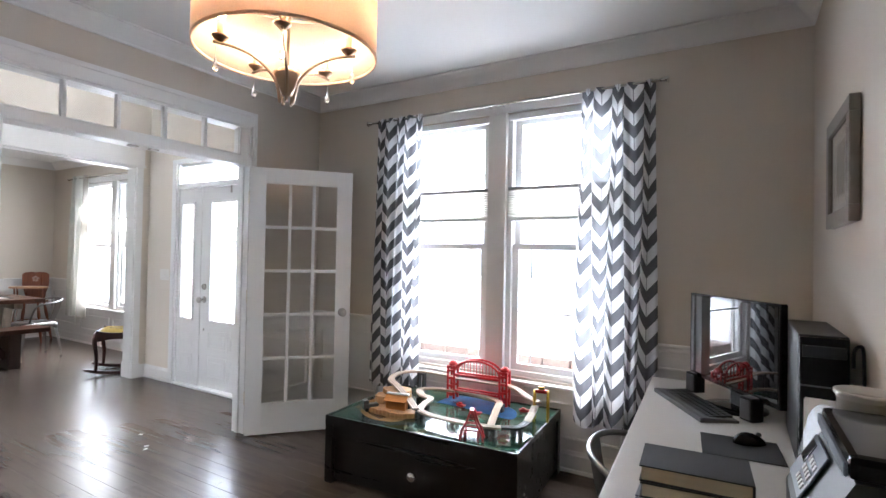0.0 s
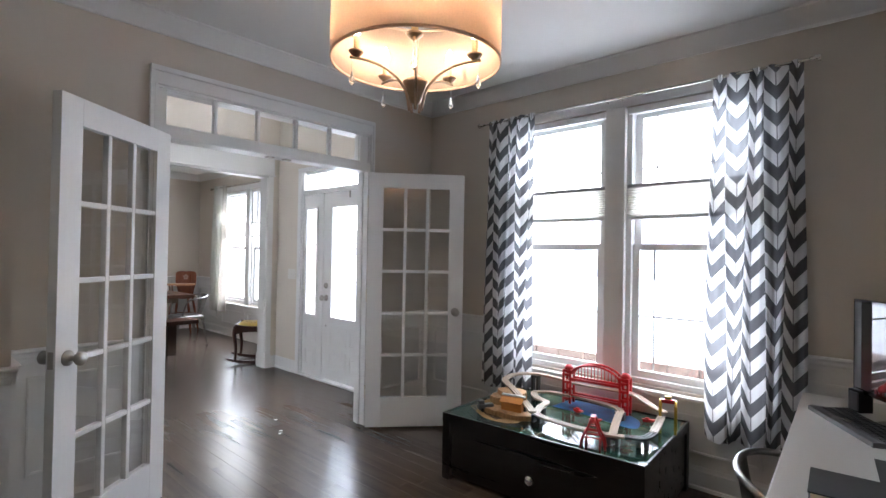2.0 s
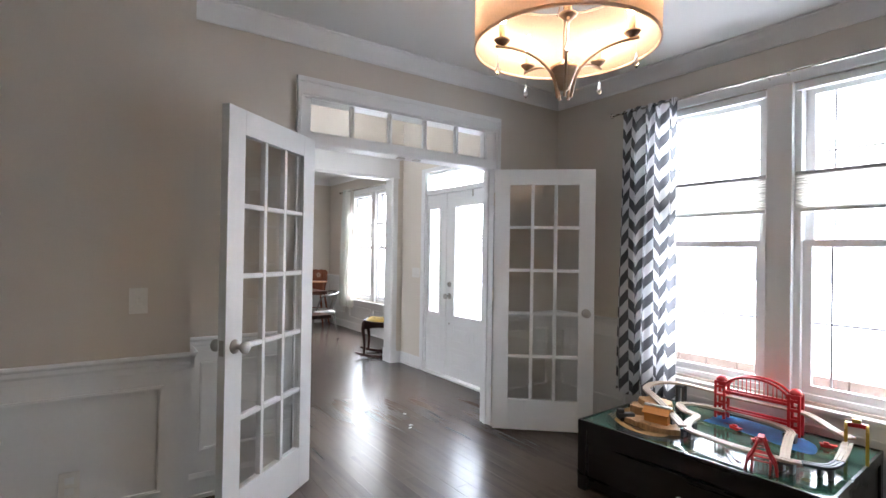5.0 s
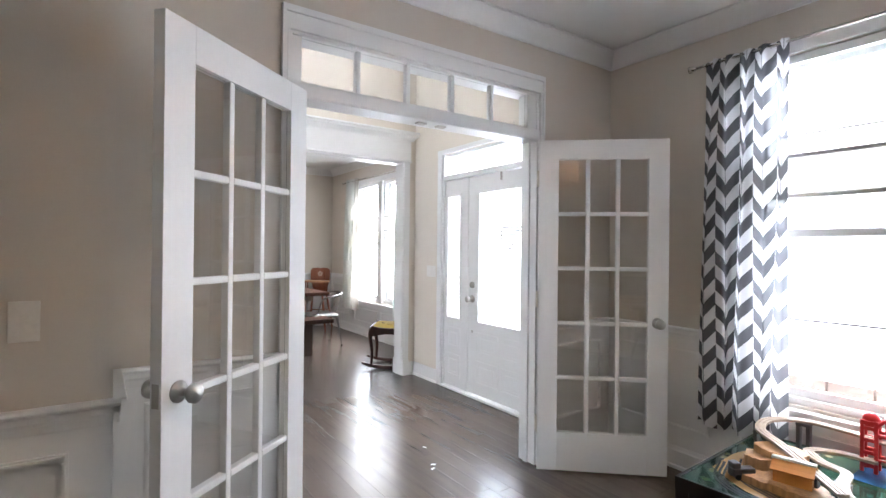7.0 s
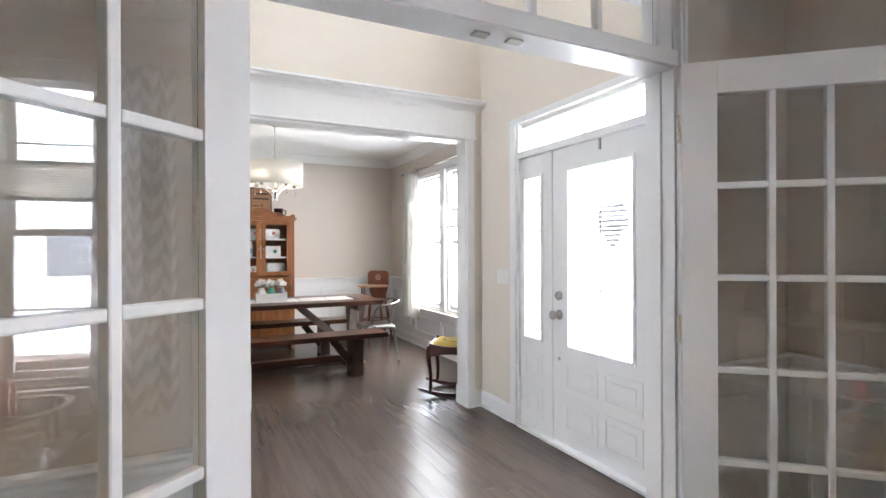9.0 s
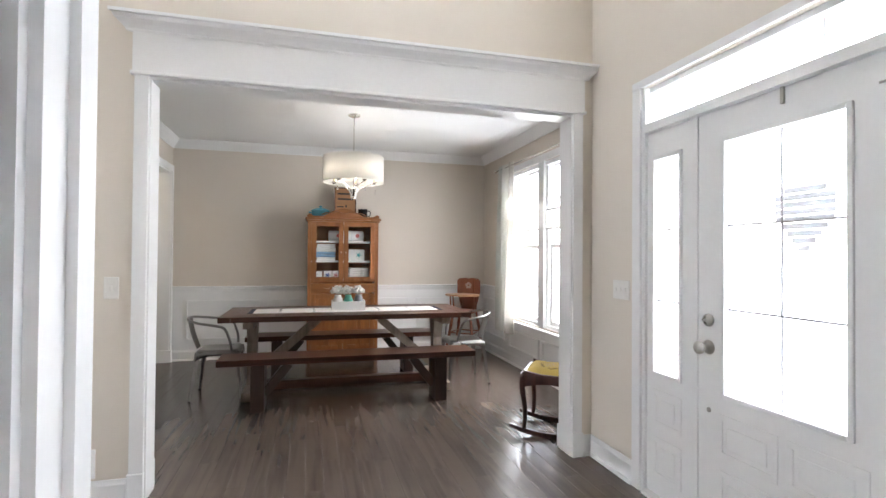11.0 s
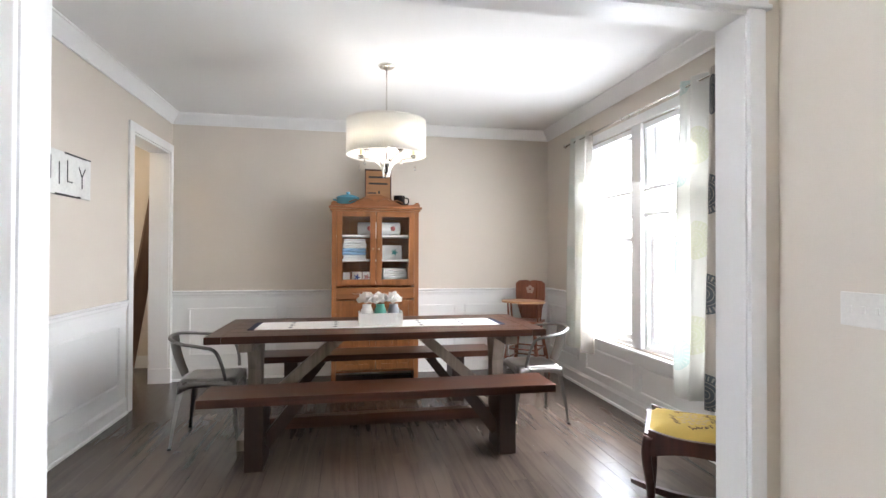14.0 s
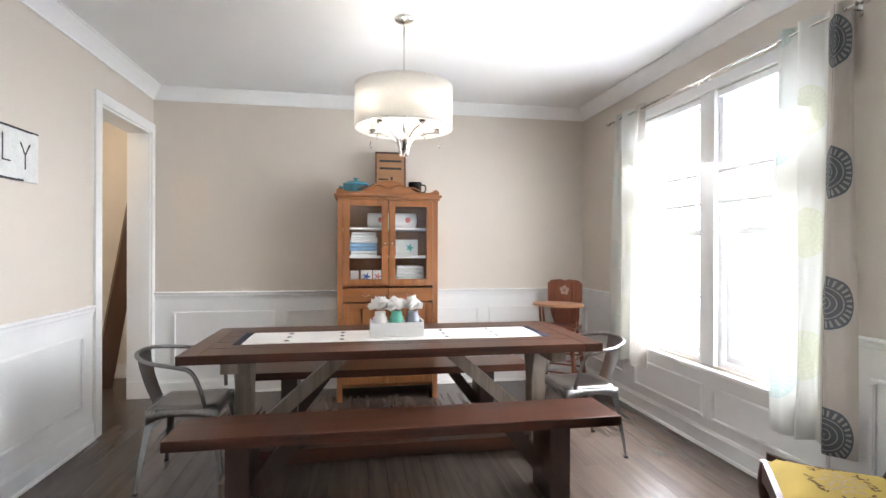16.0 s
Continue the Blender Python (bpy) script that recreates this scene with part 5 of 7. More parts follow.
def steel_chair(m, label):
    """A pressed-steel armchair: looks along local +y, seat centre over the origin."""
    c = thing("metal_chair", m, label, "chair", "steel chairs")
    bm = bmesh.new()
    n = 10
    rows = []
    for j in range(n + 1):
        row = []
        for i in range(n + 1):
            u, v = i / n * 2 - 1, j / n * 2 - 1
            w = 0.205 - 0.02 * (1 - v) / 2
            k = (abs(u) ** 6 + abs(v) ** 6) ** (1 / 6)
            e = max(0, k - 0.9) / 0.1
            row.append((u * w, v * 0.195, 0.452 - 0.012 * (1 - u * u) * (1 - v * v) - 0.02 * e * e))
        rows.append(row)
    sheet(bm, rows)
    rows2 = [[(p[0], p[1], p[2] - 0.004 if 0 < i < n and 0 < j < n else p[2]) for i, p in enumerate(r)] for j, r in enumerate(rows)]
    sheet(bm, rows2)
    bmesh.ops.remove_doubles(bm, verts=bm.verts, dist=1e-5)
    seat = part("seat", bm, M_STEEL, c)
    for a, b in (((-0.19, -0.18), (0.19, -0.18)), ((-0.2, 0.185), (0.2, 0.185)), ((-0.19, -0.18), (-0.2, 0.185)), ((0.19, -0.18), (0.2, 0.185))):
        bm = bmesh.new()
        d = Vector((b[0] - a[0], b[1] - a[1], 0)).normalized()
        s = Vector((-d.y, d.x, 0)) * 0.003
        p0, p1 = Vector((*a, 0)), Vector((*b, 0))
        m8 = 12
        up = [p0.lerp(p1, k / m8) + Vector((0, 0, 0.436)) for k in range(m8 + 1)]
        lo = [q - Vector((0, 0, 0.035 + 0.045 * abs(2 * k / m8 - 1) ** 3)) for k, q in enumerate(up)]
        sheet(bm, [[q + s for q in up], [q + s for q in lo]])
        sheet(bm, [[q - s for q in up], [q - s for q in lo]])
        bmesh.ops.bridge_loops(bm, edges=[e for e in bm.edges if e.is_boundary])
        part("apron", bm, M_STEEL, seat)
    for sx in (-1, 1):
        for sy in (-1, 1):
            bm = bmesh.new()
            line = bend([(sx * 0.178, sy * 0.168, 0.44), (sx * 0.192, sy * 0.186, 0.36), (sx * 0.215, sy * 0.208, 0.18), (sx * 0.232, sy * 0.225, 0.004)], 5)
            ws = [0.050 - 0.035 * k / (len(line) - 1) for k in range(len(line))]
            o, q = Vector((-sx, 0, 0)), Vector((0, -sy, 0))
            rows = []
            for p, w in zip(line, ws):
                rows.append([p + o * w, p + (o + q) * 0.002, p + q * w])
            sheet(bm, rows, False)
            rows = [[r[0] + q * 0.005, r[1] + (o + q) * 0.006, r[2] + o * 0.005] for r in rows]
            sheet(bm, rows, False)
            leg = part("leg", bm, M_STEEL, c)
            bm = bmesh.new()
            box(bm, *sorted((sx * 0.236, sx * 0.212)), *sorted((sy * 0.229, sy * 0.205)), 0, 0.014, 0.003)
            part("foot_cap", bm, M_BLACK, leg, "black rubber foot cap")
    bm = bmesh.new()
    hoop = bend([(-0.225, 0.13, 0.452), (-0.252, 0.115, 0.55), (-0.262, 0.07, 0.655), (-0.262, -0.02, 0.685), (-0.235, -0.15, 0.705), (-0.14, -0.245, 0.725), (0, -0.275, 0.732), (0.14, -0.245, 0.725), (0.235, -0.15, 0.705), (0.262, -0.02, 0.685), (0.262, 0.07, 0.655), (0.252, 0.115, 0.55), (0.225, 0.13, 0.452)], 6)
    tube(bm, hoop, 0.0115, 10)
    part("arm_hoop", bm, M_STEEL, c)
    bm = bmesh.new()
    rows = []
    for k in range(9):
        g = k / 8
        w = 0.075 + 0.018 * g
        rows.append([(w * u, -0.192 - 0.078 * g - 0.012 * math.sin(math.pi * g) + 0.012 * (u * u) * 0.6, 0.448 + 0.284 * g) for u in (-1, -0.6, -0.2, 0.2, 0.6, 1)])
    sheet(bm, rows)
    sheet(bm, [[(p[0], p[1] - 0.003, p[2]) for p in r] for r in rows])
    part("back_splat", bm, M_STEEL, c)
    return c


CH = "galvanised steel armchair with a curved hoop back"
steel_chair(pose(-0.635, 4.12, 0, 0, 0, -86), CH + ", pushed under the desk")

# monitor
mo = thing("monitor", pose(-0.497, 4.772, DZ, 0, 0, -55.5), "flat black glossy computer monitor on a desk stand", "monitor")
one_box("bezel", (-0.30, 0.30, 0.0, 0.03, 0.080, 0.475), M_GLOSSBLACK, mo, 0.005)
one_box("screen", (-0.288, 0.288, -0.0015, 0.001, 0.102, 0.463), M_SCREEN, mo, 0, "dark glossy screen, switched off")
one_box("back_shell", (-0.2, 0.2, 0.03, 0.055, 0.125, 0.425), M_BLACK, mo, 0.012)
one_box("neck", (-0.035, 0.035, 0.03, 0.05, 0.012, 0.2), M_BLACK, mo, 0.006)
bm = bmesh.new()
lathe(bm, [(0, 0), (0.125, 0), (0.125, 0.006), (0.06, 0.013), (0, 0.014)], (0, 0.03, 0), 32)
part("stand_base", bm, M_GLOSSBLACK, mo)
for x, y in ((-0.64, 4.995), (-0.415, 4.63)):
    sp = thing("speaker", pose(x, y, DZ, 0, 0, -45), "small black desktop loudspeaker beside the monitor", "speaker", "desk speakers")
    one_box("cabinet", (-0.03, 0.03, -0.03, 0.03, 0, 0.095), M_BLACK, sp, 0.006)
    one_box("grille", (-0.024, 0.024, -0.034, -0.029, 0.01, 0.085), M_GREYPL, sp, 0.004)
# keyboard
kb = thing("keyboard", pose(-0.632, 4.72, DZ, 0, 0, -60.5), "black computer keyboard on the white desk", "keyboard")
bm = bmesh.new()
prism(bm, [(-0.075, 0), (0.075, 0), (0.075, 0.017), (0.06, 0.019), (-0.075, 0.009)], 0.45, Matrix.Translation((-0.225, 0, 0)) @ Matrix.Rotation(-math.pi / 2, 4, "Z"))
part("case", bm, M_GREYPL, kb)
keys = bmesh.new()
for r in range(5):
    for c in range(15):
        x = -0.205 + c * 0.0275
        y = -0.055 + r * 0.024
        z = 0.0105 + (y + 0.075) / 0.15 * 0.0085
        box(keys, x, x + 0.023, y, y + 0.020, z - 0.002, z + 0.006)
tagged(part("keys", keys, M_BLACK, kb), kind="stuff")
# mouse mat and mouse
mm = thing("mouse_mat", pose(-0.452, 4.262, DZ, 0, 0, 5), "black cloth mouse mat", "mouse mat")
one_box("mat", (-0.118, 0.118, -0.11, 0.11, 0, 0.003), M_COVER, mm, 0.001)
ms = thing("computer_mouse", pose(-0.425, 4.325, DZ + 0.0035, 0, 0, -62), "black glossy computer mouse on its mat", "mouse")
bm = bmesh.new()
bmesh.ops.create_uvsphere(bm, u_segments=20, v_segments=12, radius=1)
for v in bm.verts:
    v.co = Vector((v.co.x * 0.031, v.co.y * 0.055, max(0.0, v.co.z) * 0.036 * (1 - 0.25 * v.co.y)))
for f in bm.faces:
    f.smooth = True
part("shell", bm, M_GLOSSBLACK, ms)
bm = bmesh.new()
tube(bm, [(-0.004, 0.03, 0.03), (0.004, 0.03, 0.03)], 0.008, 12)
part("wheel", bm, M_GREYPL, ms)
# books
for k, (dz, w, h, r, cl) in enumerate(((0.0, 0.27, 0.012, -2, M_SILVERPL), (0.0125, 0.262, 0.04, 3, M_COVER), (0.053, 0.26, 0.042, 1, M_COVER))):
    bk = thing("book", pose(-0.557, 3.778, DZ + dz, 0, 0, r + 3), ("thin grey folder" if k == 0 else "thick black cloth-bound book, cream page edges") + ", stacked on the desk", "book", "stacked books")
    l2 = 0.088
    one_box("page_block", (-w / 2 + 0.006, w / 2 - 0.006, -l2 + 0.005, l2 - 0.006, 0.004, h - 0.004), M_PAPER if k else M_WHITEPAPER, bk)
    bm = bmesh.new()
    box(bm, -w / 2, w / 2, -l2, l2, h - 0.004, h, 0.0012)
    box(bm, -w / 2, w / 2, -l2, l2, 0, 0.004, 0.0012)
    box(bm, w / 2 - 0.005, w / 2, -l2, l2, 0.004, h - 0.004)
    part("cover", bm, cl, bk)
# computer tower
tw = thing("computer_tower", pose(0, 0, DZ), "black desktop computer tower on the desk", "computer")
one_box("case", (-0.302, EX - 0.045, 4.19, 4.65, 0, 0.41), M_BLACK, tw, 0.006)
one_box("front_bezel", (-0.300, EX - 0.047, 4.168, 4.191, 0.004, 0.406), M_GLOSSBLACK, tw, 0.006)
one_box("bezel_groove", (-0.296, EX - 0.051, 4.166, 4.17, 0.255, 0.26), M_GREYPL, tw)
one_box("drive_door", (-0.293, EX - 0.055, 4.164, 4.169, 0.345, 0.38), M_BLACK, tw, 0.002)
cb3 = thing("cable", pose(0, 0, 0), "black bent cable standing behind the computer tower", "cable")
bm = bmesh.new()
tube(bm, bend([(-0.180, 4.10, 1.085), (-0.179, 4.10, 1.13), (-0.168, 4.10, 1.148), (-0.158, 4.10, 1.13), (-0.156, 4.10, 1.0), (-0.158, 4.10, DZ)], 5), 0.0045, 8)
part("lead", bm, M_BLACK, cb3)
# bin with crumpled paper
pb = thing("paper_bin", pose(-0.196, 3.835, DZ), "small white plastic bin on the desk", "bin")
bm = bmesh.new()
lathe(bm, [(0, 0.003), (0.043, 0.003), (0.053, 0.300), (0.064, 0.318), (0.064, 0.325), (0.058, 0.325), (0.048, 0.0), (0, 0.0)], seg=28)
part("bucket", bm, M_DESK, pb)
ps = thing("loose_papers", pose(-0.255, 3.955, DZ), "cream loose papers standing on end behind the printer", "paper")
for k in range(7):
    bm = bmesh.new()
    box(bm, -0.05, 0.05, -0.0004, 0.0004, 0.0, 0.22 + 0.012 * (k * 3 % 5))
    bmesh.ops.transform(bm, matrix=Matrix.Translation((0.004 * (k % 3), -0.03 + 0.009 * k, 0)) @ Matrix.Rotation(math.radians(3 * (k % 3) - 3), 4, "Z"), verts=bm.verts)
    part("sheet", bm, M_WHITEPAPER, ps)
# printer
pr = thing("printer", pose(-0.262, 3.585, DZ, 0, 0, -90) @ Matrix.Diagonal((1, 1, 1.1, 1)), "black and silver all-in-one printer with a clear paper tray", "printer")
bm = bmesh.new()
prism(bm, [(-0.095, 0), (0.095, 0), (0.095, 0.225), (-0.02, 0.225), (-0.095, 0.10)], 0.36, Matrix.Translation((-0.18, 0, 0)) @ Matrix.Rotation(math.pi / 2, 4, "Z") @ Matrix.Scale(-1, 4, (0, 1, 0)))
part("body", bm, M_BLACK, pr)
one_box("scanner_lid", (-0.178, 0.178, -0.03, 0.094, 0.226, 0.268), M_GLOSSBLACK, pr, 0.014, "gloss black scanner lid")
one_box("lid_edge", (-0.176, 0.17, -0.036, -0.029, 0.230, 0.252), M_SILVERPL, pr, 0.003, "silver lid edge")
PM = Matrix.Translation((0, -0.0595, 0.1645)) @ Matrix.Rotation(math.radians(59.0), 4, "X")
bm = bmesh.new()
box(bm, -0.165, 0.012, -0.05, 0.05, 0.0, 0.006, 0.002)
bmesh.ops.transform(bm, matrix=PM, verts=bm.verts)
panel = part("control_panel", bm, M_SILVERPL, pr, "silver-blue sloping control panel")
bm = bmesh.new()
box(bm, -0.15, -0.095, -0.005, 0.04, 0.006, 0.009, 0.001)
bmesh.ops.transform(bm, matrix=PM, verts=bm.verts)
part("display", bm, M_SCREEN, panel)
for i in range(4):
    for j in range(3):
        bm = bmesh.new()
        box(bm, -0.08 + 0.022 * i, -0.066 + 0.022 * i, -0.035 + 0.022 * j, -0.022 + 0.022 * j, 0.006, 0.0095, 0.0015)
        bmesh.ops.transform(bm, matrix=PM, verts=bm.verts)
        part("button", bm, M_DESK, panel)
bm = bmesh.new()
arc = [(0.075 * math.cos(math.pi * k / 12), 0.22 + 0.05 * math.sin(math.pi * k / 12)) for k in range(13)]
prism(bm, [(0.075, 0), *arc, (-0.075, 0)], 0.004, Matrix.Translation((-0.19, -0.07, 0.0)) @ Matrix.Rotation(math.radians(20), 4, "Z") @ Matrix.Rotation(math.radians(-14), 4, "X"))
tr = part("paper_tray", bm, M_CLEAR, pr, "clear acrylic paper tray")
tr.visible_shadow = False

# picture on the east wall
pf = thing("picture_frame", pose(EX - 0.002, 4.555, 1.723), "small print in a wide taupe picture frame with a pale mount", "picture")
w, h, f = 0.245, 0.205, 0.055
bm = bmesh.new()
for q in ((-w, w, h - f, h), (-w, w, -h, -h + f), (-w, -w + f, -h + f, h - f), (w - f, w, -h + f, h - f)):
    box(bm, -0.032, -0.001, q[0], q[1], q[2], q[3], 0.004)
part("moulding", bm, M_FRAMEWOOD, pf)
one_box("mount", (-0.016, -0.012, -w + f, w - f, -h + f, h - f), M_WHITEPAPER, pf)
one_box("print", (-0.0185, -0.0165, -0.075, 0.075, -0.095, 0.095), surface("dim_grey_print", (0.16, 0.17, 0.16), 0.6, var=0.6, scale=18), pf)
gp = one_box("glazing", (-0.024, -0.022, -w + f, w - f, -h + f, h - f), M_GLASS, pf)
gp.visible_shadow = False


def switch(name, m, n, label):
    """A wall plate with n rocker switches; face along local +x."""
    s = thing(name, m, label, "light switch", "light switches")
    w = 0.036 + 0.023 * (n - 1)
    one_box("plate", (0.0005, 0.006, -w, w, -0.058, 0.058), M_SWITCH, s, 0.003)
    for k in range(n):
        y = (k - (n - 1) / 2) * 0.046
        one_box("toggle", (0.006, 0.011, y - 0.006, y + 0.006, -0.012, 0.012), M_SWITCH, s, 0.002)
    return s


switch("light_switch", pose(JX + 0.001, 2.355, 1.135), 1, "white wall plate with a single toggle switch")
switch("light_switch", pose(-5.76, FY - 0.001, 1.13, 0, 0, -90), 3, "wide white wall plate with three toggle switches")
switch("light_switch", pose(OX + 0.001, 2.50, 1.145), 1, "white wall plate with a single toggle switch")
ol = thing("wall_outlet", pose(JX + 0.0065, 2.12, 0.37), "white double wall outlet on the wainscot", "outlet")
one_box("plate", (0.0005, 0.006, -0.036, 0.036, -0.058, 0.058), M_SWITCH, ol, 0.003)
for z in (-0.022, 0.022):
    one_box("socket", (0.006, 0.0075, -0.016, 0.016, z - 0.014, z + 0.014), M_TRIM, ol, 0.0005)
vn = thing("wall_vent", pose(OX + 0.001, 2.10, 0.19), "white slatted return-air grille low on the wall", "vent")
for q in ((-0.34, 0.34, 0.085, 0.11), (-0.34, 0.34, -0.04, -0.015), (-0.34, -0.315, -0.015, 0.085), (0.315, 0.34, -0.015, 0.085)):
    one_box("frame", (0.0005, 0.012, q[0], q[1], q[2], q[3]), M_TRIM, vn, 0.002)
for k in range(6):
    one_box("slat", (0.001, 0.009, -0.315, 0.315, -0.008 + 0.015 * k, 0.0 + 0.015 * k), M_TRIM, vn)


# ---- dining room materials ----
M_WALNUT = wood("dark_walnut_stain", (0.006, 0.0026, 0.002), (0.088, 0.031, 0.017), 0.33, along=1, scale=0.6, objvar=0.04, bump=0.0007, spread=0.05)
M_WALNUT.node_tree.nodes["Principled BSDF"].inputs["Specular IOR Level"].default_value = 0.35
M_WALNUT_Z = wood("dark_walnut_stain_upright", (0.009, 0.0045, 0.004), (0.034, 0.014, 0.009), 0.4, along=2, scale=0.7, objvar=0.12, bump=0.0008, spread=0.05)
M_GREYWOOD = wood("weathered_grey_brown_wood", (0.10, 0.078, 0.060), (0.30, 0.245, 0.20), 0.5, along=2, scale=1.0, objvar=0.1)
M_OAK = wood("golden_oak", (0.11, 0.037, 0.011), (0.27, 0.105, 0.034), 0.32, along=2, scale=1.0, objvar=0.12)
M_OAK_Y = wood("golden_oak_crosswise", (0.11, 0.037, 0.011), (0.27, 0.105, 0.034), 0.32, along=1, scale=1.0, objvar=0.12)
M_MAPLE = wood("red_brown_maple", (0.10, 0.030, 0.016), (0.24, 0.080, 0.042), 0.3, along=2, scale=1.2, objvar=0.1)
M_MAHOG = wood("dark_mahogany", (0.018, 0.006, 0.005), (0.062, 0.019, 0.014), 0.38, along=2, scale=1.3, objvar=0.05)
M_RUNNER = surface("white_linen_runner", (0.76, 0.74, 0.71), 0.85, var=0.06, grain=300)
M_INK = surface("dark_slate_print", (0.10, 0.105, 0.12), 0.85, var=0.2)
M_NAVY = surface("navy_stitched_border", (0.03, 0.04, 0.075), 0.85)
M_PLANTER = wood("whitewashed_grey_board", (0.40, 0.40, 0.39), (0.62, 0.61, 0.59), 0.7, along=1, scale=1.2)
M_MILK = surface("white_painted_jar", (0.74, 0.72, 0.70), 0.3, var=0.08)
M_TEAL = surface("teal_painted_jar", (0.10, 0.40, 0.31), 0.3, var=0.12)
M_SLATE = surface("grey_painted_jar", (0.20, 0.21, 0.24), 0.3, var=0.1)
M_PETAL = cloth("white_petal", (0.88, 0.87, 0.85), 0.4)
M_TOWEL = surface("white_towelling", (0.74, 0.74, 0.74), 0.95, var=0.08, bump=0.003, grain=160)
M_BLUETOWEL = surface("pale_blue_towelling", (0.22, 0.38, 0.60), 0.95, var=0.1, bump=0.003, grain=160)
M_ENAMEL = surface("sky_blue_enamel", (0.13, 0.40, 0.56), 0.2, var=0.1)
M_BLACKENAMEL = surface("black_enamel", (0.012, 0.012, 0.014), 0.2)
M_NEEDLE = surface("yellow_needlepoint", (0.58, 0.42, 0.10), 0.9, var=0.1, bump=0.002, grain=350)
M_ROSE = surface("needlepoint_cream_and_rose", (0.52, 0.40, 0.22), 0.9, var=0.35, scale=40, grain=350)
M_LEAF = surface("needlepoint_brown_leaf", (0.16, 0.10, 0.04), 0.9, var=0.3)
M_SIGN = surface("distressed_white_board", (0.66, 0.66, 0.64), 0.7, var=0.14, scale=12, grain=90)
M_LETTER = surface("black_sign_paint", (0.02, 0.02, 0.022), 0.6, var=0.15)


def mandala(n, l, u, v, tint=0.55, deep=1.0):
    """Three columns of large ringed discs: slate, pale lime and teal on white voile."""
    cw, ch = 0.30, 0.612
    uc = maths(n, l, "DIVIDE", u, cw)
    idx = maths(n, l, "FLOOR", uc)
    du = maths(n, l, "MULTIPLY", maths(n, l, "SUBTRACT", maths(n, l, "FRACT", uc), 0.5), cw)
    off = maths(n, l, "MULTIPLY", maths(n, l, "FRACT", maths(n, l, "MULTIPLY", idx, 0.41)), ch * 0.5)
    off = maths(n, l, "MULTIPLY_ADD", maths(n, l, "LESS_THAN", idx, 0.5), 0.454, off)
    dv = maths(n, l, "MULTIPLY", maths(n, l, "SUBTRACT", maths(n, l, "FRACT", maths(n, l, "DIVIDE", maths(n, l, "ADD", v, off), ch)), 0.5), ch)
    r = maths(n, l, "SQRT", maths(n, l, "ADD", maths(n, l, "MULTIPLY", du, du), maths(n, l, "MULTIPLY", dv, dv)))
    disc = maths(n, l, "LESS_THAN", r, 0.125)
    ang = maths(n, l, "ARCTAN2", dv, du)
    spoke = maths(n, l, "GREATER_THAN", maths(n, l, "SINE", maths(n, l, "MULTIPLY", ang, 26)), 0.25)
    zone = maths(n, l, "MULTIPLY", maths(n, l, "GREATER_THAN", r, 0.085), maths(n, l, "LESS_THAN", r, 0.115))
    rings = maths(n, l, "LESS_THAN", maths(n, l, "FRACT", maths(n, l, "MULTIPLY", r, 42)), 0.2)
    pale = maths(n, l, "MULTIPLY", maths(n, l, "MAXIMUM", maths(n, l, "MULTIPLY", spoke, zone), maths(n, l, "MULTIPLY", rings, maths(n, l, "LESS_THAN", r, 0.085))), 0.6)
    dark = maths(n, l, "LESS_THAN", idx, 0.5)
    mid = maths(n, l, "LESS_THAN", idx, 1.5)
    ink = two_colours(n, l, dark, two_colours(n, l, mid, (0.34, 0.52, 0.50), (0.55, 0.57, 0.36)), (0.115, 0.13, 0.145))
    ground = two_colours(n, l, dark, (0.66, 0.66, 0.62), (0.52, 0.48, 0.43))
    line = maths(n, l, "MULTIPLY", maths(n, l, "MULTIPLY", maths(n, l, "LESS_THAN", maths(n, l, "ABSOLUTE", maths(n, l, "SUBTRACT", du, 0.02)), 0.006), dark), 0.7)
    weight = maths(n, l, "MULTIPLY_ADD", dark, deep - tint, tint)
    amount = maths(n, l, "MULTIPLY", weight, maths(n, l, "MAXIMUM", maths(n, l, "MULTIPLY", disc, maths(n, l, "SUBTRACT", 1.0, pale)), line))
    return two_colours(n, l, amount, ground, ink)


M_MANDALA = printed_cloth("white_voile_with_ringed_discs", mandala, 0.08)
# same disc print, its ink weakened in the colour to suggest backlight
M_BACKLIT = printed_cloth("white_voile_discs_paled_for_backlight", lambda n, l, u, v: mandala(n, l, u, v, 0.2, 0.22), 0.3, 0.03)
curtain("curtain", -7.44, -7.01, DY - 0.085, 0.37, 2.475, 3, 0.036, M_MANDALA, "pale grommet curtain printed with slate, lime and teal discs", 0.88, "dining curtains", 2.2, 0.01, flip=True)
curtain("curtain", -9.14, -8.66, DY - 0.085, 0.40, 2.475, 3, 0.034, M_BACKLIT, "pale sheer grommet curtain, discs paled as if backlit", 0.88, "dining curtains", 2.6, 0.01, flip=True)
curtain_rod("curtain_rod", -9.20, -6.99, DY - 0.085, 2.435, DY, "thin polished nickel curtain rod above the dining window")


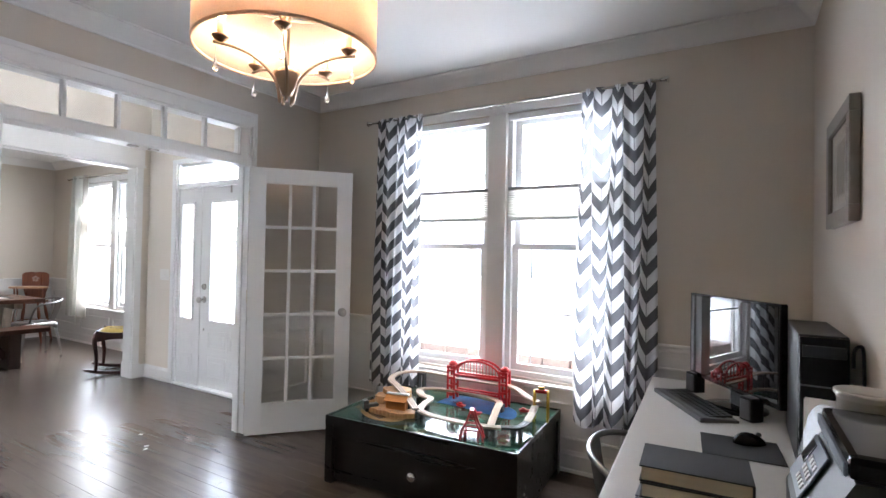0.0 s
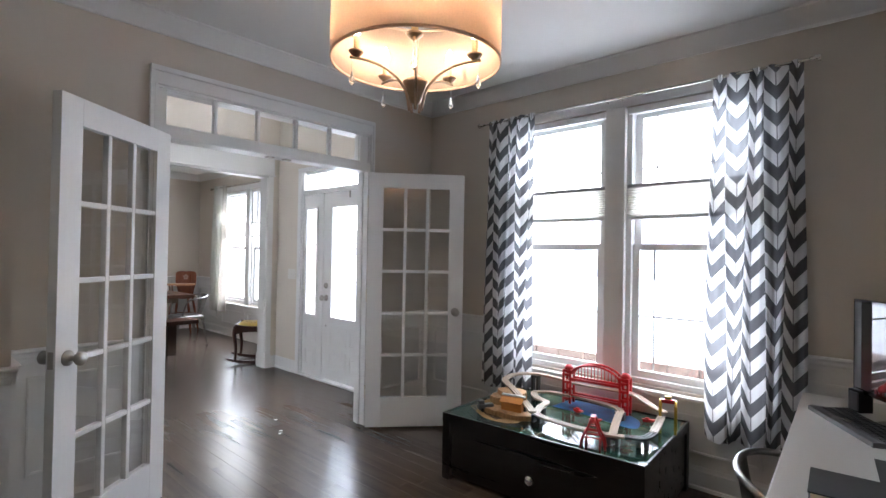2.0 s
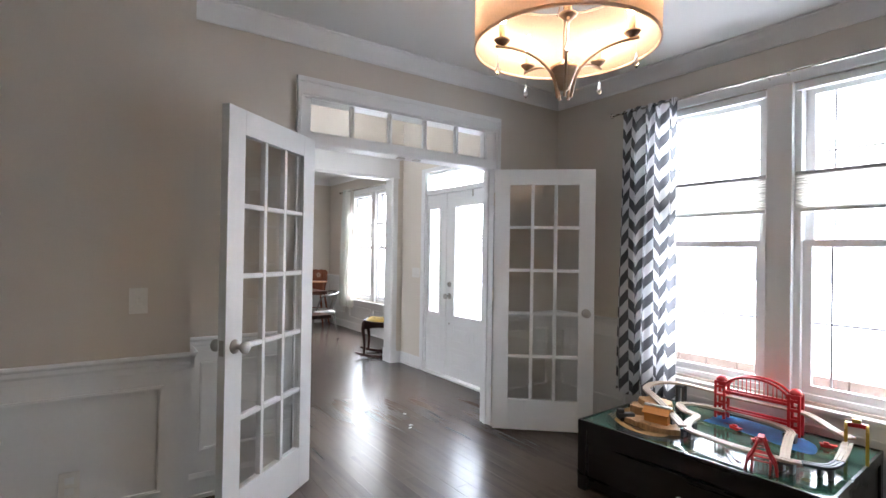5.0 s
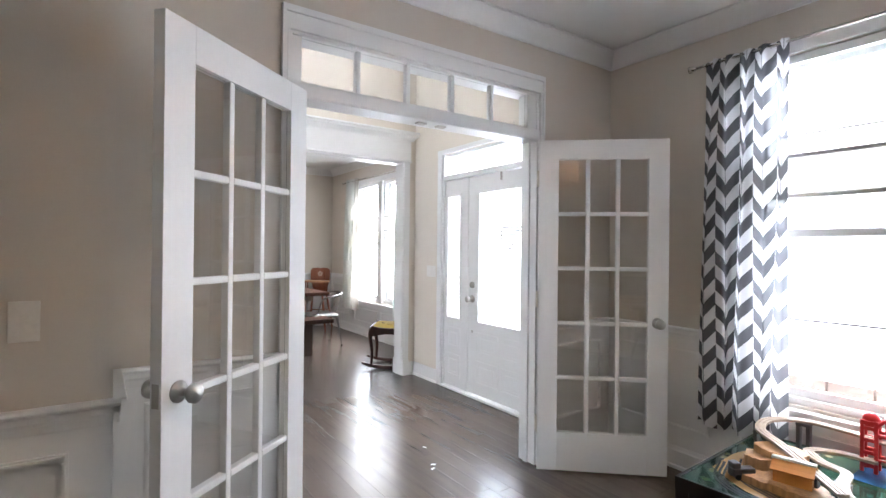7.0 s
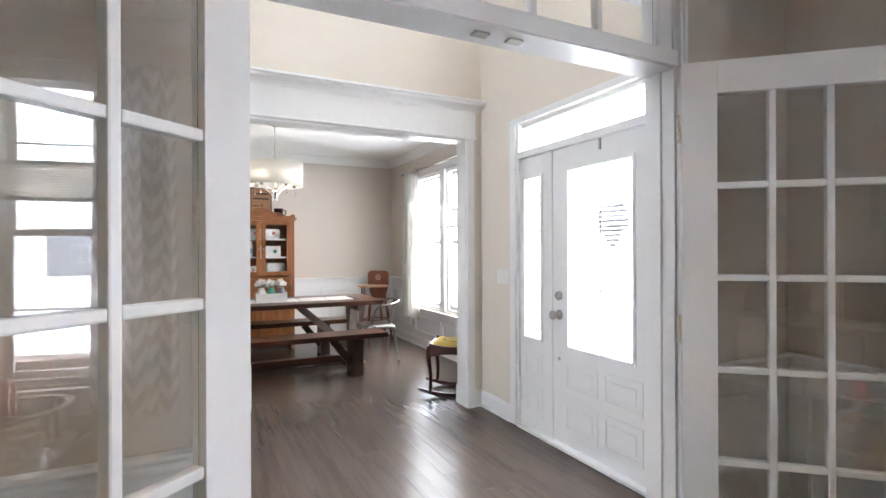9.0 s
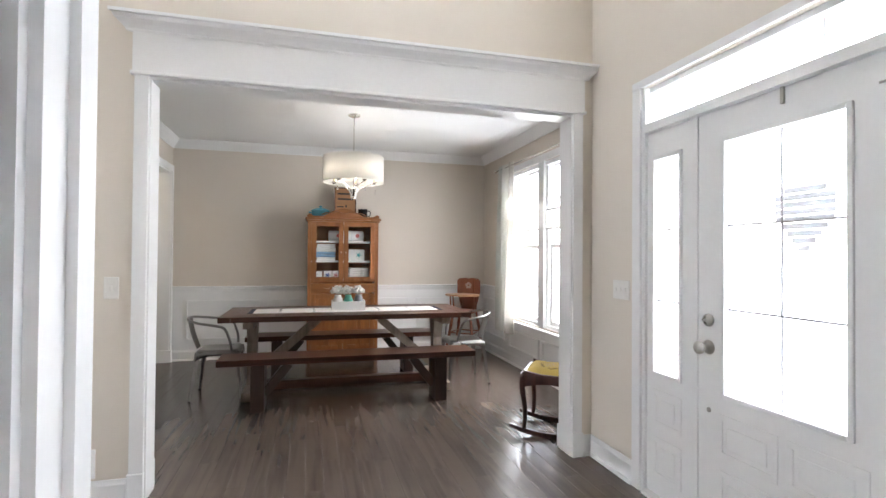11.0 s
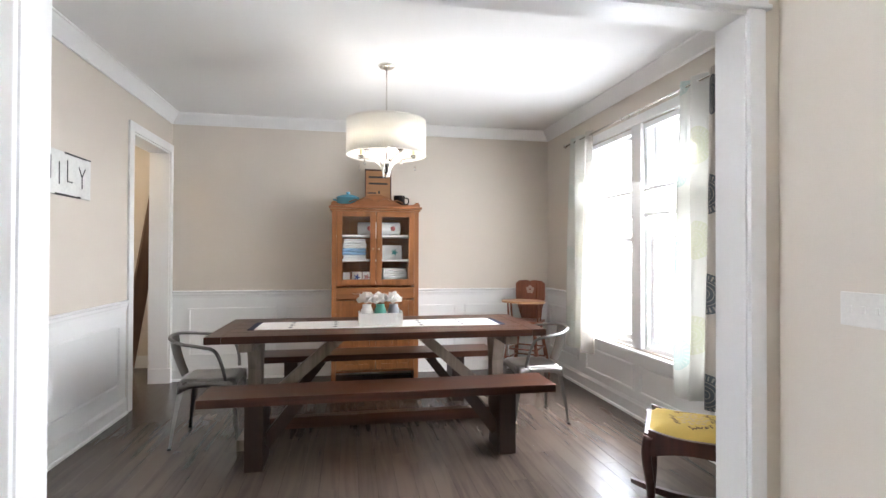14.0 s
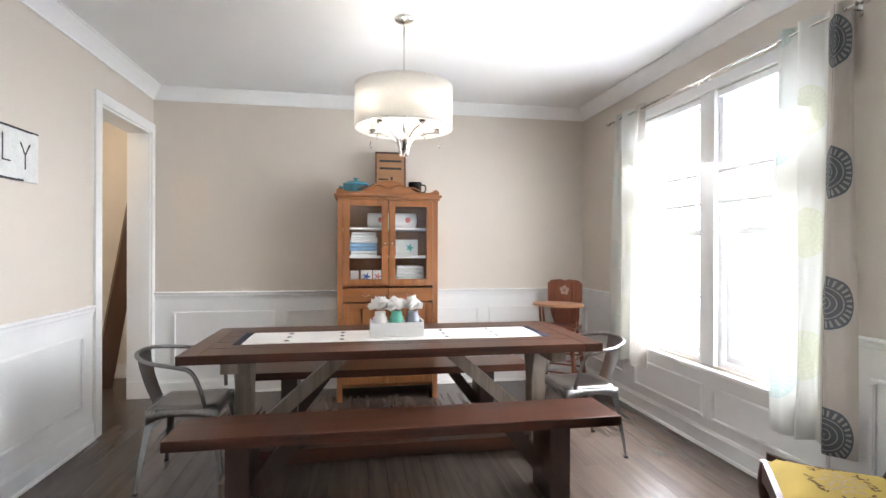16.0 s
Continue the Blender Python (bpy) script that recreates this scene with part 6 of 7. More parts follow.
# ---- farmhouse table ----
tb = thing("dining_table", pose(-8.27, 3.905, 0), "dark-stained wooden farmhouse dining table with grey trestle legs", "table")
for k in range(5):
    w = 0.92 / 5
    one_box("top_board", (-0.46 + w * k + 0.001, -0.46 + w * (k + 1) - 0.001, -1.06, 1.06, 0.722, 0.77), M_WALNUT, tb, 0.003)
for s in (-1, 1):
    one_box("breadboard_end", (-0.46, 0.46, *sorted((s * 1.062, s * 1.165)), 0.722, 0.77), M_WALNUT, tb, 0.003)
    y = s * 0.92
    one_box("top_bearer", (-0.40, 0.40, y - 0.045, y + 0.045, 0.655, 0.7215), M_GREYWOOD, tb, 0.004)
    one_box("foot", (-0.39, 0.39, y - 0.055, y + 0.055, 0.0, 0.075), M_GREYWOOD, tb, 0.006)
    bm = bmesh.new()
    prism(bm, [(-0.06, 0.075), (0.06, 0.075), (0.06, 0.47), (0.11, 0.655), (-0.11, 0.655), (-0.06, 0.47)], 0.09, Matrix.Translation((0.0, y - 0.045, 0)))
    part("trestle_leg", bm, M_GREYWOOD, tb)
    bm = bmesh.new()
    a, b = Vector((0, s * 0.86, 0.20)), Vector((0, s * 0.30, 0.69))
    d = (b - a).normalized()
    n = Vector((0, -d.z, d.y)) * 0.04
    vs = [bm.verts.new(p + q + Vector((x, 0, 0))) for x in (-0.04, 0.04) for p, q in ((a, n), (a, -n), (b, -n), (b, n))]
    for f in ((0, 1, 2, 3), (7, 6, 5, 4), (0, 4, 5, 1), (1, 5, 6, 2), (2, 6, 7, 3), (3, 7, 4, 0)):
        bm.faces.new([vs[i] for i in f])
    part("brace", bm, M_GREYWOOD, tb)
one_box("stretcher", (-0.04, 0.04, -0.865, 0.865, 0.012, 0.095), M_WALNUT, tb, 0.004)


def bench(m, half, label):
    b = thing("bench", m, label, "bench", "dining benches")
    bm = bmesh.new()
    box(bm, -0.165, 0.165, -half, half, 0.40, 0.452, 0.005)
    for v in bm.verts:
        v.co.x += 0.004 * math.sin(7 * v.co.y)
    part("seat", bm, M_WALNUT, b)
    for s in (-1, 1):
        y = s * (half - 0.32)
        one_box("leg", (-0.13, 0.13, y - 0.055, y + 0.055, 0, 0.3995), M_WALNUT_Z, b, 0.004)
        bm = bmesh.new()
        p, q = Vector((0, y - s * 0.05, 0.13)), Vector((0, y - s * 0.25, 0.385))
        d = (q - p).normalized()
        n = Vector((0, -d.z, d.y)) * 0.038
        vs = [bm.verts.new(u + w + Vector((x, 0, 0))) for x in (-0.04, 0.04) for u, w in ((p, n), (p, -n), (q, -n), (q, n))]
        for f in ((0, 1, 2, 3), (7, 6, 5, 4), (0, 4, 5, 1), (1, 5, 6, 2), (2, 6, 7, 3), (3, 7, 4, 0)):
            bm.faces.new([vs[i] for i in f])
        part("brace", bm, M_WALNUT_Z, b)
    return b


bench(pose(-7.665, 3.895, 0), 1.115, "long dark-stained wooden bench in front of the dining table")
bench(pose(-8.87, 3.90, 0), 1.04, "long dark-stained wooden bench behind the dining table")
steel_chair(pose(-8.21, 2.705, 0), CH + " at the table's end")
steel_chair(pose(-8.23, 5.115, 0, 0, 0, 180), CH + " at the table's end")


# ---- on the table ----
rn = thing("table_runner", pose(-8.27, 3.90, 0.771), "white linen table runner with slate prints and navy ends", "table runner")
one_box("cloth", (-0.19, 0.19, -0.90, 0.90, 0, 0.003), M_RUNNER, rn, 0.001)
for s in (-1, 1):
    one_box("navy_end", (-0.195, 0.195, *sorted((s * 0.9005, s * 0.945)), 0, 0.0035), M_NAVY, rn, 0.001)
for y in (-0.66, -0.34, 0.30, 0.62):
    for x in (-0.12, 0.0, 0.12):
        bm = bmesh.new()
        prism(bm, [(-0.028, 0.0), (0.0, -0.018), (0.028, 0.0), (0.0, 0.018)], 0.0008, Matrix.Translation((x, y, 0.0042)) @ Matrix.Rotation(math.pi / 2, 4, "X"))
        part("printed_motif", bm, M_INK, rn)
pb2 = thing("planter_box", pose(-8.24, 3.895, 0.7745), "whitewashed wooden box holding three painted jars", "planter")
for q in ((-0.07, 0.07, -0.165, 0.165, 0, 0.01), (-0.07, -0.058, -0.165, 0.165, 0.0105, 0.088), (0.058, 0.07, -0.165, 0.165, 0.0105, 0.088), (-0.0575, 0.0575, -0.165, -0.153, 0.0105, 0.098), (-0.0575, 0.0575, 0.153, 0.165, 0.0105, 0.098)):
    one_box("board", q, M_PLANTER, pb2, 0.0015)
rr = random.Random(8)
for k, (y, mat, nm) in enumerate(((-0.102, M_MILK, "white"), (0.0, M_TEAL, "teal"), (0.102, M_SLATE, "slate grey"))):
    jr = thing("mason_jar", pose(-8.24, 3.895 + y, 0.786), nm + " painted mason jar with white paper flowers", "jar", "painted jars")
    bm = bmesh.new()
    lathe(bm, [(0, 0), (0.04, 0), (0.045, 0.006), (0.045, 0.10), (0.034, 0.118), (0.034, 0.14), (0.030, 0.14), (0.030, 0.118), (0.04, 0.1), (0.04, 0.01), (0, 0.01)], seg=24)
    part("glass", bm, mat, jr)
    for c in range(5):
        bm = bmesh.new()
        a = 2 * math.pi * c / 5 + k
        o = Vector((0.03 * math.cos(a), 0.03 * math.sin(a), 0.158 + 0.012 * (c % 2))) if c else Vector((0, 0, 0.18))
        for p in range(16):
            th, ph = rr.uniform(0, 2 * math.pi), rr.uniform(0.1, 1.5)
            d = Vector((math.cos(th) * math.sin(ph), math.sin(th) * math.sin(ph), math.cos(ph)))
            s1 = d.orthogonal().normalized()
            s2 = d.cross(s1)
            ln, wd = rr.uniform(0.050, 0.070), rr.uniform(0.020, 0.030)
            vs = [bm.verts.new(o + q) for q in (s1 * 0.002, d * ln * 0.55 + s1 * wd + s2 * 0.004, d * ln + s2 * rr.uniform(-0.008, 0.008), d * ln * 0.55 - s1 * wd + s2 * 0.004)]
            bm.faces.new(vs)
        part("flower", bm, M_PETAL, jr, "white ruffled paper flower")


# ---- oak china cabinet ----
CBX = NX + 0.035
cb = thing("china_cabinet", pose(CBX, 3.92, 0), "golden oak china cabinet with two glazed doors and a carved crest", "cabinet")
d0, w0 = 0.42, 0.435
for s in (-1, 1):
    one_box("side_panel", (0, d0, *sorted((s * w0, s * (w0 - 0.022))), 0.0, 1.765), M_OAK, cb, 0.002)
    one_box("front_stile", (d0, d0 + 0.02, *sorted((s * w0, s * (w0 - 0.045))), 0.0, 1.765), M_OAK, cb, 0.002)
one_box("back_board", (0.0, 0.012, -w0 + 0.022, w0 - 0.022, 0.1, 1.765), M_OAK, cb)
for z in (0.12, 0.99, 1.735):
    one_box("carcass_shelf", (0.012, d0, -w0 + 0.022, w0 - 0.022, z, z + 0.022), M_OAK_Y, cb)
for z in (1.235, 1.485):
    one_box("shelf", (0.012, d0 - 0.03, -w0 + 0.023, w0 - 0.023, z, z + 0.018), M_MILK, cb, 0, "white painted shelf")
one_box("top_board", (-0.0, d0 + 0.05, -w0 - 0.03, w0 + 0.03, 1.765, 1.79), M_OAK_Y, cb, 0.006)
one_box("cornice", (0.0, d0 + 0.035, -w0 - 0.015, w0 + 0.015, 1.742, 1.764), M_OAK_Y, cb, 0.005)
bm = bmesh.new()
n = 40
crest = []
for k in range(n + 1):
    u = k / n * 2 - 1
    z = 0.02 + 0.1 * max(0.0, math.cos(min(abs(u) * 2.7, 1.57))) ** 1.2 + 0.03 * math.exp(-((abs(u) - 0.93) / 0.06) ** 2)
    crest.append((u * (w0 + 0.01), 1.791 + z))
prism(bm, [(-w0 - 0.01, 1.791), *crest, (w0 + 0.01, 1.791)], 0.022, Matrix.Translation((d0 + 0.02, 0, 0)) @ Matrix.Rotation(math.pi / 2, 4, "Z"))
cr = part("crest", bm, M_OAK_Y, cb, "shaped oak crest with low carving")
bm = bmesh.new()
for s in (-1, 1):
    tube(bm, bend([(d0 + 0.021, s * 0.02, 1.845), (d0 + 0.023, s * 0.09, 1.87), (d0 + 0.023, s * 0.15, 1.845), (d0 + 0.023, s * 0.21, 1.852), (d0 + 0.021, s * 0.27, 1.83)], 5), 0.006, 6)
part("carving", bm, M_OAK_Y, cr)
for s in (-1, 1):
    a, b = sorted((s * 0.004, s * (w0 - 0.047)))
    z0, z1 = 1.0, 1.74
    bm = bmesh.new()
    f = 0.055
    for q in ((a, a + f, z0, z1), (b - f, b, z0, z1), (a + f, b - f, z1 - f, z1), (a + f, b - f, z0, z0 + f)):
        box(bm, d0 + 0.001, d0 + 0.024, q[0], q[1], q[2], q[3], 0.002)
    door = part("door", bm, M_OAK, cb, "glazed oak door")
    g = one_box("glass_pane", (d0 + 0.010, d0 + 0.013, a + f, b - f, z0 + f, z1 - f), M_GLASS, door)
    g.visible_shadow = False
    bm = bmesh.new()
    lathe(bm, [(0, 0), (0.008, 0), (0.006, 0.008), (0.011, 0.014), (0.008, 0.02), (0, 0.021)], seg=14)
    bmesh.ops.transform(bm, matrix=Matrix.Translation((d0 + 0.024, s * 0.03, 1.36)) @ Matrix.Rotation(math.pi / 2, 4, "Y"), verts=bm.verts)
    part("knob", bm, M_BRONZE, door)
    dw2 = one_box("drawer", (d0 + 0.001, d0 + 0.022, a, b, 0.86, 0.975), M_OAK_Y, cb, 0.004, "oak drawer front")
    bm = bmesh.new()
    tube(bm, bend([(d0 + 0.022, (a + b) / 2 - 0.035, 0.92), (d0 + 0.036, (a + b) / 2 - 0.02, 0.912), (d0 + 0.036, (a + b) / 2 + 0.02, 0.912), (d0 + 0.022, (a + b) / 2 + 0.035, 0.92)], 4), 0.004, 8)
    part("pull", bm, M_BRONZE, dw2)
    bm = bmesh.new()
    z0, z1 = 0.15, 0.845
    for q in ((a, a + f, z0, z1), (b - f, b, z0, z1), (a + f, b - f, z1 - f, z1), (a + f, b - f, z0, z0 + f)):
        box(bm, d0 + 0.001, d0 + 0.022, q[0], q[1], q[2], q[3], 0.002)
    box(bm, d0 + 0.001, d0 + 0.012, a + f, b - f, z0 + f, z1 - f)
    box(bm, d0 + 0.001, d0 + 0.021, (a + b) / 2 - 0.025, (a + b) / 2 + 0.025, z0 + f, z1 - f, 0.002)
    part("lower_door", bm, M_OAK, cb, "panelled oak door")


def folded(name, x, y, z, w, d, h, mat, label, group="folded linens"):
    """A folded cloth: rounded layers at the front edge."""
    t = thing(name, pose(x, y, z), label, "linen", group)
    layers = max(1, round(h / 0.03))
    bm = bmesh.new()
    for k in range(layers):
        box(bm, -d / 2, d / 2 - 0.004 * (k % 2), -w / 2 + 0.003 * (k % 2), w / 2, h * k / layers + 0.0005, h * (k + 1) / layers - 0.001, min(0.012, h / layers * 0.42))
    part("cloth", bm, mat, t)


SX = CBX + 0.24
ql = thing("rolled_quilt", pose(SX, 3.98, 1.5035), "rolled white quilt with small red prints", "linen")
bm = bmesh.new()
tube(bm, [(0.03, -0.24, 0.07), (0.03, -0.23, 0.07), (0.03, 0.19, 0.068), (0.03, 0.2, 0.068)], [0.05, 0.066, 0.068, 0.05], 20)
roll = part("roll", bm, M_TOWEL, ql)
for y in (-0.12, 0.12):
    bm = bmesh.new()
    lathe(bm, [(0, 0), (0.026, 0), (0.022, 0.004), (0, 0.005)], seg=10)
    bmesh.ops.transform(bm, matrix=Matrix.Translation((0.096, y, 0.07)) @ Matrix.Rotation(math.pi / 2, 4, "Y"), verts=bm.verts)
    part("red_print", bm, surface("faded_red_print", (0.55, 0.16, 0.16), 0.9, var=0.2), roll)
folded("folded_towel", SX, 3.71, 1.2535, 0.23, 0.24, 0.045, M_TOWEL, "folded white towel on a cabinet shelf")
folded("folded_towel", SX, 3.705, 1.299, 0.24, 0.24, 0.07, M_BLUETOWEL, "folded pale blue towel on a white one")
folded("folded_towel", SX, 3.71, 1.3695, 0.24, 0.24, 0.05, M_TOWEL, "folded white towel on a blue one")
folded("folded_towel", SX, 3.71, 1.42, 0.22, 0.23, 0.045, M_TOWEL, "folded white towel at the top of a stack")
folded("folded_linen", SX, 4.12, 1.0125, 0.25, 0.24, 0.05, M_TOWEL, "folded white table linen on the cabinet's base")
folded("folded_linen", SX, 4.12, 1.063, 0.25, 0.24, 0.05, M_TOWEL, "folded white table linen in a stack")
folded("folded_linen", SX, 4.12, 1.1135, 0.24, 0.24, 0.05, M_TOWEL, "folded white table linen at the top of a stack")
M_BLOT = {"blue": surface("blue_print_blot", (0.05, 0.10, 0.38), 0.8), "red": surface("rose_print_blot", (0.50, 0.20, 0.20), 0.8), "teal": surface("teal_print_blot", (0.05, 0.36, 0.36), 0.8)}
for y, z, w, h, colour in ((3.735, 1.0125, 0.10, 0.115, "blue"), (3.835, 1.0125, 0.085, 0.115, "red"), (4.12, 1.2535, 0.15, 0.15, "teal"), (4.03, 1.2535, 0.07, 0.15, None), (3.63, 1.0125, 0.07, 0.11, None), (3.955, 1.2535, 0.04, 0.15, None)):
    cd = thing("print_card", pose(SX + 0.06, y, z, 0, -9, 0), "small white card" + (" with a " + colour + " painted blot" if colour else " leaning inside the cabinet"), "card", "cards")
    one_box("card", (-0.005, 0.0, -w / 2, w / 2, 0.0, h), M_WHITEPAPER, cd, 0.001)
    if colour:
        bm = bmesh.new()
        pts = [(0.024 + 0.012 * math.cos(5 * a)) for a in [2 * math.pi * k / 30 for k in range(30)]]
        prism(bm, [(p * math.cos(2 * math.pi * k / 30), h * 0.5 + p * math.sin(2 * math.pi * k / 30)) for k, p in enumerate(pts)], 0.0008, Matrix.Translation((0.0012, 0, 0)) @ Matrix.Rotation(math.pi / 2, 4, "Z"))
        part("painted_blot", bm, M_BLOT[colour], cd)

# on top of the cabinet
TZ = 1.791
pot = thing("enamel_pot", pose(CBX + 0.25, 3.64, TZ), "pale blue enamel casserole with a lid on the cabinet", "pot")
bm = bmesh.new()
lathe(bm, [(0, 0), (0.085, 0), (0.105, 0.02), (0.112, 0.095), (0.118, 0.10), (0.10, 0.10)], seg=32)
part("pan", bm, M_ENAMEL, pot)
bm = bmesh.new()
lathe(bm, [(0.117, 0.1005), (0.112, 0.108), (0.06, 0.128), (0.012, 0.134), (0.012, 0.142), (0.022, 0.15), (0.02, 0.16), (0, 0.163)], seg=32)
part("lid", bm, M_ENAMEL, pot)
for s in (-1, 1):
    bm = bmesh.new()
    tube(bm, bend([(0.02, s * 0.108, 0.07), (0.03, s * 0.14, 0.078), (-0.03, s * 0.14, 0.078), (-0.02, s * 0.108, 0.07)], 5), 0.007, 8)
    part("handle", bm, M_ENAMEL, pot)
mg = thing("enamel_mug", pose(CBX + 0.27, 4.17, TZ), "black enamel mug standing on a white saucer", "mug")
bm = bmesh.new()
lathe(bm, [(0, 0), (0.05, 0.0), (0.09, 0.022), (0.088, 0.024), (0.05, 0.006), (0, 0.006)], seg=28)
part("saucer", bm, M_MILK, mg, "white saucer")
bm = bmesh.new()
lathe(bm, [(0, 0.007), (0.05, 0.007), (0.058, 0.02), (0.06, 0.125), (0.064, 0.13), (0.057, 0.13), (0.054, 0.02), (0, 0.014)], seg=28)
part("cup", bm, M_BLACKENAMEL, mg)
bm = bmesh.new()
tube(bm, bend([(0.0, 0.058, 0.11), (0.0, 0.095, 0.10), (0.0, 0.092, 0.05), (0.0, 0.057, 0.04)], 6), 0.007, 8)
part("handle", bm, M_BLACKENAMEL, mg)
wsn = thing("wooden_plaque", pose(CBX + 0.16, 3.955, TZ, 0, -6, 0), "brown wooden plaque with burnt lettering, leaning on the wall", "sign")
one_box("board", (0, 0.016, -0.135, 0.135, 0, 0.42), wood("toffee_brown_board", (0.20, 0.09, 0.035), (0.34, 0.17, 0.075), 0.5, along=1, scale=1.1), wsn, 0.003)
bm = bmesh.new()
for q in ((-0.14, 0.14, 0.41, 0.425), (-0.14, 0.14, -0.0, 0.012), (-0.14, -0.128, 0.0125, 0.4095), (0.128, 0.14, 0.0125, 0.4095)):
    box(bm, 0.010, 0.022, q[0], q[1], q[2], q[3])
part("edge", bm, M_MAHOG, wsn)
for z, ya, yb, h in ((0.16, -0.11, -0.02, 0.014), (0.16, 0.0, 0.02, 0.03), (0.105, -0.11, -0.04, 0.016), (0.10, 0.0, 0.03, 0.024), (0.045, -0.06, 0.1, 0.012), (0.26, -0.1, 0.1, 0.02), (0.33, -0.1, 0.1, 0.02)):
    one_box("lettering_bar", (0.0162, 0.0176, ya, yb, z, z + h), M_LETTER, wsn)


# ---- high chair in the corner ----
hc = thing("high_chair", pose(-9.52, 5.54, 0, 0, 0, -38), "antique red-brown wooden high chair with a tray", "high chair")
bm = bmesh.new()
box(bm, -0.15, 0.17, -0.165, 0.165, 0.575, 0.605, 0.01)
part("seat", bm, M_MAPLE, hc)
for sx in (-1, 1):
    for sy in (-1, 1):
        bm = bmesh.new()
        a, b = Vector((sx * 0.12, sy * 0.12, 0.576)), Vector((sx * 0.20, sy * 0.20, 0))
        tube(bm, [a.lerp(b, k / 10) for k in range(11)], [0.014, 0.016, 0.019, 0.022, 0.018, 0.021, 0.023, 0.021, 0.018, 0.014, 0.012], 10)
        part("leg", bm, M_MAPLE, hc)
for z, f in ((0.20, 0.65), (0.31, 0.46)):
    for p, q in (((1, 1), (1, -1)), ((-1, 1), (-1, -1)), ((1, 1), (-1, 1)), ((1, -1), (-1, -1))):
        bm = bmesh.new()
        k = 0.12 + 0.08 * f
        tube(bm, [(p[0] * k, p[1] * k, z), (q[0] * k, q[1] * k, z)], 0.009, 8)
        part("stretcher", bm, M_MAPLE, hc)
bm = bmesh.new()
prism(bm, [(-0.10, 0.606), (0.10, 0.606), (0.13, 0.70), (0.165, 0.83), (0.165, 0.99), (0.13, 1.02), (0.04, 1.03), (0, 1.018), (-0.04, 1.03), (-0.13, 1.02), (-0.165, 0.99), (-0.165, 0.83), (-0.13, 0.70)], 0.018, Matrix.Translation((-0.135, 0, 0)) @ Matrix.Rotation(math.radians(90), 4, "Z"))
back = part("backrest", bm, M_MAPLE, hc)
bm = bmesh.new()
for k in range(5):
    a = math.pi * (0.1 + 0.4 * k)
    o = Vector((-0.1345, 0.028 * math.cos(a), 0.925 + 0.028 * math.sin(a)))
    vs = [bm.verts.new(o + Vector((0.0, 0.02 * math.cos(t), 0.02 * math.sin(t)))) for t in [2 * math.pi * j / 8 for j in range(8)]]
    bm.faces.new(vs)
    f = bm.faces.new([bm.verts.new(v.co - Vector((0.002, 0, 0))) for v in vs][::-1])
part("painted_flower", bm, surface("faded_flower_paint", (0.42, 0.30, 0.25), 0.6, var=0.3, scale=60), back, "faded white painted flower")
for s in (-1, 1):
    for x in (0.0, 0.1):
        bm = bmesh.new()
        tube(bm, [(x, s * 0.155, 0.60), (x + 0.01, s * 0.165, 0.70), (x + 0.015, s * 0.17, 0.80)], [0.009, 0.012, 0.009], 8)
        part("arm_spindle", bm, M_MAPLE, hc)
bm = bmesh.new()
out = [(0.28 * math.cos(a) * 0.62 + 0.10, 0.235 * math.sin(a)) for a in [2 * math.pi * k / 28 for k in range(28)]]
lo = [bm.verts.new((x, y, 0.80)) for x, y in out]
hi = [bm.verts.new((x, y, 0.822)) for x, y in out]
bm.faces.new(hi)
bm.faces.new(lo[::-1])
for i in range(28):
    bm.faces.new((lo[i], lo[(i + 1) % 28], hi[(i + 1) % 28], hi[i]))
part("tray", bm, wood("worn_light_maple", (0.26, 0.12, 0.06), (0.46, 0.25, 0.14), 0.35, along=1, scale=1.2), hc, "worn lighter wooden tray")


# ---- low rocking chair ----
st = thing("rocking_chair", pose(-6.585, 5.335, 0, 0, 0, 55), "low dark mahogany rocking chair with a yellow needlepoint seat", "rocking chair")
HX, HY = 0.195, 0.205
def dome(x, y):
    k = max(abs(x) / HX, abs(y) / HY)
    return 0.452 + 0.045 * (1 - k ** 5) + 0.012 * (x / HX) ** 2 * (1 if x < 0 else 0.2)
bm = bmesh.new()
n = 14
sheet(bm, [[(HX * (i / n * 2 - 1), HY * (j / n * 2 - 1), dome(HX * (i / n * 2 - 1), HY * (j / n * 2 - 1))) for i in range(n + 1)] for j in range(n + 1)])
cu = part("cushion", bm, M_NEEDLE, st, "yellow needlepoint cushion with a floral wreath")
rr = random.Random(12)
def blot(bm, x, y, r, a, e):
    vs = []
    for k in range(8):
        t = 2 * math.pi * k / 8
        px, py = r * math.cos(t), r * e * math.sin(t)
        qx, qy = x + px * math.cos(a) - py * math.sin(a), y + px * math.sin(a) + py * math.cos(a)
        vs.append(bm.verts.new((qx, qy, dome(qx, qy) + 0.0015)))
    bm.faces.new(vs)
bm = bmesh.new()
for k in range(84):
    a = 2 * math.pi * k / 84
    if math.sin(4 * a) > -0.6:
        blot(bm, 0.095 * math.cos(a) + rr.uniform(-0.012, 0.012), 0.125 * math.sin(a) + rr.uniform(-0.012, 0.012), rr.uniform(0.008, 0.015), rr.uniform(0, 3), 0.38)
part("leaf_wreath", bm, M_LEAF, cu)
bm = bmesh.new()
for k in range(22):
    a = 2.4 * k
    r = 0.018 * math.sqrt(k)
    blot(bm, r * 0.8 * math.cos(a), r * 1.1 * math.sin(a), 0.013, a, 0.8)
part("rose_posy", bm, M_ROSE, cu)
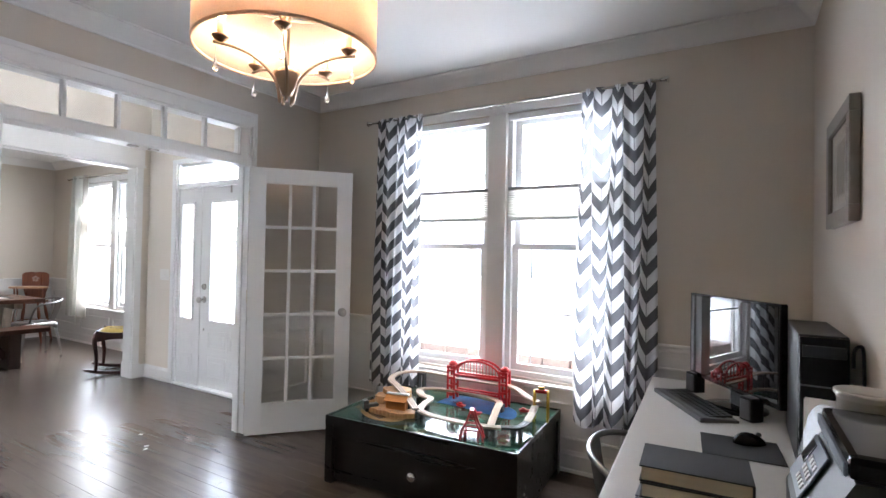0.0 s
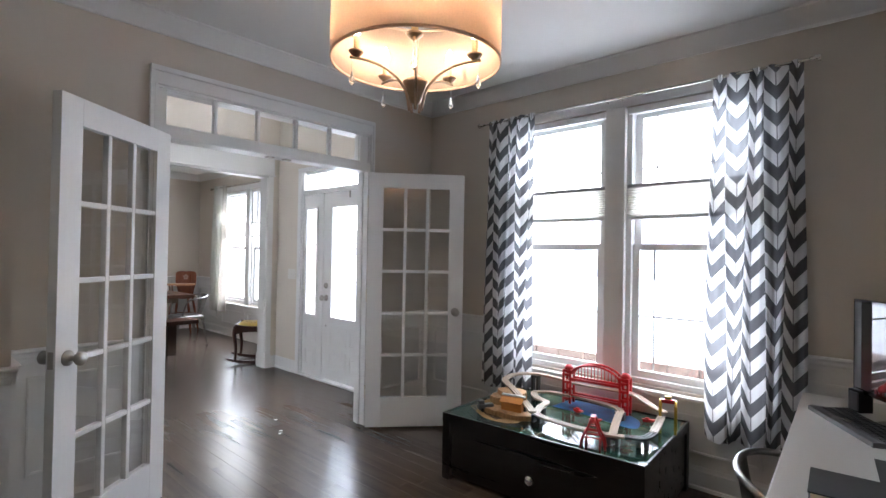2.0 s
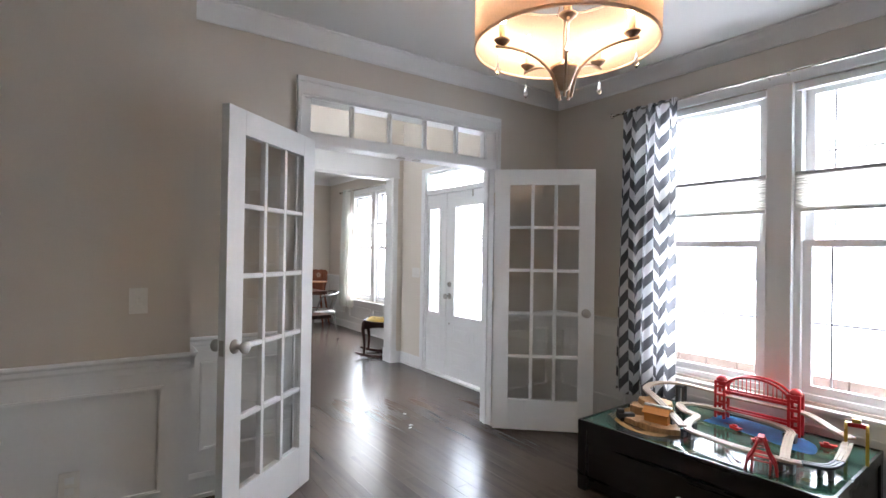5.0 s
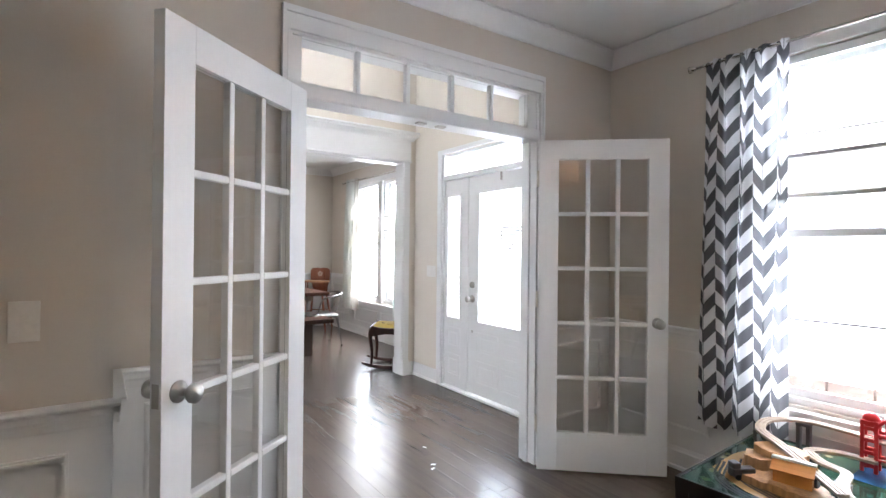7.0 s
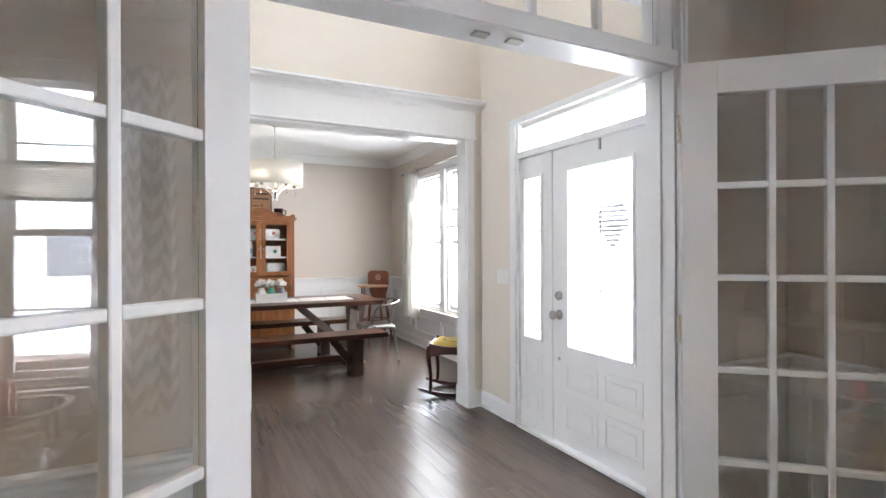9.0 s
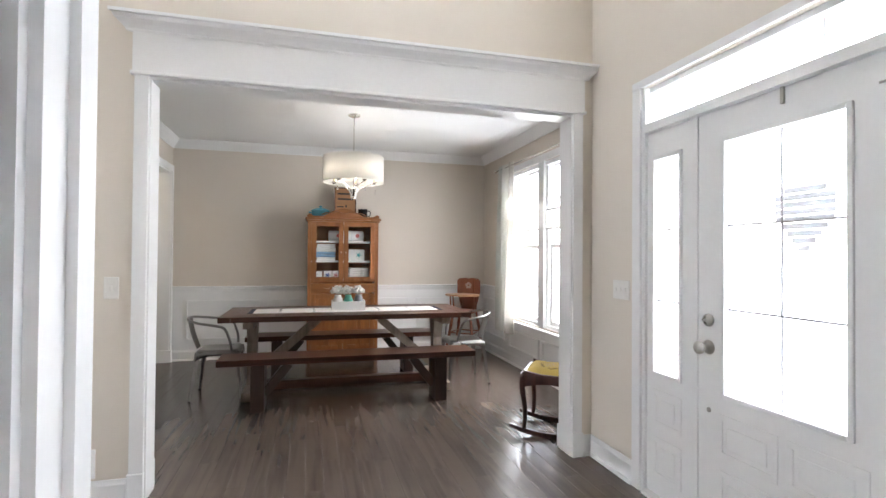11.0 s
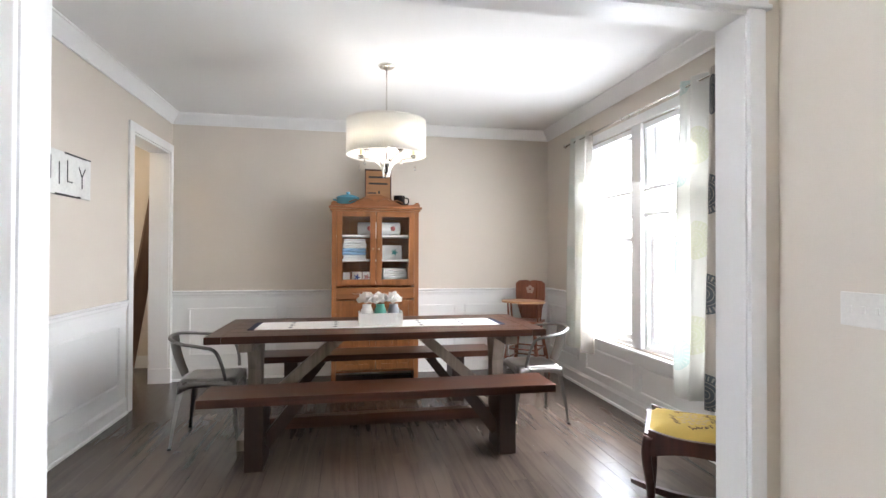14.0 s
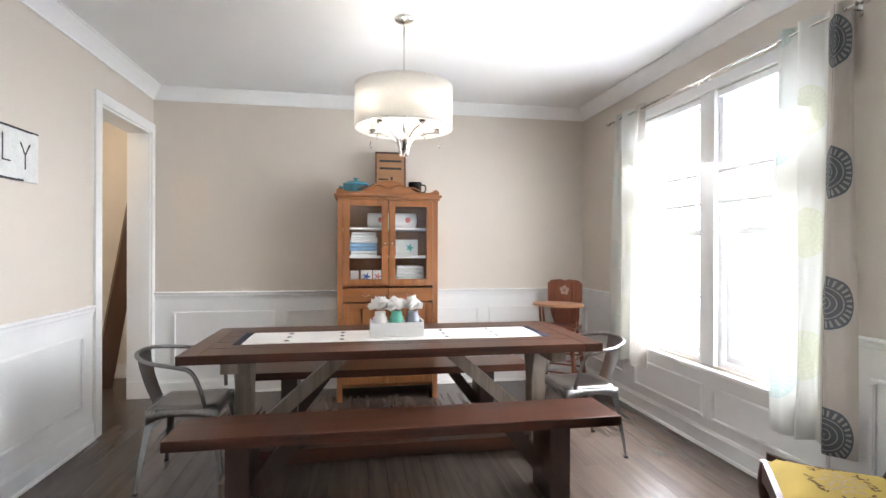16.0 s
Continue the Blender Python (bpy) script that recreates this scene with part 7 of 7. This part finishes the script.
for s in (-1, 1):
    bm = bmesh.new()
    top = [(-HX + 2 * HX * k / 10, 0.462 + 0.03 * max(0, 1 - k / 5) ** 2) for k in range(11)]
    bot = [(HX - 2 * HX * k / 10, 0.365 + 0.03 * math.sin(math.pi * k / 10)) for k in range(11)]
    prism(bm, top + bot, 0.022, Matrix.Translation((0, s * (HY + 0.012) - 0.011, 0)))
    part("side_rail", bm, M_MAHOG, st)
    bm = bmesh.new()
    top = [(-HY + 2 * HY * k / 10, 0.466 if s < 0 else 0.460) for k in range(11)]
    bot = [(HY - 2 * HY * k / 10, 0.375 + 0.03 * math.sin(math.pi * k / 10)) for k in range(11)]
    prism(bm, top + bot, 0.022, Matrix.Translation((s * (HX + 0.008) + 0.011, 0, 0)) @ Matrix.Rotation(math.pi / 2, 4, "Z"))
    part("end_rail", bm, M_MAHOG, st)
    bm = bmesh.new()
    lo = [(-0.30 + 0.60 * k / 20, 0.001 + 0.055 * ((k / 10 - 1) ** 2)) for k in range(21)]
    hi = [(x, z + 0.036 - 0.014 * abs(x / 0.30) ** 3) for x, z in lo][::-1]
    prism(bm, lo + hi, 0.03, Matrix.Translation((0, s * 0.195 - 0.015, 0)))
    part("rocker", bm, M_MAHOG, st)
    for sx in (-1, 1):
        bm = bmesh.new()
        line = bend([(sx * 0.192, s * 0.205, 0.455), (sx * 0.204, s * 0.212, 0.36), (sx * 0.185, s * 0.203, 0.20), (sx * 0.190, s * 0.196, 0.04)], 5)
        m9 = len(line) - 1
        tube(bm, line, [0.029 - 0.013 * (k / m9) ** 0.7 for k in range(m9 + 1)], 10)
        part("leg", bm, M_MAHOG, st)
    bm = bmesh.new()
    tube(bm, bend([(0.185, s * 0.212, 0.44), (0.215, s * 0.21, 0.52), (0.225, s * 0.20, 0.66), (0.255, s * 0.18, 0.86)], 6), 0.019, 10)
    part("back_post", bm, M_MAHOG, st)
for z0, z1, x, w in ((0.78, 0.87, 0.248, 0.176), (0.56, 0.61, 0.223, 0.2)):
    bm = bmesh.new()
    arc = [(w - 2 * w * k / 12, z1 + 0.02 * math.sin(math.pi * k / 12)) for k in range(13)]
    prism(bm, [(-w, z0), (w, z0), *arc], 0.018, Matrix.Translation((x + 0.009, 0, 0)) @ Matrix.Rotation(math.pi / 2, 4, "Z"))
    part("back_rail", bm, M_MAHOG, st)


# ---- wall sign ----
def lettering(text, size, depth):
    cu = bpy.data.curves.new("lettering", "FONT")
    cu.body, cu.size, cu.extrude, cu.align_x, cu.align_y = text, size, depth, "CENTER", "CENTER"
    cu.offset = -0.006
    ob = bpy.data.objects.new("lettering", cu)
    scene.collection.objects.link(ob)
    bpy.context.view_layer.update()
    me = bpy.data.meshes.new_from_object(ob.evaluated_get(bpy.context.evaluated_depsgraph_get()))
    bpy.data.objects.remove(ob)
    bpy.data.curves.remove(cu)
    return me


sg = thing("wall_sign", pose(-7.79, LY + 0.001, 1.815), "distressed white wooden sign with black lettering", "sign")
one_box("board", (-0.46, 0.46, 0.0, 0.018, -0.138, 0.138), M_SIGN, sg, 0.002)
rr = random.Random(2)
for s in (-1, 1):
    x = -0.46
    while x < 0.44:
        w = rr.uniform(0.04, 0.13)
        if rr.random() < 0.75:
            one_box("worn_edge", (x, min(x + w, 0.46), 0.0005, 0.0192, *sorted((s * 0.1395, s * (0.133 - rr.uniform(0, 0.006))))), M_LETTER, sg, 0, "black worn board edge")
        x += w
for k, ch in enumerate("FAMILY"):
    me = lettering(ch, 0.225, 0.0012)
    me.materials.append(M_LETTER)
    lt = new("letter", me)
    lt.parent = sg
    x = (0.355, 0.225, 0.065, -0.075, -0.19, -0.345)[k]
    lt.matrix_local = Matrix.Translation((x, 0.0195, 0.012 * (-1) ** k)) @ Matrix.Rotation(math.pi, 4, "Z") @ Matrix.Rotation(math.pi / 2, 4, "X") @ Matrix.Diagonal((0.8, 1, 1, 1))


# ---- plank leaning in the pantry ----
lp = thing("leaning_plank", look((NX - 0.28, 1.32, 0.0), (NX - 0.68, 1.50, 2.05)), "long brown wooden plank leaning against the pantry wall", "plank")
one_box("plank", (-0.012, 0.012, -0.10, 0.10, -2.05, -0.004), wood("brown_plank", (0.07, 0.04, 0.028), (0.19, 0.115, 0.08), 0.5, along=2, scale=0.9), lp, 0.002)


# ---- unseen lamp added to brighten the pantry ----
pl = thing("pantry_fill_light", pose(-9.5, 1.15, H - 0.001), "small white dome light, unseen, added to brighten the pantry", "ceiling light")
bm = bmesh.new()
lathe(bm, [(0, 0), (0.14, 0), (0.14, -0.02), (0.125, -0.022), (0.125, -0.02), (0, -0.02)], seg=24)
part("rim", bm, M_TRIM, pl)
bm = bmesh.new()
lathe(bm, [(0.122, -0.0225), (0.115, -0.05), (0.07, -0.078), (0, -0.088)], seg=24)
part("dome", bm, glow("fill_light_dome", (1.0, 0.80, 0.58), 2.6), pl, "glowing opal dome of the added light")

for x, y, r in ((-4.31, 4.37, 20), (-4.05, 4.27, 65), (-4.0, 4.235, 110)):
    sc = thing("paper_scrap", pose(x, y, 0.0005, 0, 0, r), "tiny white paper scrap lying on the floorboards", "paper", "paper scraps")
    one_box("scrap", (-0.014, 0.014, -0.007, 0.007, 0, 0.003), M_WHITEPAPER, sc, 0.001)


# ---- floor ----
solid("subfloor", [(BX, EX + T, SY - T, OY + T, -0.15, -0.02), (DX, BX, BY - T, FY + T, -0.15, -0.02), (NX - 0.9, DX, 0.5, DY + T, -0.15, -0.02)], M_SUB, "dark floor base under the boards", "floor")
floor = thing("floor", pose(0, 0, 0), "dark brown glossy hardwood floorboards with fine bevels", "floor", "", "structure")
PW = 0.108
rng = random.Random(5)
near, far = [], []
y = BY
while y < DY:
    ye = min(y + PW, DY)
    x = NX - 0.75 - rng.uniform(0, 1.0)
    while x < EX:
        ln = rng.uniform(0.55, 1.7)
        rooms = [(NX - 0.73, -8.29)] if 0.6 < y < LY - 0.18 else [(NX - 0.73, DX)] if y > 0.6 else []
        west = rooms[0][0] if rooms else DX
        east = EX if SY < y + PW and y < OY else BX if y < FY else DX
        a, b = max(x, west), min(x + ln, east)
        x += ln
        if rooms and y < LY - 0.18 and b < DX:
            b = min(b, -8.2)
        if b - a < 0.02:
            continue
        visible = y > 1.4
        (near if visible and -9.4 < (a + b) / 2 < -1.2 and 1.9 < y < 5.5 and len(near) < 296 else far).append((a, b, y, ye))
    y = ye


def plank_bm(bm, lx, ly):
    g, k = 0.0004, 0.0006
    v = [[bm.verts.new((px, py, pz)) for px, py in ((s0, s1), (lx - s0, s1), (lx - s0, ly - s1), (s0, ly - s1))] for s0, s1, pz in ((g, g, -0.02), (g, g, -k), (g + k, g + k, 0.0))]
    for a, b in zip(v, v[1:]):
        for i in range(4):
            bm.faces.new((a[i], a[(i + 1) % 4], b[(i + 1) % 4], b[i]))
    bm.faces.new(v[-1])
    return [q for r in v for q in r]


for a, b, y, ye in near:
    bm = bmesh.new()
    plank_bm(bm, b - a, ye - y)
    p = part("floorboard", bm, M_PLANK, floor)
    p.location = (a, y, 0)
bm = bmesh.new()
for a, b, y, ye in far:
    for q in plank_bm(bm, b - a, ye - y):
        q.co += Vector((a, y, 0))
tagged(part("floorboards", bm, M_PLANK, floor), kind="stuff")
